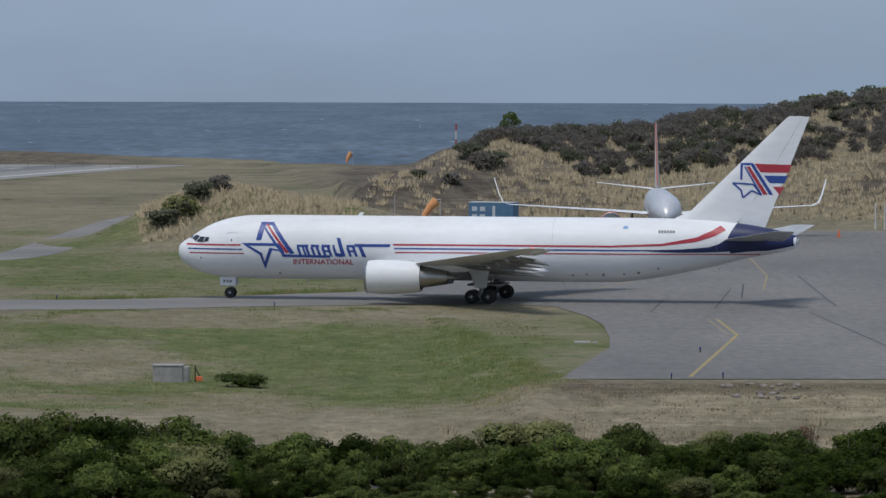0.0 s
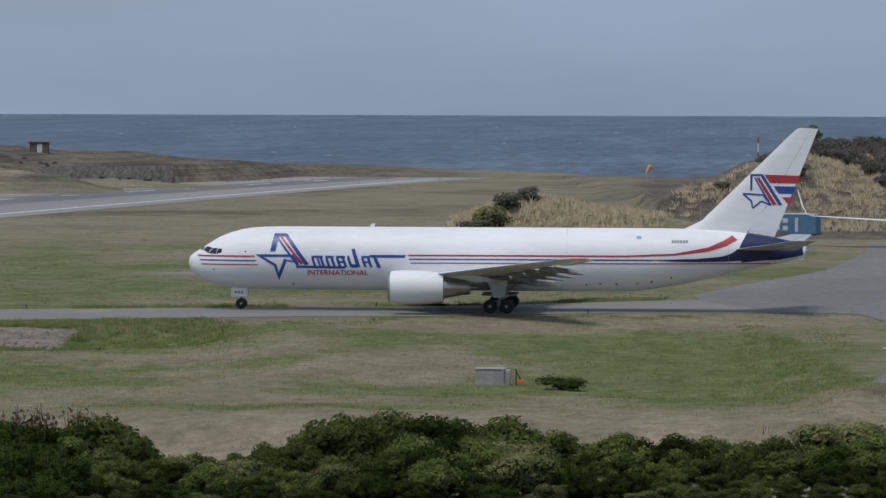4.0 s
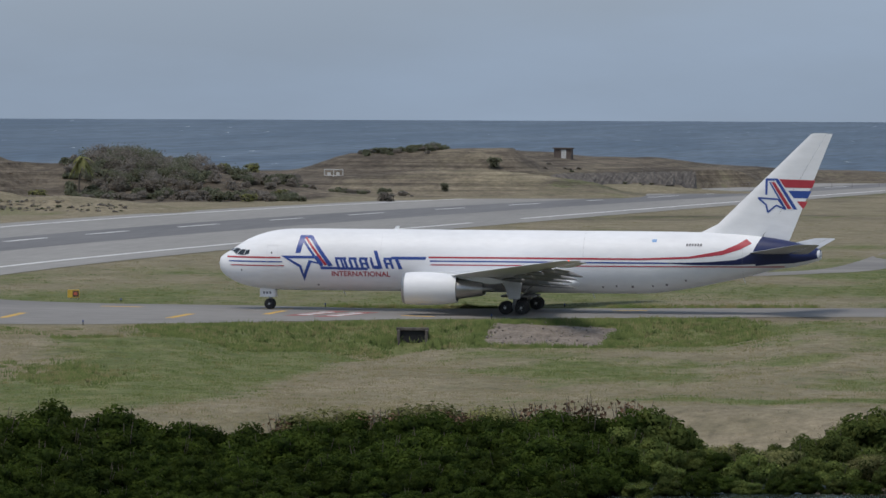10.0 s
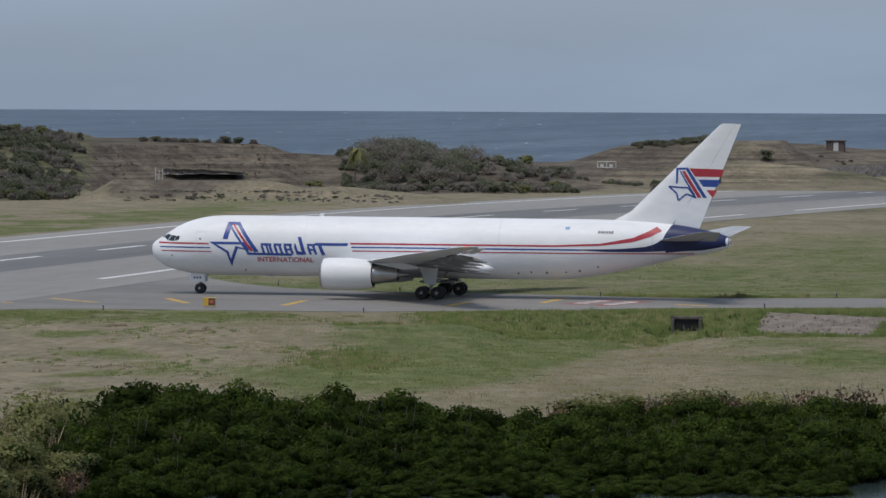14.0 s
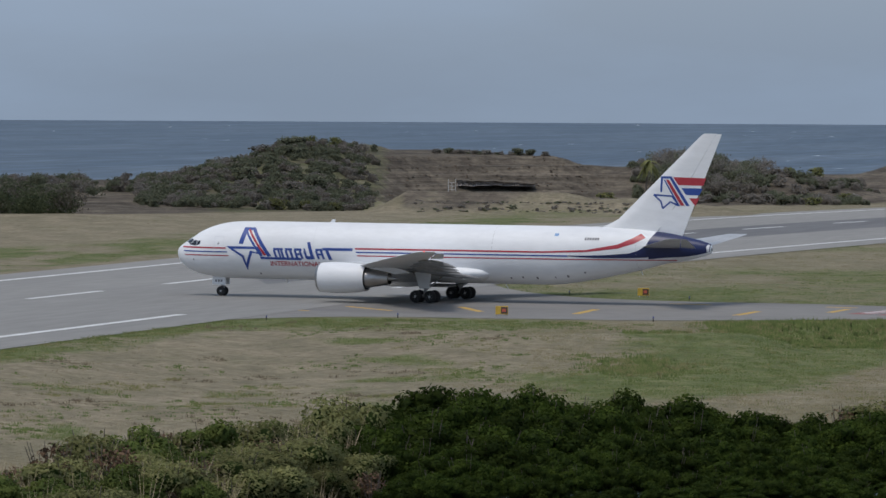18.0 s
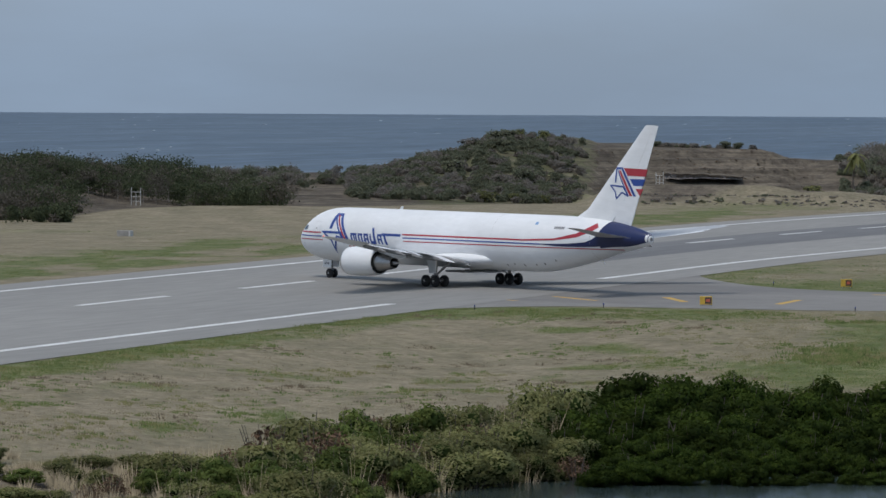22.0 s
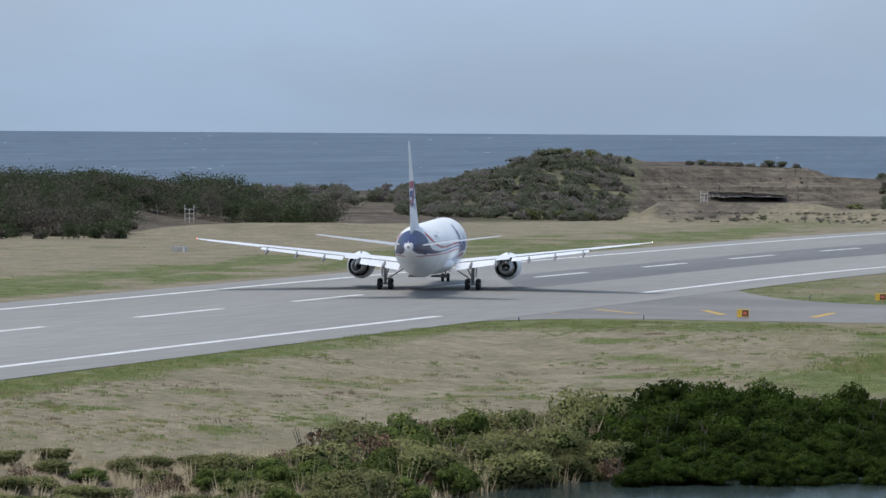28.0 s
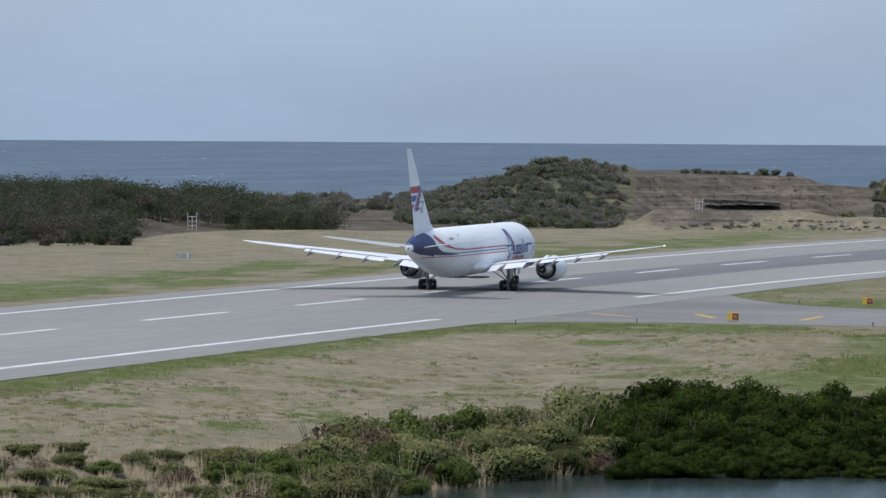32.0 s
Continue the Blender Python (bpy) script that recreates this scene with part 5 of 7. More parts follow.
def emblem(lv):
    """Star and slanted block shapes of the body emblem in drawing units: blue polygons and red ones."""
    star = [(352, 227), (440, 227), (522, 227), (548, 268), (492, 258), (456, 347), (436, 280)]
    inner = [(388, 239), (452, 239), (512, 239), (524, 257), (480, 247), (456, 312), (446, 272)]
    blue = []
    for i in range(len(star)):
        j = (i + 1) % len(star)
        blue.append([star[i], star[j], inner[j], inner[i]])
    blue.append([(434, 132), (460, 132), (441, 214), (418, 214)])
    blue.append([(455, 132), (488, 132), (496, 146), (452, 146)])
    blue.append([(478, 140), (492, 134), (592, 272), (572, 276)])
    blue.append([(448, 158), (456, 152), (548, 276), (534, 276)])
    blue.append([(532, 277), (752, 280), (750, 291), (536, 289)])
    red = [[(456, 142), (466, 140), (566, 268), (554, 272)]]
    # slanted letter blocks, plain shapes
    x = 600
    for w, hi in ((58, 0), (44, 0), (46, 0), (16, 0), (34, 1), (46, 0), (34, 0)):
        dx = 14
        if hi:
            blue.append([(x - 2, 200), (x + 14, 200), (x + 40, 284), (x + 22, 284)])
            blue.append([(x - 4, 268), (x + 24, 272), (x + 30, 286), (x + 2, 286)])
        elif w == 34:
            blue.append([(x + 4, 240), (x + 20, 240), (x + 40, 286), (x + 22, 286)])
        else:
            blue.append([(x, 232), (x + w - 6, 232), (x + w - 4, 243), (x + 4, 243)])
            blue.append([(x, 243), (x + 12, 243), (x + 12 + dx, 284), (x + dx, 284)])
            if w > 20:
                blue.append([(x + w - 20, 243), (x + w - 8, 243), (x + w - 8 + dx, 284), (x + w - 20 + dx, 284)])
            if w == 46:
                blue.append([(x + 8, 256), (x + w - 14, 256), (x + w - 12, 265), (x + 10, 265)])
            if w == 58:
                blue.append([(x + 24, 243), (x + 34, 243), (x + 34 + dx, 284), (x + 24 + dx, 284)])
        x += w + (4 if not hi else 8)
    blue.append([(858, 227), (1020, 227), (1016, 240), (866, 240)])
    conv = lambda ps: [[lv(px, py) for px, py in p] for p in ps]
    return conv(blue), conv(red)


def word_mesh(word, height):
    """Flat triangles of a word in the built-in font, from x = 0, height tall."""
    cu = bpy.data.curves.new("word", "FONT")
    cu.body = word
    cu.size = height / 0.72
    cu.offset = 0.012
    ob = bpy.data.objects.new("word", cu)
    me = bpy.data.meshes.new_from_object(ob)
    verts = [tuple(v.co[:2]) for v in me.vertices]
    faces = [tuple(p.vertices) for p in me.polygons]
    bpy.data.objects.remove(ob)
    bpy.data.meshes.remove(me)
    bpy.data.curves.remove(cu)
    return verts, faces


def wheel_axle(root, x, y0, r, half, width, name="wheel_axle"):
    """An axle with two wheels; it turns about its own y axis."""
    bm = bmesh.new()
    rod(bm, (0, -half, 0), (0, half, 0), 0.07, seg=10)
    ax = part(name, bm, M_STRUT, root)
    ax.matrix_basis = pose(x, y0, r)
    for sy in (-1, 1):
        prof = [(-width / 2, r * 0.56), (-width / 2, r * 0.8), (-width * 0.4, r * 0.94), (-width * 0.2, r), (width * 0.2, r), (width * 0.4, r * 0.94), (width / 2, r * 0.8), (width / 2, r * 0.56)]
        v, f = loft([[(px, py + sy * half, pz) for px, py, pz in ring] for ring in lathe(prof, 28, "Y")])
        ty = shape("tyre", v, f, M_TYRE, ax)
        shade(ty, 50)
        bm = bmesh.new()
        rod(bm, (0, sy * half - width * 0.47, 0), (0, sy * half + width * 0.47, 0), r * 0.55, seg=20)
        rod(bm, (0, sy * half - width * 0.56, 0), (0, sy * half + width * 0.56, 0), r * 0.2, seg=12)
        for k in range(6):
            a = k * math.pi / 3
            rod(bm, (r * 0.38 * math.cos(a), sy * half - width * 0.5, r * 0.38 * math.sin(a)), (r * 0.38 * math.cos(a), sy * half + width * 0.5, r * 0.38 * math.sin(a)), r * 0.06, seg=6)
        part("rim", bm, M_RIM, ax)
    return ax


def cargo_jet():
    root = thing("cargo_jet", pose(0, 0, 0), "white twin-engine cargo jet with blue and red livery taxiing", "aircraft")
    # body
    ss = [0, 0.04, 0.1, 0.2, 0.35, 0.55, 0.8] + [1.1 + 0.35 * k for k in range(18)] + [8 + 1.5 * k for k in range(20)] + [38 + 0.6 * k for k in range(26)] + [53.5, 53.67]
    n = 56
    rings = [[skin(s, 2 * math.pi * j / n) for j in range(n)] for s in ss]
    v, f = loft(rings)
    fus = shade(shape("fuselage", v, f, M_WHITE, root), 60)
    # wing root fairing
    prof = [(21.5, 0.2, 0.1), (22.5, 1.6, 0.4), (25, 2.2, 0.66), (28, 2.32, 0.84), (30.2, 2.3, 0.86), (31.8, 2.1, 0.7), (32.7, 1.6, 0.4), (33.2, 0.5, 0.06)]
    v, f = loft([[(NOSE_X - s, 1.18 * w * math.sin(2 * math.pi * j / 28), 2.82 + 1.15 * h * math.cos(2 * math.pi * j / 28) - 0.12) for j in range(28)] for s, w, h in prof])
    shade(shape("wing_root_fairing", v, f, M_WHITE, root), 60)
    # tail paint
    body_tail = [(48.6, 0.0), (48.5, 0.3)] + [(s, ang_of(s, z)) for s, z in ((48.3, 6.45), (47.8, 5.5), (47.1, 5.08), (46.3, 4.82), (44.2, 4.64), (40.5, 4.55), (40.5, 4.48), (48.0, 4.48), (48.05, 4.3), (51.2, 4.55), (52.4, 4.75), (53.6, 5.05))] + [(53.64, 0.0)]
    lv = lambda x, y: ((x - 42) / 51.2, 1.85 + (386 - y) / 53.2)
    blue, red = emblem(lv)
    wv, wf = word_mesh("INTERNATIONAL", 0.44)
    wl_ = max(p[0] for p in wv)
    for side in (1, -1):
        body_decal("tail_paint", [body_tail], M_NAVY, fus, side, 0.02, True, "navy blue tail cone paint")
        flip = (lambda ps: ps) if side > 0 else (lambda ps: [[(25.6 - s, z) for s, z in p] for p in ps])
        body_decal("emblem", flip(blue), M_BLUE, fus, side, label="blue star emblem with slanted block shapes")
        body_decal("emblem_stripe", flip(red), M_RED, fus, side, 0.024)
        # lettering
        vs = []
        for x, y in wv:
            x = x * 5.3 / wl_
            s = 10.55 + x if side > 0 else 25.6 - 10.55 - x
            z = 3.08 + y
            vs.append(skin(s, ang_of(s, z), side, 0.022))
        shape("lettering", vs, wf, M_RED, fus, "red capital lettering")
        fr = 0.9
        body_decal("cheatline", [[(fr, 4.59), (6.0, 4.59), (6.0, 4.73), (fr, 4.73)], [(fr + 0.3, 3.99), (6.3, 3.99), (6.3, 3.9), (fr + 0.5, 3.9)]], M_RED, fus, side)
        body_decal("cheatline", [[(fr + 0.2, 4.24), (6.15, 4.24), (6.15, 4.35), (fr + 0.2, 4.35)]], M_BLUE, fus, side)
        body_decal("cheatline", [[(19.3, 4.73), (38, 4.75), (38, 4.9), (19.3, 4.88)], [(38, 4.75), (42.3, 4.9), (45.2, 5.25), (46.7, 5.72), (47.7, 6.25), (47.2, 6.62), (46.5, 6.2), (45.2, 5.62), (42.3, 5.08), (38, 4.9)],
                                 [(19.5, 4.1), (50.5, 4.18), (50.5, 4.27), (19.5, 4.2)]], M_RED, fus, side)
        body_decal("cheatline", [[(19.4, 4.42), (40.5, 4.44), (40.5, 4.56), (19.4, 4.54)]], M_BLUE, fus, side)
        # doors and openings
        s0, s1, z0, z1, e = 4.72, 5.74, 3.62, 5.75, 0.045
        body_decal("crew_door", [[(s0, z0), (s1, z0), (s1, z0 + e), (s0, z0 + e)], [(s0, z1 - e), (s1, z1 - e), (s1, z1), (s0, z1)], [(s0, z0), (s0 + e, z0), (s0 + e, z1), (s0, z1)], [(s1 - e, z0), (s1, z0), (s1, z1), (s1 - e, z1)]], M_GREYP, fus, side, 0.03)
        body_decal("door_window", [[(5.12, 5.0), (5.24, 5.0), (5.24, 5.14), (5.12, 5.14)]], M_GLASS, fus, side, 0.026)
        body_decal("registration_mark", [[(42.0 + 0.24 * k, 5.98), (42.18 + 0.24 * k, 5.98), (42.2 + 0.24 * k, 6.2), (42.02 + 0.24 * k, 6.2)] for k in range(6)], M_GREYTXT, fus, side)
        body_decal("flag_emblem", [[(39.0, 6.3), (39.4, 6.3), (39.4, 6.54), (39.0, 6.54)]], M_LIGHTBLUE, fus, side)
        for s, z, d in ((9.2, 2.2, 0.16), (34.6, 2.25, 0.16), (35.8, 2.35, 0.16), (37.2, 2.3, 0.2), (39.0, 2.4, 0.14), (40.2, 2.5, 0.2), (41.9, 2.9, 0.16), (2.3, 3.45, 0.14)):
            body_decal("static_port", [[(s, z), (s + d, z), (s + d, z + d), (s, z + d)]], M_GREYTXT, fus, side)
        for k, (s, a0, a1) in enumerate(((33.0, 0.25, 1.4), (46.9, 1.2, 2.9))):
            body_decal("panel_seam", [[(s, a0), (s + 0.015, a0), (s + 0.015, a1), (s, a1)]], M_GREASE, fus, side, 0.021, True)
        # cargo door outline
        e = 0.03
        body_decal("cargo_door", [[(11.6, 0.55), (15.0, 0.55), (15.0, 0.56), (11.6, 0.56)], [(11.6, 0.55), (11.6 + e, 0.55), (11.6 + e, 1.5), (11.6, 1.5)], [(15.0, 0.55), (15.0 + e, 0.55), (15.0 + e, 1.5), (15.0, 1.5)]], M_GREYP, fus, side, 0.021, True)
        # cockpit glazing
        for q in ([(1.32, 0.62), (1.66, 0.48), (2.2, 0.84), (1.82, 1.03)], [(1.87, 1.06), (2.25, 0.87), (2.72, 0.99), (2.52, 1.22)], [(2.57, 1.23), (2.77, 1.01), (3.12, 1.06), (3.06, 1.22)], [(1.18, 0.57), (1.5, 0.46), (1.25, 0.04), (1.06, 0.04)]):
            body_decal("cockpit_window", [q], M_GLASS, fus, side, 0.015, True)
    # wings
    for side in (1, -1):
        w = foil("wing", WING, side, M_GREYP, root, "pale grey swept wing", 0.0, 0.74)
        shade(w, 35)
        flat = lambda y0, y1, k=3: [wing_at(y0 + (y1 - y0) * i / k) for i in range(k + 1)]
        for nm, y0, y1, c0, df in (("inboard_flap", 3.0, 7.1, 0.75, 12), ("inboard_aileron", 7.3, 8.7, 0.76, 3), ("outboard_flap", 8.9, 17.2, 0.755, 9), ("aileron", 17.4, 22.6, 0.76, 1)):
            shade(foil(nm, flat(y0, y1), side, M_GREYP, w, "", c0, 1.0, 0.06 if "flap" in nm else 0.0, df), 35)
        for y0, y1 in ((3.2, 5.2), (5.3, 7.0), (9.2, 11.2), (11.3, 13.3), (13.4, 15.4), (15.5, 17.0)):
            st = flat(y0, y1, 1)
            vs = []
            for le, y, z, ch, th in st:
                for c in (0.6, 0.735):
                    t = [q for q in airfoil(40)[:41] if q[0] >= c / 0.74][0][1]
                    vs.append((NOSE_X - (le + ch * c), side * y, z + t * th + 0.045))
            shape("spoiler", vs, [(0, 1, 3, 2)], M_WHITE, w)
        for y in (4.6, 7.4, 10.8, 13.6, 16.6):
            le, _, z, ch, th = wing_at(y)
            L = ch * 0.6 + 0.5
            x0 = NOSE_X - (le + ch * 0.55)
            rings = []
            for k, r in ((0, 0.04), (0.12, 0.17), (0.4, 0.26), (0.75, 0.2), (0.95, 0.07), (1.0, 0.02)):
                rings.append([(x0 - L * k, side * y + 0.7 * r * math.cos(a), z - 0.22 - 0.5 * k * k + r * math.sin(a)) for a in [2 * math.pi * j / 12 for j in range(12)]])
            v, f = loft(rings)
            shade(shape("flap_track_fairing", v, f, M_GREYD, w), 60)
        bm = bmesh.new()
        bmesh.ops.create_uvsphere(bm, u_segments=8, v_segments=6, radius=0.06, matrix=Matrix.Translation((NOSE_X - 34.6, side * 23.8, 5.42)))
        part("tip_light", bm, M_REDLAMP if side > 0 else M_WHITELAMP, w)
        # engine
        ey, ez = side * 7.92, 2.3
        ring = lambda prof: [[(NOSE_X - a, ey + y, ez + z) for a, y, z in r] for r in lathe(prof, 36)]
        v, f = loft(ring([(19.6, 1.1), (18.22, 1.36), (19.0, 1.43), (20.3, 1.44), (21.6, 1.36), (22.75, 1.2), (22.75, 1.12), (21, 1.12), (21.0, 0.9)]))
        cowl = shape("engine", v, f, M_WHITE, root, "white turbofan engine under the wing")
        shade(cowl, 40)
        v, f = loft(ring([(19.5, 1.05), (18.3, 1.08), (18.06, 1.16), (18.0, 1.25), (18.06, 1.33), (18.24, 1.375)]))
        shade(shape("inlet_lip", v, f, M_METAL, cowl, "bare metal inlet lip"), 50)
        v, f = loft(ring([(18.7, 0.0), (18.75, 0.2), (19.2, 0.35), (19.25, 1.07), (19.4, 1.07)]))
        shade(shape("fan", v, f, M_BLACK, cowl), 50)
        v, f = loft(ring([(20.9, 0.95), (22.6, 0.92), (23.6, 0.78), (24.6, 0.62), (25.0, 0.57), (25.0, 0.5), (24.2, 0.5)]))
        shade(shape("core_nozzle", v, f, M_METAL, cowl, "scorched metal exhaust nozzle"), 40)
        v, f = loft(ring([(24.2, 0.42), (24.8, 0.33), (25.5, 0.16), (25.9, 0.02)]))
        shade(shape("exhaust_plug", v, f, M_METAL, cowl), 40)
        v, f = loft(ring([(22.72, 1.12), (22.6, 1.1), (22.58, 0.93)]))
        shape("fan_duct", v, f, M_BLACK, cowl)
        bm = bmesh.new()
        vs = [(NOSE_X - s, ey + y, z) for s, z in ((19.2, 3.7), (22.0, 3.82), (26.2, 3.2), (27.2, 2.9), (25.6, 2.75), (22.6, 3.3)) for y in (-0.16, 0.16)]
        bv = [bm.verts.new(q) for q in vs]
        m = len(vs) // 2
        bm.faces.new([bv[2 * k] for k in range(m)])
        bm.faces.new([bv[2 * k + 1] for k in range(m)][::-1])
        for k in range(m):
            j = (k + 1) % m
            bm.faces.new((bv[2 * k], bv[2 * k + 1], bv[2 * j + 1], bv[2 * j]))
        part("engine_pylon", bm, M_GREYP, cowl)
        # tailplane
        st = [(46.6, 0.4, 5.3, 5.9, 0.3), (47.4, 1.4, 5.42, 5.2, 0.26), (52.3, 9.1, 6.42, 1.9, 0.09), (52.9, 9.31, 6.45, 1.2, 0.03)]
        h = foil("tailplane", st, side, M_GREYT, root, "grey swept tailplane", 0.0, 0.7)
        shade(h, 35)
        shade(foil("elevator", st[1:], side, M_GREYT, h, "", 0.715, 1.0, 0.0, 2), 35)
    # fin
    def fin_half(s, z):
        return 0.32 * max(0.25, 1 - (z - 6.6) / 12.5) * max(0.0, min(1, (s - fin_le(z)) / 1.2)) ** 0.5 * max(0.12, min(1, (fin_te(z) - s) / 3.0))

    def fin_le(z):
        return 44.6 + (z - 7.9) * 1.022 if z > 7.9 else 42.6 + (z - 6.9) * 2.0

    def fin_te(z):
        return 50.75 + (z - 6.2) * 0.396
    rows = []
    for z in (6.2, 6.9, 7.3, 7.9, 9, 11, 13, 15, 15.75, 15.9):
        le, te = fin_le(max(z, 6.9)), fin_te(z)
        if z > 15.8:
            le += 0.12
        te_f = le + (te - le) * 0.7
        up = [(le + (te_f - le) * k / 8) for k in range(9)]
        rows.append([(NOSE_X - s, fin_half(s, z), z) for s in up] + [(NOSE_X - s, -fin_half(s, z), z) for s in up[::-1][:-1]])
    v, f = loft(rows)
    fin = shade(shape("fin", v, f, M_WHITE, root, "tall white swept fin"), 35)
    rows = []
    for z in (6.35, 7, 9, 12, 15, 15.85):
        le, te = fin_le(max(z, 6.9)), fin_te(z)
        te_f = le + (te - le) * 0.708
        up = [te_f, te_f + (te - te_f) * 0.5, te]
        rows.append([(NOSE_X - s, fin_half(s, z), z) for s in up] + [(NOSE_X - s, -fin_half(s, z), z) for s in up[::-1]])
    v, f = loft(rows)
    shade(shape("rudder", v, f, M_WHITE, fin), 35)
    fs = lambda x, y: (31.64 + x / 42.5, 18.855 - y / 43.8)

    def fin_decal(name, polys, mat, side, off=0.02):
        out = bmesh.new()
        for poly in polys:
            bm = cut_polygon([fs(*q) for q in poly], 0.4, 0.4)
            bm.verts.index_update()
            m = [out.verts.new((NOSE_X - q.co.x, side * (fin_half(q.co.x, q.co.y) + off), q.co.y)) for q in bm.verts]
            for fc in bm.faces:
                out.faces.new([m[q.index] for q in fc.verts])
            bm.free()
        return part(name, out, mat, fin, smooth=True)
    for side in (1, -1):
        fin_decal("fin_stripe", [[(778, 306), (911, 310), (900, 340), (800, 338)]], M_RED, side)
        fin_decal("fin_stripe", [[(843, 391), (884, 391), (868, 421)]], M_RED, side)
        fin_decal("fin_stripe", [[(812, 350), (897, 351), (884, 379), (832, 378)]], M_BLUE, side)
        cr = lambda ps: [(778 + (px - 836) * 1.28, 306 + (py - 203) * 1.22) for px, py in ps]
        star = [(775, 262), (833, 266), (856, 298), (828, 285), (804, 307), (799, 284)]
        strokes = [lines_quad(a, b, 5) for a, b in zip(star, star[1:] + star[:1])]
        fin_decal("fin_emblem", [cr(q) for q in strokes + [[(796, 201), (824, 201), (824, 208), (796, 208)], [(796, 208), (803, 208), (802, 252), (796, 252)], [(822, 201), (832, 201), (889, 298), (878, 298)], [(806, 212), (811, 212), (858, 297), (852, 297)]]], M_BLUE, side, 0.024)
        fin_decal("fin_emblem_stripe", [cr([(813, 212), (823, 212), (873, 297), (861, 297)])], M_RED, side, 0.026)
    # small body fittings
    for s, z0, h, d in ((15.6, 6.98, 0.5, 0.4), (41.5, 6.95, 0.22, 0.5)):
        bm = bmesh.new()
        box(bm, NOSE_X - s - 0.5, NOSE_X - s, -0.03, 0.03, z0 - 0.05, z0 + h)
        for q in bm.verts:
            if q.co.z > z0 + h - 0.01:
                q.co.x -= d * 0.5
                if q.co.x > NOSE_X - s - 0.5:
                    q.co.x -= 0.15
        part("antenna", bm, M_WHITE, root)
    for s in (11.2, 33.5, 46.8):
        b = fus_at(s)[0]
        bm = bmesh.new()
        rod(bm, (NOSE_X - s, 0, b + 0.1), (NOSE_X - s - 0.25, 0, b - 0.42), 0.06, 0.03, 8)
        part("drain_mast", bm, M_WHITE, root)
    bm = bmesh.new()
    rod(bm, (NOSE_X - 53.5, 0, 5.27), (NOSE_X - 53.72, 0, 5.27), 0.22, 0.15, 16)
    part("exhaust_outlet", bm, M_GREYD, root)
    for s in (24, 33):
        bm = bmesh.new()
        bmesh.ops.create_uvsphere(bm, u_segments=10, v_segments=6, radius=0.1, matrix=Matrix.Translation((NOSE_X - s, 0, 7.02)))
        part("beacon", bm, M_REDLAMP, root)
    # nose gear
    nx = NOSE_X - 4.6
    axles = []
    bm = bmesh.new()
    rod(bm, (nx, 0, 0.5), (nx + 0.05, 0, 2.2), 0.1, 0.13)
    rod(bm, (nx, 0, 1.0), (nx + 0.75, 0, 1.9), 0.05)
    rod(bm, (nx - 0.22, 0, 0.75), (nx - 0.05, 0, 1.15), 0.04)
    part("nose_gear_strut", bm, M_STRUT, root)
    axles.append((wheel_axle(root, nx, 0, 0.47, 0.3, 0.3), 0.47))
    for sy in (1, -1):
        bm = bmesh.new()
        box(bm, nx - 0.55, nx + 0.85, sy * 0.48 - 0.025, sy * 0.48 + 0.025, 1.08, 1.85, 0.01)
        part("nose_gear_door", bm, M_WHITE, root, "white gear door")
        bm = bmesh.new()
        for k in range(3):
            box(bm, nx - 0.2 + 0.28 * k, nx - 0.02 + 0.28 * k, sy * 0.515 - 0.004, sy * 0.515 + 0.004, 1.35, 1.56)
        part("door_marking", bm, M_GREYTXT, root)
    # main gear
    for side in (1, -1):
        gy = side * 4.65
        bm = bmesh.new()
        rod(bm, (0, gy, 0.62), (-0.15, gy * 1.0, 2.9), 0.17, 0.2, 14)
        rod(bm, (0.05, gy, 0.95), (0.2, gy - side * 1.9, 2.2), 0.07)
        rod(bm, (-0.05, gy, 1.1), (-1.5, gy - side * 0.6, 2.5), 0.07)
        rod(bm, (0.0, gy, 1.5), (1.2, gy, 2.7), 0.06)
        gear = part("main_gear_strut", bm, M_STRUT, root)
        bm = bmesh.new()
        rod(bm, (0.78, gy, 0.6), (-0.78, gy, 0.6), 0.13, seg=12)
        part("bogie_beam", bm, M_STRUT, root)
        for dx in (0.71, -0.71):
            axles.append((wheel_axle(root, dx, gy, 0.58, 0.57, 0.42), 0.58))
        bm = bmesh.new()
        vs = [(0.95, gy + side * 0.42, 2.95), (-0.75, gy + side * 0.42, 2.95), (-0.55, gy + side * 0.36, 1.35), (0.45, gy + side * 0.36, 1.3)]
        bv = [bm.verts.new(q) for q in vs] + [bm.verts.new((x, y - side * 0.06, z)) for x, y, z in vs]
        bm.faces.new(bv[:4])
        bm.faces.new(bv[4:][::-1])
        for k in range(4):
            bm.faces.new((bv[k], bv[4 + k], bv[4 + (k + 1) % 4], bv[(k + 1) % 4]))
        bmesh.ops.recalc_face_normals(bm, faces=bm.faces)
        part("main_gear_door", bm, M_GREYP, root, "pale grey gear door")
        bm = bmesh.new()
        box(bm, -1.4, 1.6, side * 1.2 - 0.9, side * 1.2 + 0.9, 1.35, 1.52, 0.05)
        part("wheel_bay", bm, M_GREYD, root)
    return root, axles


JET, AXLES = cargo_jet()
JET_Z = 0.05

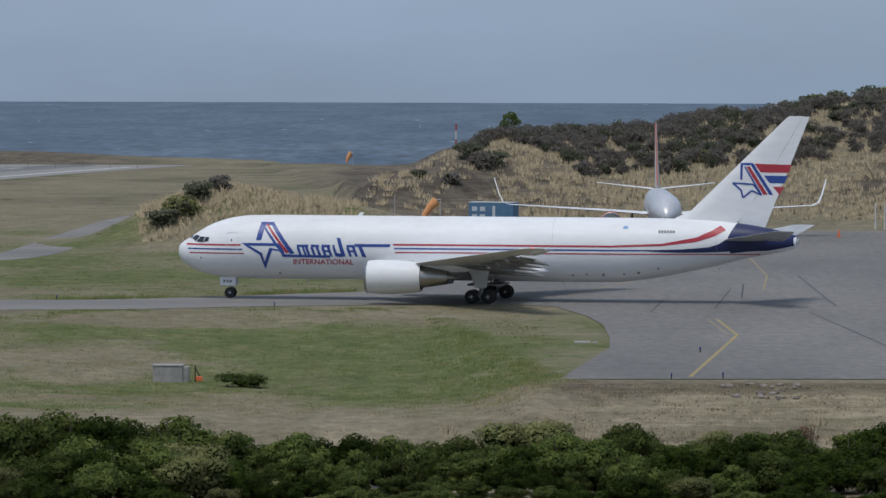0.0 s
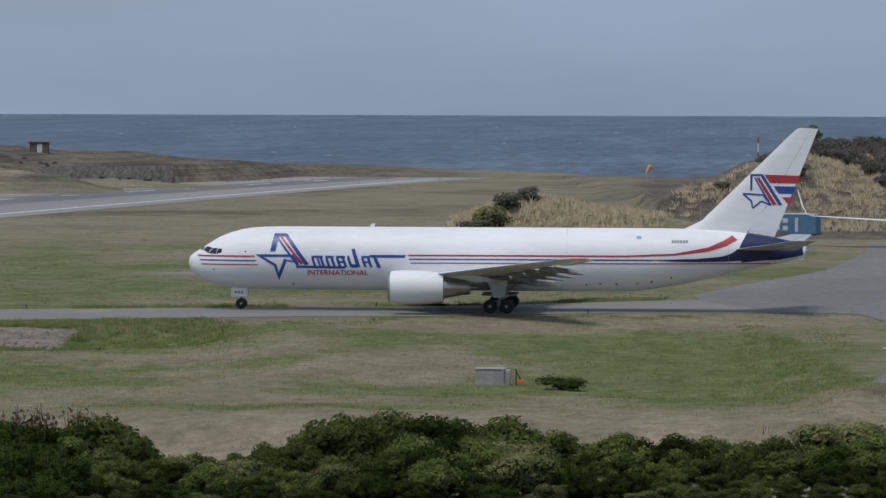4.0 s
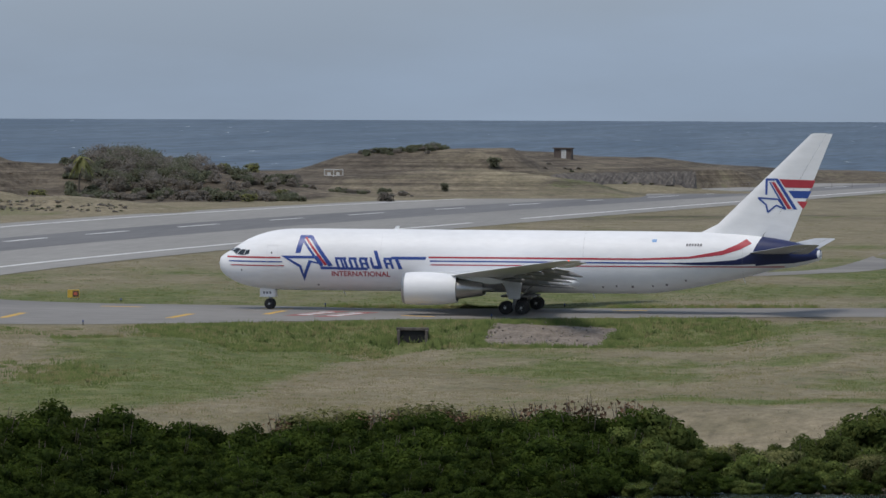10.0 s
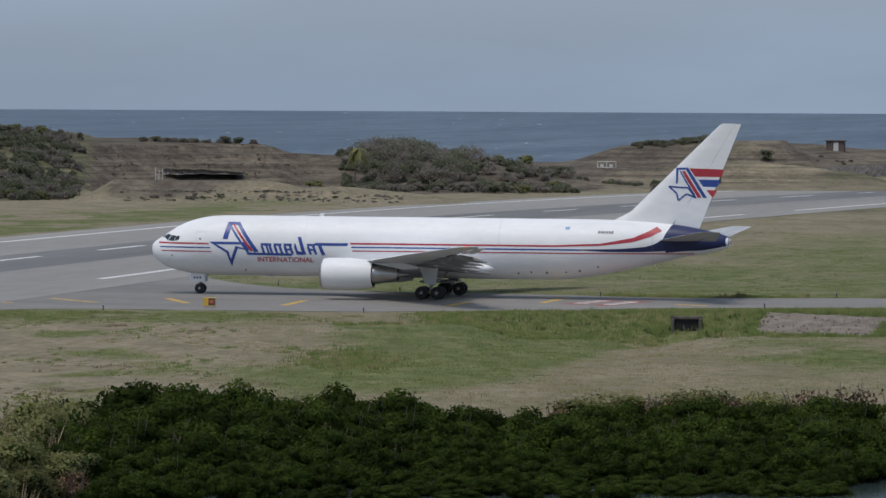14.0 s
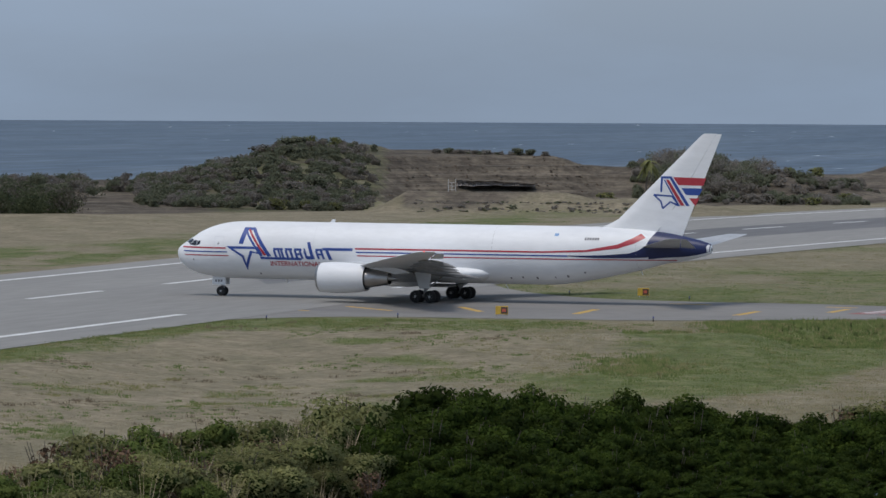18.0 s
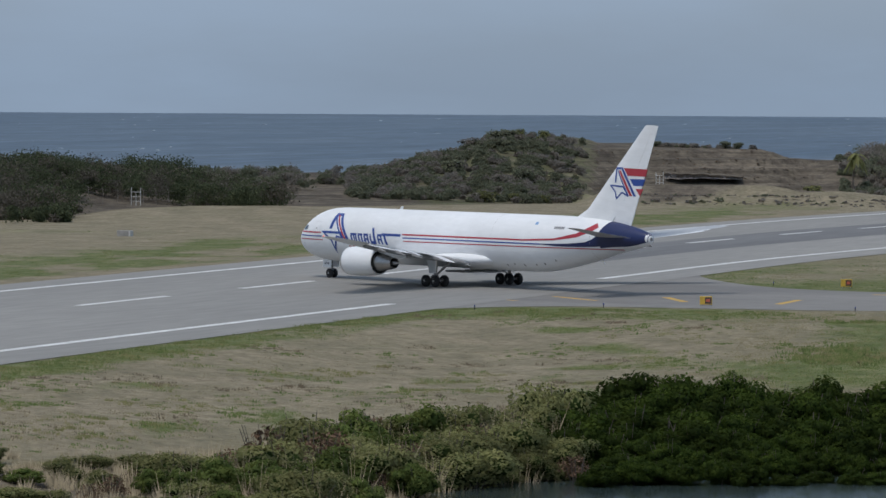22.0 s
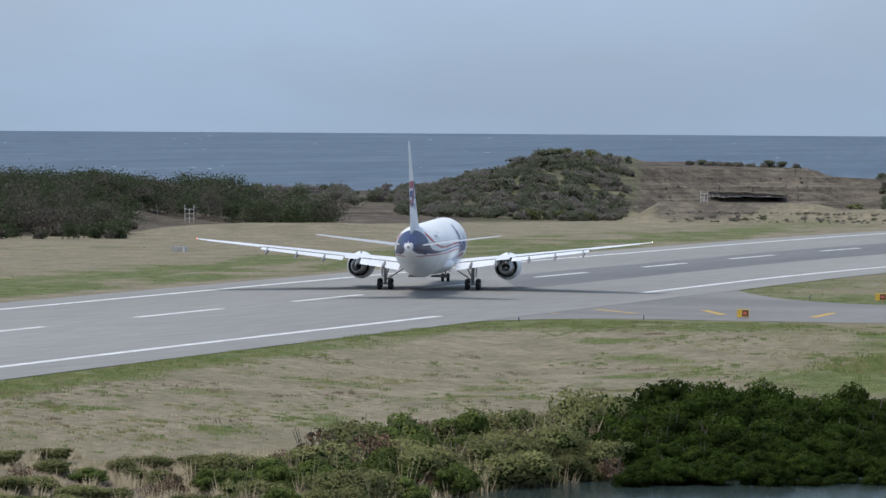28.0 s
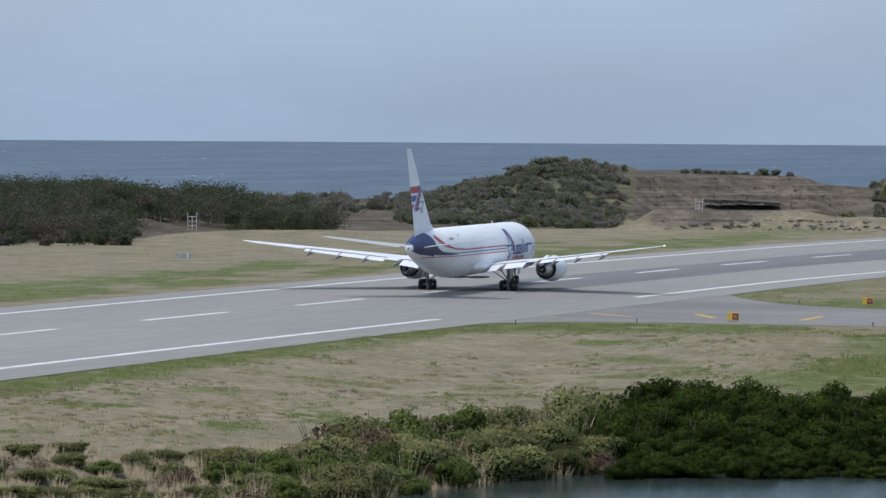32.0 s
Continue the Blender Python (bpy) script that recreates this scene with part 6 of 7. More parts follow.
# ---- things about the airfield ----
M_CONC = material("weathered_concrete", (0.34, 0.33, 0.31), (0.24, 0.235, 0.22), scale=1.3, rough=0.9, fine=0.12, bump=0.2)
M_YELLOW = material("yellow_sign_paint", (0.62, 0.4, 0.05), (0.5, 0.32, 0.05), scale=2, rough=0.6)
M_SIGNBLK = material("dark_sign_face", (0.06, 0.045, 0.035), (0.12, 0.07, 0.04), scale=3, rough=0.6)
M_ORANGE = material("faded_orange_fabric", (0.62, 0.24, 0.08), (0.72, 0.36, 0.17), scale=1.5, rough=0.9)
M_ORANGE2 = material("bright_orange_plastic", (0.7, 0.15, 0.05), rough=0.6)
M_POLE = material("galvanised_pole", (0.5, 0.5, 0.5), (0.38, 0.38, 0.38), scale=3, rough=0.5, metal=0.5)
M_REDP = material("red_painted_metal", (0.42, 0.06, 0.05), (0.33, 0.06, 0.05), scale=3, rough=0.6)
M_CONTB = material("blue_container_steel", (0.07, 0.17, 0.29), (0.1, 0.2, 0.31), scale=1, rough=0.6, fine=0.1)
M_CONTW = material("white_container_marking", (0.5, 0.55, 0.58), rough=0.7)
M_BLUELT = material("blue_edge_light", (0.03, 0.05, 0.2), rough=0.3)
M_DIRT = material("stony_dirt", (0.135, 0.112, 0.092), (0.22, 0.185, 0.15), scale=0.8, rough=0.95, fine=0.3, fine_scale=4, bump=0.6, bump_scale=3)
M_RUBBLE = material("dark_rubble", (0.075, 0.066, 0.058), (0.15, 0.132, 0.113), scale=0.6, rough=0.95, fine=0.3, fine_scale=2.0, bump=0.6, bump_scale=1.2)
# hollow face: paler than the hill earth around it
M_HOLLOW = material("hollow_earth", (0.2, 0.178, 0.16), (0.31, 0.275, 0.245), scale=0.5, rough=0.95, fine=0.3, fine_scale=1.5, bump=0.6, bump_scale=1.0, stretch=(1, 1, 2.5))
M_FENCE = material("dull_rusted_fence_steel", (0.16, 0.14, 0.125), (0.24, 0.21, 0.19), scale=2, rough=0.8)
M_HILLEARTH = material("brown_hill_earth", (0.085, 0.07, 0.054), (0.145, 0.122, 0.092), scale=0.3, rough=0.95, fine=0.3, fine_scale=1.1, bump=0.4, bump_scale=0.9, spec=0.15)
M_STONE = material("grey_stone", (0.15, 0.13, 0.112), (0.23, 0.2, 0.172), scale=2, rough=0.9, rand=0.25)
M_WOODD = material("dark_weathered_boards", (0.09, 0.07, 0.06), (0.14, 0.11, 0.09), scale=3, rough=0.9)
M_WHITEW = material("whitewashed_panel", (0.6, 0.6, 0.58), (0.48, 0.48, 0.46), scale=2, rough=0.8)
M_SILVER = material("silver_aircraft_skin", (0.62, 0.63, 0.65), (0.52, 0.53, 0.55), scale=0.5, rough=0.35, metal=0.25)
M_JETRED = material("orange_red_airline_paint", (0.5, 0.1, 0.06), (0.55, 0.13, 0.08), scale=0.6, rough=0.4)


def simple(name, x, y, z, label, category, group="", rz=0):
    return thing(name, pose(x, y, z, 0, 0, rz), label, category, group)


def taxi_sign(x, y, rz):
    root = simple("taxiway_sign", x, y, land(x, y) + 0.03, "small yellow and black taxiway sign box on the pavement edge", "sign", "taxiway signs", rz)
    bm = box(bmesh.new(), -0.55, 0.55, -0.17, 0.17, 0.12, 0.85, 0.03)
    part("housing", bm, M_YELLOW, root)
    bm = box(bmesh.new(), -0.08, 0.5, -0.185, -0.172, 0.2, 0.78)
    part("face", bm, M_SIGNBLK, root)
    bm = box(bmesh.new(), 0.02, 0.36, -0.195, -0.187, 0.36, 0.62)
    part("text_bar", bm, M_JETRED, root)
    for dx in (-0.4, 0.4):
        bm = rod(bmesh.new(), (dx, 0, -0.05), (dx, 0, 0.16), 0.05)
        part("foot", bm, M_POLE, root)


taxi_sign(-111.7, 373.6, 14)
taxi_sign(-110.2, 416.2, 14)


def pump_box():
    x, y = -18.2, 336
    root = simple("concrete_box", x, y, land(x, y), "weathered grey concrete chamber standing in the grass", "concrete box")
    bm = box(bmesh.new(), -1.25, 0.75, -0.8, 0.8, -0.3, 1.1, 0.04)
    part("chamber", bm, M_CONC, root)
    bm = box(bmesh.new(), 0.76, 1.15, -0.7, 0.7, -0.3, 1.02, 0.03)
    part("side_slab", bm, M_CONC, root, "paler concrete slab")
    bm = box(bmesh.new(), -1.3, 0.8, -0.85, 0.85, 1.1, 1.16, 0.02)
    part("cover", bm, M_CONC, root)
    root = simple("red_hydrant", x + 1.55, y, land(x + 1.55, y), "small red and black hydrant beside a concrete box", "hydrant")
    part("post", rod(bmesh.new(), (0, 0, -0.1), (0, 0, 1.15), 0.04), M_BLACK, root)
    part("arm", rod(bmesh.new(), (0, 0, 1.0), (0.32, 0, 0.4), 0.04), M_BLACK, root)
    part("valve", box(bmesh.new(), 0.05, 0.5, -0.15, 0.15, 0.1, 0.4, 0.05), M_ORANGE2, root)


pump_box()


def culvert():
    x, y = -70.0, 373.5
    root = simple("culvert", x, y, -1.55, "dark square drain culvert under the taxiway bank", "culvert", "", 10)
    part("headwall", box(bmesh.new(), -1.35, 1.35, 0.35, 0.8, 1.25, 1.5, 0.06), M_RUBBLE, root)
    for s in (-1, 1):
        part("wing_wall", box(bmesh.new(), s * 1.15 - 0.12, s * 1.15 + 0.12, -0.3, 3.0, -0.5, 1.3, 0.05), M_RUBBLE, root)
    # solid black box painted in for the darkness inside the drain
    part("opening", box(bmesh.new(), -1.03, 1.03, 0.55, 3.0, -0.3, 1.3), M_BLACK, root, "black culvert mouth")


culvert()


def dirt_cut():
    """A stony bank of bare earth cut into the grass shoulder."""
    bm = bmesh.new()
    nx, ny = 44, 14
    grid = []
    for j in range(ny):
        row = []
        for i in range(nx):
            u, v = i / (nx - 1), j / (ny - 1)
            x = -64.9 + 10.6 * u + (v - 0.5) * 0.9 * (1 if u > 0.5 else -1)
            y = 374.2 + 8.4 * v + 2.6 * u * v
            edge = min(u, 1 - u, v, 1 - v) * 8
            x += 0.9 * noise.noise(Vector((y * 0.5, u * 3, 2)))
            y += 0.9 * noise.noise(Vector((x * 0.45, v * 3, 6)))
            z = land(x, y) + 0.22 * min(1, edge) - 0.05 + 0.16 * noise.noise(Vector((x * 1.2, y * 1.2, 0))) * min(1, edge)
            row.append(bm.verts.new((x, y, z)))
        grid.append(row)
    for j in range(ny - 1):
        for i in range(nx - 1):
            bm.faces.new((grid[j][i], grid[j][i + 1], grid[j + 1][i + 1], grid[j + 1][i]))
    root = tagged(part("dirt_bank", bm, M_DIRT), "bare stony brown earth bank below the taxiway", "earth bank")
    rnd = random.Random(21)
    rocks = []
    for k in range(3):
        b2 = bmesh.new()
        bmesh.ops.create_icosphere(b2, subdivisions=1, radius=0.16)
        for v in b2.verts:
            v.co *= rnd.uniform(0.7, 1.25)
        me = bpy.data.meshes.new("stone")
        b2.to_mesh(me)
        b2.free()
        me.materials.append(M_STONE)
        rocks.append(me)
    for _ in range(70):
        u, v = rnd.uniform(0.04, 0.96), rnd.random() ** 1.5
        x, y = -64.9 + 10.6 * u, 374.2 + 8.4 * v + 2.6 * u * v
        ob = new("stone", rnd.choice(rocks))
        ob.parent = root
        ob.matrix_basis = pose(x, y, land(x, y) + 0.2, rnd.uniform(0, 90), 0, rnd.uniform(0, 360)) @ Matrix.Scale(rnd.uniform(0.3, 1.0), 4)


dirt_cut()


def wind_sock(x, y, z, h, length, rz, droop, label, wide=1.0):
    root = simple("windsock", x, y, z, label, "windsock", "windsocks", rz)
    part("mast", rod(bmesh.new(), (0, 0, -0.3), (0, 0, h), 0.09, 0.06), M_POLE, root)
    part("hoop_arm", rod(bmesh.new(), (0, 0, h - 0.1), (-0.55, 0, h - 0.1), 0.04), M_POLE, root)
    rings = []
    a = radians(droop)
    for k in range(9):
        t = k / 8
        r = wide * (0.6 - 0.3 * t)
        aa = a * (0.75 + 0.35 * t)
        cx, cz = -0.4 - length * t * math.cos(aa), h - 0.25 - length * t * math.sin(aa)
        rings.append([(cx + r * math.cos(w) * math.sin(aa), r * math.sin(w), cz - r * math.cos(w) * math.cos(aa)) for w in [2 * math.pi * j / 14 for j in range(14)]])
    v, f = loft(rings)
    shade(shape("sleeve", v, f, M_ORANGE, root, "faded orange fabric sleeve"), 60)


wind_sock(-0.3, 529.2, 0, 5.9, 2.9, 0, 50, "faded orange windsock hanging from a tall mast", 0.85)
wind_sock(-19.5, 1000, land(-19.5, 1000), 2.9, 2.3, 0, 60, "small faded orange windsock on a distant mast", 0.95)


def mast(name, x, y, h, r, mat, label, cat, stripes=()):
    root = simple(name, x, y, land(x, y), label, cat)
    part("pole", rod(bmesh.new(), (0, 0, -0.3), (0, 0, h), r, r * 0.8, 8), mat, root)
    for z0, z1, m in stripes:
        part("painted_band", rod(bmesh.new(), (0, 0, z0), (0, 0, z1), r * 1.25, r * 1.25, 10), m, root)
    return root


mast("thin_pole", -5.4, 533, 6.2, 0.06, M_POLE, "thin grey pole standing in the grass", "pole")
mast("red_white_marker_pole", 1.8, 690, 3.5, 0.1, M_WHITEW, "red and white banded obstacle marker pole", "pole", ((2.4, 3.4, M_REDP), (1.1, 2.4, M_WHITEW), (0.3, 1.1, M_REDP)))
mast("red_post", -0.75, 529.4, 2.2, 0.12, M_REDP, "short red metal post beside a windsock mast", "post")
for xx in (55.4, 56.6):
    mast("fence_post", xx, 610, 3.4, 0.12, M_WHITEW, "tall pale post at the apron edge", "post")


def container():
    root = simple("shipping_container", 6.6, 622, land(6.6, 622) - 0.1, "blue steel shipping container below the hill", "container", "", -18)
    bm = box(bmesh.new(), -3.03, 3.03, -1.22, 1.22, 0.05, 2.6)
    part("body", bm, M_CONTB, root)
    for k in range(20):
        part("corrugation", box(bmesh.new(), -2.85 + 0.3 * k, -2.7 + 0.3 * k, -1.26, -1.221, 0.25, 2.4), M_CONTB, root)
    part("roof", box(bmesh.new(), -3.08, 3.08, -1.26, 1.26, 2.6, 2.7, 0.02), M_CONTW, root, "pale rusted roof panel")
    for z0 in (0.5, 1.5):
        for x0 in (-2.6, -1.5):
            part("marking_panel", box(bmesh.new(), x0, x0 + 0.7, -1.275, -1.262, z0, z0 + 0.6), M_CONTW, root)
    part("door_panel", box(bmesh.new(), 0.2, 0.6, -1.275, -1.262, 0.3, 2.2), M_CONTW, root)


container()


def white_hut():
    root = simple("equipment_cabin", 5.0, 541, 0, "low whitewashed equipment cabin beside the service road", "cabin")
    part("wall", box(bmesh.new(), -1.4, 1.4, -0.9, 0.9, -0.1, 1.6, 0.03), M_WHITEW, root)
    part("roof", box(bmesh.new(), -1.55, 1.55, -1.05, 1.05, 1.6, 1.75, 0.03), M_CONTW, root)


white_hut()


def cone(x, y):
    root = simple("traffic_cone", x, y, 0.045, "orange traffic cone on the apron", "cone", "traffic cones")
    part("base", box(bmesh.new(), -0.25, 0.25, -0.25, 0.25, 0, 0.05, 0.01), M_ORANGE2, root)
    part("body", rod(bmesh.new(), (0, 0, 0.05), (0, 0, 0.95), 0.19, 0.04, 14), M_ORANGE2, root)


for q in ((25.8, 551.7), (32.1, 565.9), (48.1, 580), (19.5, 566)):
    cone(*q)


def edge_light(x, y, mat):
    root = simple("edge_light", x, y, land(x, y) + 0.03, "small blue taxiway edge light on a stub", "light", "edge lights")
    part("stub", rod(bmesh.new(), (0, 0, -0.03), (0, 0, 0.26), 0.04, 0.04, 8), M_BLACK, root)
    part("lens", rod(bmesh.new(), (0, 0, 0.26), (0, 0, 0.4), 0.07, 0.05, 10), mat, root)


for q in ((14.5, 316.8), (17.9, 344.9), (17.8, 317.6), (-66, 388.8), (-97, 369.8), (-119, 366.6), (-128, 358), (-33, 417.6), (-63, 410.5), (-84, 405.6), (-104, 409.8), (-118, 417.6), (-14, 407)):
    edge_light(*q, M_BLUELT)


def slab_and_rocks():
    root = simple("concrete_slab", 10.2, 357, land(10.2, 357), "flat broken concrete slab at the grass edge", "slab")
    part("slab", box(bmesh.new(), -0.7, 0.5, -0.9, 0.9, -0.05, 0.08, 0.03), M_CONC, root)
    part("broken_piece", box(bmesh.new(), 0.6, 1.0, -0.5, 0.4, -0.05, 0.06, 0.03), M_CONC, root)
    rnd = random.Random(31)
    for k in range(26):
        bm = bmesh.new()
        r = rnd.uniform(0.1, 0.3)
        bmesh.ops.create_icosphere(bm, subdivisions=2, radius=r)
        for v in bm.verts:
            v.co *= 1 + 0.4 * noise.noise(v.co * 3 + Vector((k, 0, 0)))
            v.co.z *= 0.6
        az, d = rnd.gauss(3.75, 0.22), rnd.uniform(308, 313)
        x, y = polar(az, d)
        ob = part("boulder", bm, M_STONE)
        ob.matrix_basis = pose(x, y, land(x, y) + 0.05)
        tagged(ob, "rough grey-brown boulder on the dirt bank", "boulder", "boulders")


slab_and_rocks()


def lattice(name, x, y, w, h, label, rz=0):
    root = simple(name, x, y, land(x, y), label, "pylon", "approach frames", rz)
    for s in (-1, 1):
        part("upright", rod(bmesh.new(), (s * w / 2, 0, -0.4), (s * w / 2, 0, h), 0.055, 0.055, 8), M_WHITEW, root)
    for k in range(3):
        z = h * (0.25 + 0.25 * k)
        part("crossbar", rod(bmesh.new(), (-w / 2, 0, z), (w / 2, 0, z), 0.04, 0.04, 6), M_WHITEW, root)
    part("centre_bar", rod(bmesh.new(), (0, 0, 0), (0, 0, h * 0.75), 0.05, 0.05, 6), M_WHITEW, root)


lattice("lattice_frame", -245.7, 789, 1.4, 2.6, "pale steel lattice frame on the hillside")
lattice("lattice_frame", -289.2, 648, 1.6, 2.9, "pale steel gate frame beside a wire fence")


def goal_frame():
    x, y = -183.7, 893
    root = simple("white_frame", x, y, land(x, y), "low white pipe frame by the shore", "frame")
    for k in range(3):
        part("upright", rod(bmesh.new(), (-1.9 + 1.9 * k, 0, -0.4), (-1.9 + 1.9 * k, 0, 1.5), 0.08, 0.08, 6), M_WHITEW, root)
    for z in (0.3, 1.5):
        part("rail", rod(bmesh.new(), (-1.9, 0, z), (1.9, 0, z), 0.08, 0.08, 6), M_WHITEW, root)
    for k in range(2):
        part("panel", box(bmesh.new(), -1.3 + 1.8 * k, -0.6 + 1.8 * k, -0.03, 0.03, 0.4, 0.95), M_WHITEW, root)


goal_frame()


def shed():
    x, y = -148.0, 963.7
    root = simple("shed", x, y, land(x, y), "small dark wooden shed with a white door", "shed")
    part("wall", box(bmesh.new(), -1.9, 1.9, -1.2, 1.2, -0.4, 2.0, 0.03), M_WOODD, root)
    part("roof", box(bmesh.new(), -2.2, 2.2, -1.5, 1.5, 2.0, 2.2, 0.03), M_WOODD, root)
    part("door", box(bmesh.new(), -0.3, 0.75, -1.25, -1.2, -0.1, 1.75), M_WHITEW, root, "whitewashed plank door")
    x, y = -157.1, 952
    root = simple("black_tank", x, y, land(x, y), "small black tank on the grassy headland", "tank")
    part("drum", rod(bmesh.new(), (0, 0, -0.2), (0, 0, 1.0), 0.55, 0.55, 16), M_BLACK, root)
    part("lid", rod(bmesh.new(), (0, 0, 1.0), (0, 0, 1.08), 0.58, 0.5, 16), M_BLACK, root)


shed()


def washed_hollow():
    """Dark eroded hollow under a lip of the terraced hill."""
    root = simple("rock_hollow", 0, 0, 0, "long low dark hollow eroded under the hill terrace", "hollow")
    rnd = random.Random(17)
    face, lip = bmesh.new(), bmesh.new()
    rows, tops = [], []
    for i in range(61):
        az = -17.24 + 1.0 * i / 60
        k = math.sin(math.pi * i / 60) ** 0.35
        top = 4.0 - 0.55 * (i / 60) ** 2 + 0.2 * noise.noise(Vector((i * 0.12, 0, 0)))
        low = top - (1.05 - 0.6 * i / 60)
        row = []
        for j in range(7):
            v = j / 6
            x, y = polar(az, 837.2 + 0.3 * math.sin(math.pi * v) + rnd.uniform(-0.2, 0.2))
            row.append(face.verts.new((x, y, low + (top - low) * v)))
        rows.append(row)
        ring = []
        for dd, dz in ((837.0, -0.04), (837.0, 0.1 * k), (839, 0.25 * k), (843, 0.2), (843, -0.4), (837.3, -0.1 * k)):
            x, y = polar(az, dd + 0.5 * noise.noise(Vector((i * 0.1, 5, 0))))
            ring.append(lip.verts.new((x, y, top + dz)))
        tops.append(ring)
    for r0, r1 in zip(rows, rows[1:]):
        for j in range(6):
            face.faces.new((r0[j], r1[j], r1[j + 1], r0[j + 1]))
    for r0, r1 in zip(tops, tops[1:]):
        for j in range(6):
            lip.faces.new((r0[j], r0[(j + 1) % 6], r1[(j + 1) % 6], r1[j]))
    part("back_face", face, M_HOLLOW, root, "dark shaded rubble face")
    bmesh.ops.recalc_face_normals(lip, faces=lip.faces[:])
    part("lip", lip, M_HILLEARTH, root, "brown overhanging earth lip")


washed_hollow()


def berm_wall():
    """Rough rubble face along the quarried headland."""
    rnd = random.Random(41)
    root = simple("rubble_wall", 0, 0, 0, "long low grey rubble face along the headland", "wall")
    bm = bmesh.new()
    n, rows = 110, []
    for i in range(n + 1):
        az = -9.15 + 2.75 * i / n
        line = 921 + 22 * (az + 9)
        row = []
        for k in range(7):
            d = line - 3.6 + 5.2 * k / 6
            x, y = polar(az, d + rnd.uniform(-0.25, 0.25))
            low, high = land(*polar(az, line - 4)), land(*polar(az, line + 5))
            u = step(az, -9.15, -8.8) * (1 - step(az, -7.0, -6.45))
            row.append(bm.verts.new((x, y, low - 0.25 + (high - low + 0.3) * u * (k / 6) ** 0.8 * rnd.uniform(0.96, 1.02))))
        rows.append(row)
    for r0, r1 in zip(rows, rows[1:]):
        for k in range(6):
            bm.faces.new((r0[k], r1[k], r1[k + 1], r0[k + 1]))
    part("rubble_face", bm, M_RUBBLE, root)


berm_wall()


def wire_fence(name, pts, h, gap, label):
    root = simple(name, 0, 0, 0, label, "fence")
    last = None
    for a, b in zip(pts, pts[1:]):
        a, b = Vector(a), Vector(b)
        n = max(1, int((b - a).length / gap))
        for k in range(n):
            q = a.lerp(b, k / n)
            z = land(q.x, q.y)
            part("post", rod(bmesh.new(), (q.x, q.y, z - 0.3), (q.x, q.y, z + h), 0.05, 0.04, 5), M_FENCE, root)
            part("outrigger", rod(bmesh.new(), (q.x, q.y, z + h), (q.x - 0.4, q.y, z + h + 0.4), 0.03, 0.025, 4), M_FENCE, root)
            top = Vector((q.x, q.y, z))
            if last is not None:
                for f in (0.35, 0.7, 1.0):
                    part("wire", rod(bmesh.new(), last + Vector((0, 0, h * f)), top + Vector((0, 0, h * f)), 0.012, 0.012, 3), M_FENCE, root)
            last = top


wire_fence("wire_fence", [(-298, 632), (-291, 645), (-287, 656), (-285, 668)], 2.3, 2.6, "chain wire fence with angled tops by the thicket")
wire_fence("shore_fence", [(-132, 938), (-112, 960), (-88, 985), (-60, 1000)], 1.4, 5.5, "sparse wire fence along the shore")


def far_box():
    x, y = -236.5, 526
    root = simple("junction_box", x, y, land(x, y), "low grey concrete junction box beyond the runway", "concrete box")
    part("body", box(bmesh.new(), -0.9, 0.75, -0.5, 0.5, -0.2, 0.75, 0.04), M_CONC, root)
    part("end_cap", box(bmesh.new(), 0.76, 1.0, -0.5, 0.5, -0.2, 0.7, 0.03), M_WHITEW, root)


far_box()


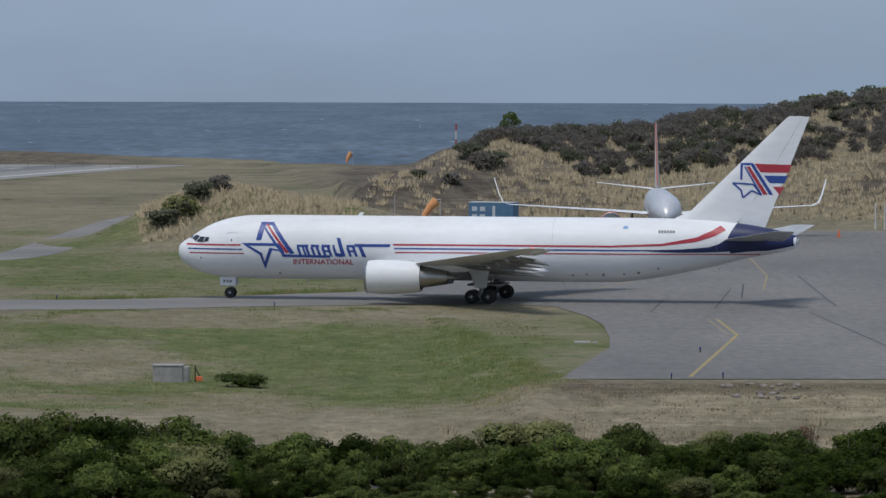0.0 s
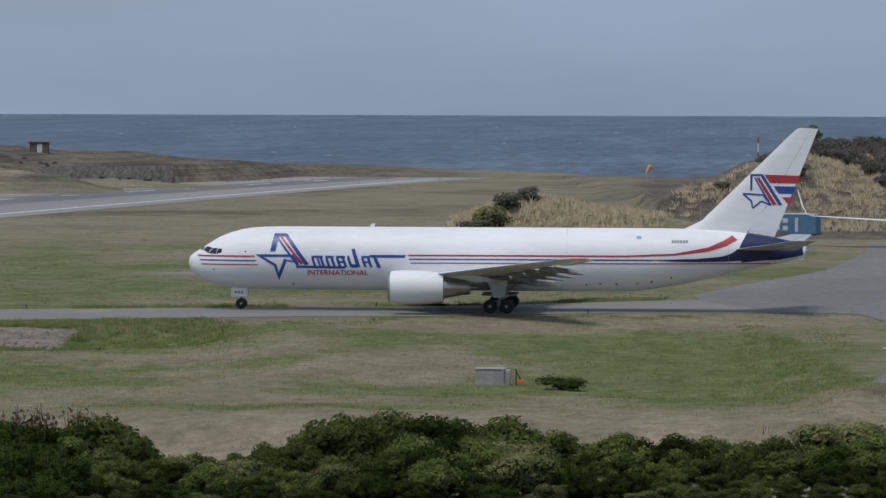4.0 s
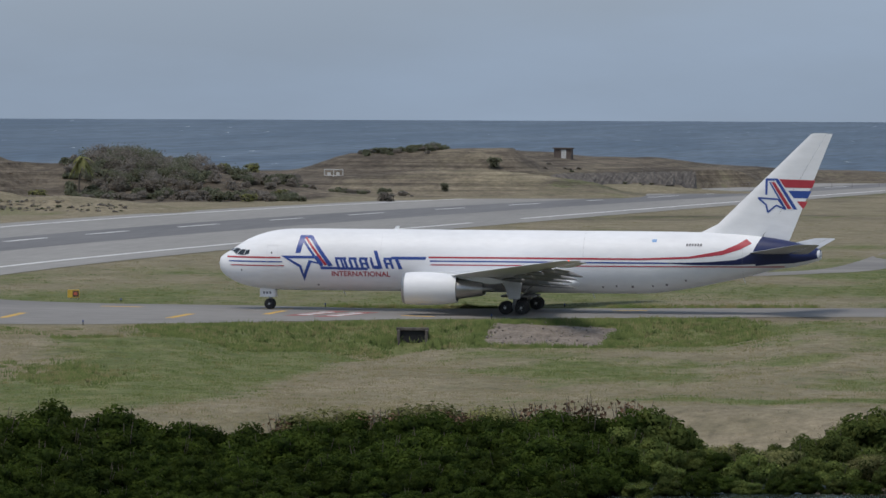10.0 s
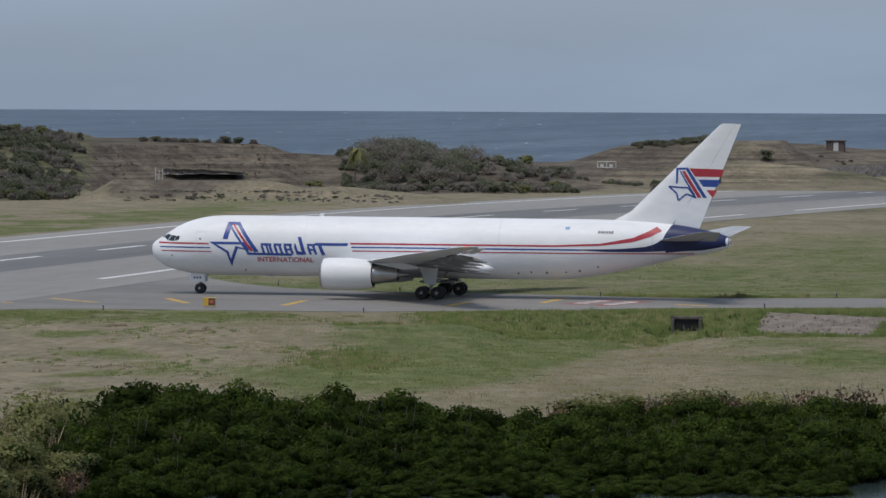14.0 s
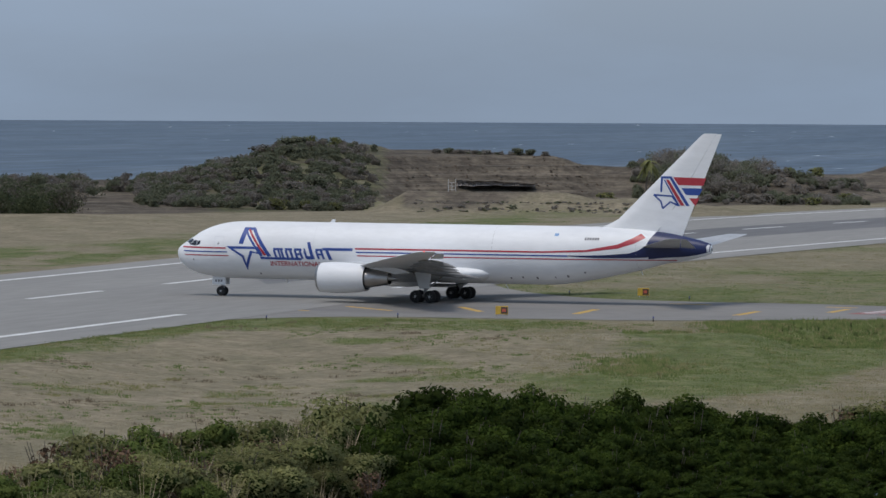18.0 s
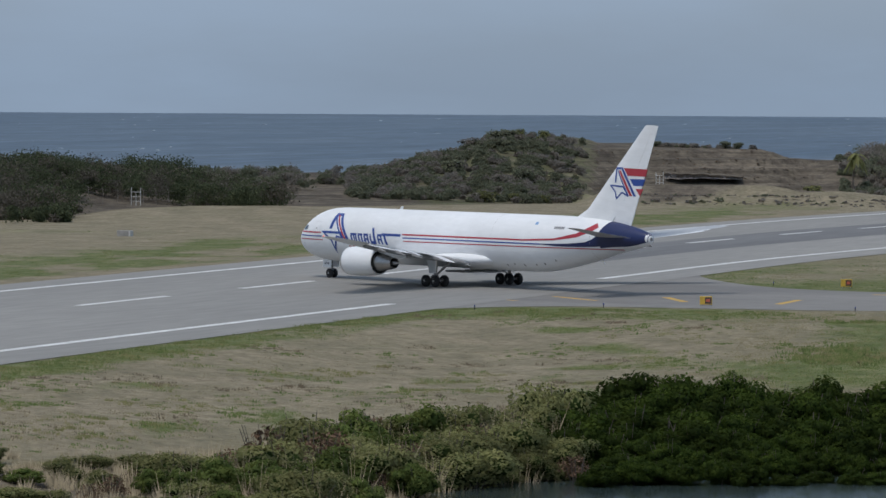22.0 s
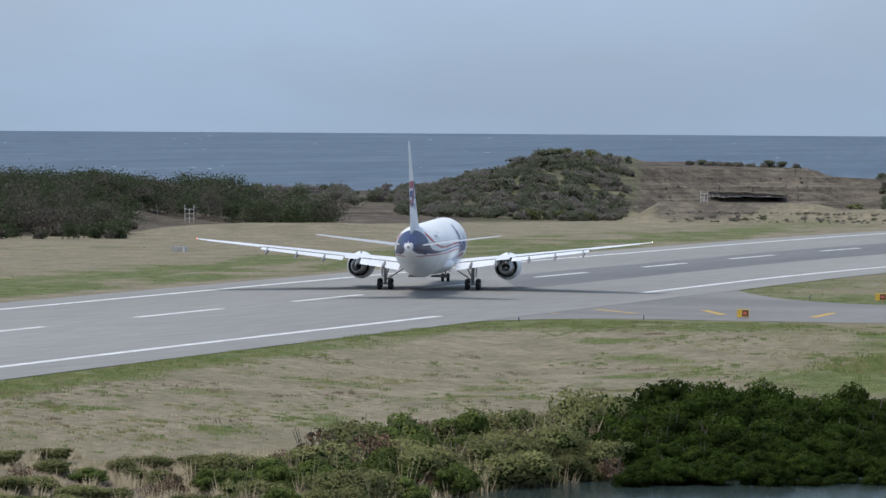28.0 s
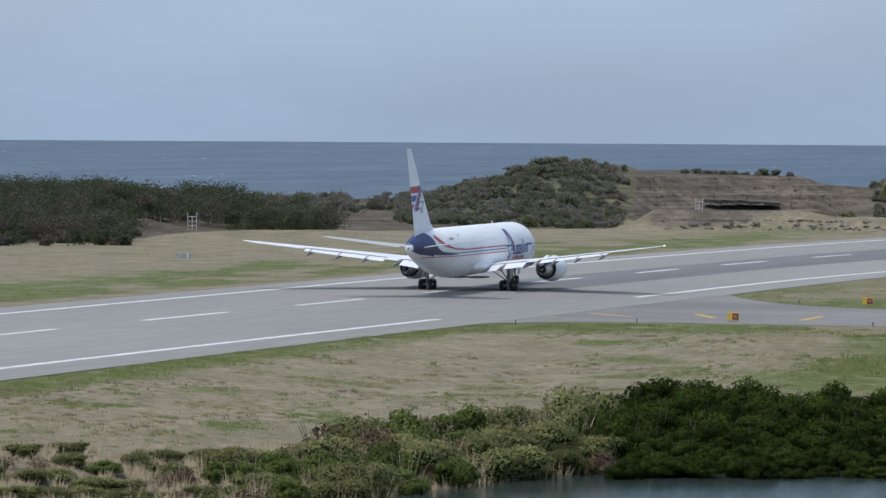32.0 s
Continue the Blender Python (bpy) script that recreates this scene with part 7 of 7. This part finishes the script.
def parked_airliner():
    """Seen head-on: the nose points to the standpoint (-y)."""
    root = thing("parked_airliner", pose(26.3, 566, 0.04, 0, 0, -1), "silver twin-engine airliner with orange-red trim parked on the apron", "aircraft")
    prof = [(-6.0, 3.55, 0.1), (-5.8, 3.6, 0.55), (-5.2, 3.72, 1.05), (-4.0, 3.95, 1.55), (-2.4, 4.1, 1.9), (0, 4.15, 2.05), (6, 4.15, 2.06), (24, 4.15, 2.06), (32, 4.4, 1.7), (38, 4.8, 1.0), (41.2, 5.1, 0.3)]
    prof = [(y, z - 0.55, 0.95 * r) for y, z, r in prof]
    rings = [[(r * math.sin(w), y, z + 1.03 * r * math.cos(w)) for w in [2 * math.pi * j / 32 for j in range(32)]] for y, z, r in prof]
    v, f = loft(rings)
    fus = shade(shape("fuselage", v, f, M_SILVER, root), 60)
    for sx in (-1, 1):
        for k, (x0, x1) in enumerate(((0.05, 0.5), (0.55, 0.95))):
            vs = [(sx * x0, -4.55 + 0.25 * k, 4.95), (sx * x1, -4.35 + 0.42 * k, 4.9), (sx * x1 * 0.93, -3.9 + 0.42 * k, 5.28), (sx * x0, -4.1 + 0.25 * k, 5.36)]
            vs = [(0.95 * x, y - 0.12, z - 0.55) for x, y, z in vs]
            shape("cockpit_window", vs, [(0, 1, 2, 3)], M_GLASS, fus)
        # wing with upturned tip
        st = [(7.5, 1.7, 2.9, 8.4, 0.5), (10.5, 6.5, 3.2, 5.6, 0.34), (17.5, 18.6, 3.75, 2.2, 0.12)]
        rg = []
        for le, xx, z, ch, th in st:
            rg.append([(sx * xx, le + ch * a, z + t * th) for a, t in airfoil()])
        v, f = loft(rg)
        w = shade(shape("wing", v, f, M_GREYP, root), 35)
        rg = []
        for xx, y0, z, ch in ((18.6, 17.5, 3.75, 2.2), (19.3, 18.2, 4.05, 1.8), (19.8, 19.2, 5.0, 1.3), (20.4, 20.6, 6.9, 0.6)):
            rg.append([(sx * xx + 0.06, y0, z), (sx * xx + 0.06, y0 + ch, z), (sx * xx - 0.06, y0 + ch, z + 0.03), (sx * xx - 0.06, y0, z + 0.03)])
        v, f = loft(rg)
        shade(shape("winglet", v, f, M_GREYP, w), 30)
        # engine
        ring = lambda pr: [[(sx * 6.3 + a, yy, 1.95 + b) for yy, a, b in [(p[1], p[0], p[2]) for p in r]] for r in [[(px, py, pz) for px, py, pz in q] for q in lathe(pr, 24, "Y")]]
        v, f = loft(ring([(6.9, 1.0), (5.62, 1.1), (5.6, 1.2), (6.4, 1.32), (8.4, 1.25), (10.2, 0.9), (10.2, 0.6)]))
        e = shade(shape("engine", v, f, M_JETRED, root, "orange-red engine nacelle"), 45)
        v, f = loft(ring([(6.6, 1.0), (5.62, 1.06), (5.5, 1.13), (5.62, 1.24)]))
        shade(shape("inlet_lip", v, f, M_METAL, e), 50)
        v, f = loft(ring([(5.9, 0.0), (6.0, 0.25), (6.2, 1.02), (6.3, 1.02)]))
        shade(shape("fan", v, f, M_BLACK, e), 40)
        part("engine_pylon", box(bmesh.new(), sx * 6.3 - 0.15, sx * 6.3 + 0.15, 6.8, 11, 2.9, 3.35, 0.03), M_GREYP, e)
        # tailplane
        rg = []
        for le, xx, z, ch, th in ((34.0, 0.5, 5.3, 4.2, 0.3), (38.6, 7.5, 6.0, 1.7, 0.1)):
            rg.append([(sx * xx, le + ch * a, z + t * th) for a, t in airfoil()])
        v, f = loft(rg)
        shade(shape("tailplane", v, f, M_GREYP, root), 35)
        # main gear
        gx = sx * 3.66
        part("main_gear_strut", rod(bmesh.new(), (gx, 12.3, 0.5), (gx, 12.3, 2.9), 0.16, 0.16, 10), M_STRUT, root)
        for dy in (-0.55, 0.55):
            for dx in (-0.42, 0.42):
                part("wheel", rod(bmesh.new(), (gx + dx - 0.19, 12.3 + dy, 0.52), (gx + dx + 0.19, 12.3 + dy, 0.52), 0.52, 0.52, 20), M_TYRE, root)
    rows = []
    for z, le, te, t in ((5.6, 29.5, 38.5, 0.3), (6.4, 31.5, 38.9, 0.28), (9.5, 35.0, 40.2, 0.2), (13.6, 39.2, 42.0, 0.12)):
        rows.append([(t, le + (te - le) * 0.35, z), (0, le, z), (-t, le + (te - le) * 0.35, z), (0, te, z)])
    v, f = loft(rows)
    fin = shade(shape("fin", v, f, M_WHITEW, root, "white fin with an orange-red edge"), 30)
    bm = bmesh.new()
    for (z0, y0), (z1, y1) in (((5.9, 30.1), (6.4, 31.4)), ((6.4, 31.4), (9.5, 34.9)), ((9.5, 34.9), (13.6, 39.1))):
        rod(bm, (-0.05, y0, z0), (-0.05, y1, z1), 0.08, 0.06, 8)
    part("leading_edge", bm, M_JETRED, fin, "orange-red leading edge")
    part("nose_gear_strut", rod(bmesh.new(), (0, -1.5, 0.4), (0, -1.2, 2.4), 0.1, 0.12, 8), M_STRUT, root)
    for dx in (-0.25, 0.25):
        part("wheel", rod(bmesh.new(), (dx - 0.12, -1.5, 0.42), (dx + 0.12, -1.5, 0.42), 0.42, 0.42, 18), M_TYRE, root)


parked_airliner()


# ---- what moves ----
def motions():
    walk(JET, [(t, pose(x, y, JET_Z, 0, 0, a)) for t, x, y, a in TAXI])
    # the wheels roll the way that the aircraft covers
    for axle, r in AXLES:
        home, n = axle.matrix_basis.copy(), 15
        rows, turned = [], 0.0
        prev = None
        for k in range(32 * n + 1):
            t = k / n
            scene_t = min(max(t, TAXI[0][0]), TAXI[-1][0])
            for a, b in zip(TAXI, TAXI[1:]):
                if scene_t <= b[0]:
                    break
            q = (scene_t - a[0]) / (b[0] - a[0])
            here = Vector((a[1] + (b[1] - a[1]) * q, a[2] + (b[2] - a[2]) * q))
            if prev is not None:
                turned += (here - prev).length / r
            prev = here
            rows.append((t, home @ pose(0, 0, 0, 0, math.degrees(turned) % 360, 0)))
        walk(axle, rows)


motions()
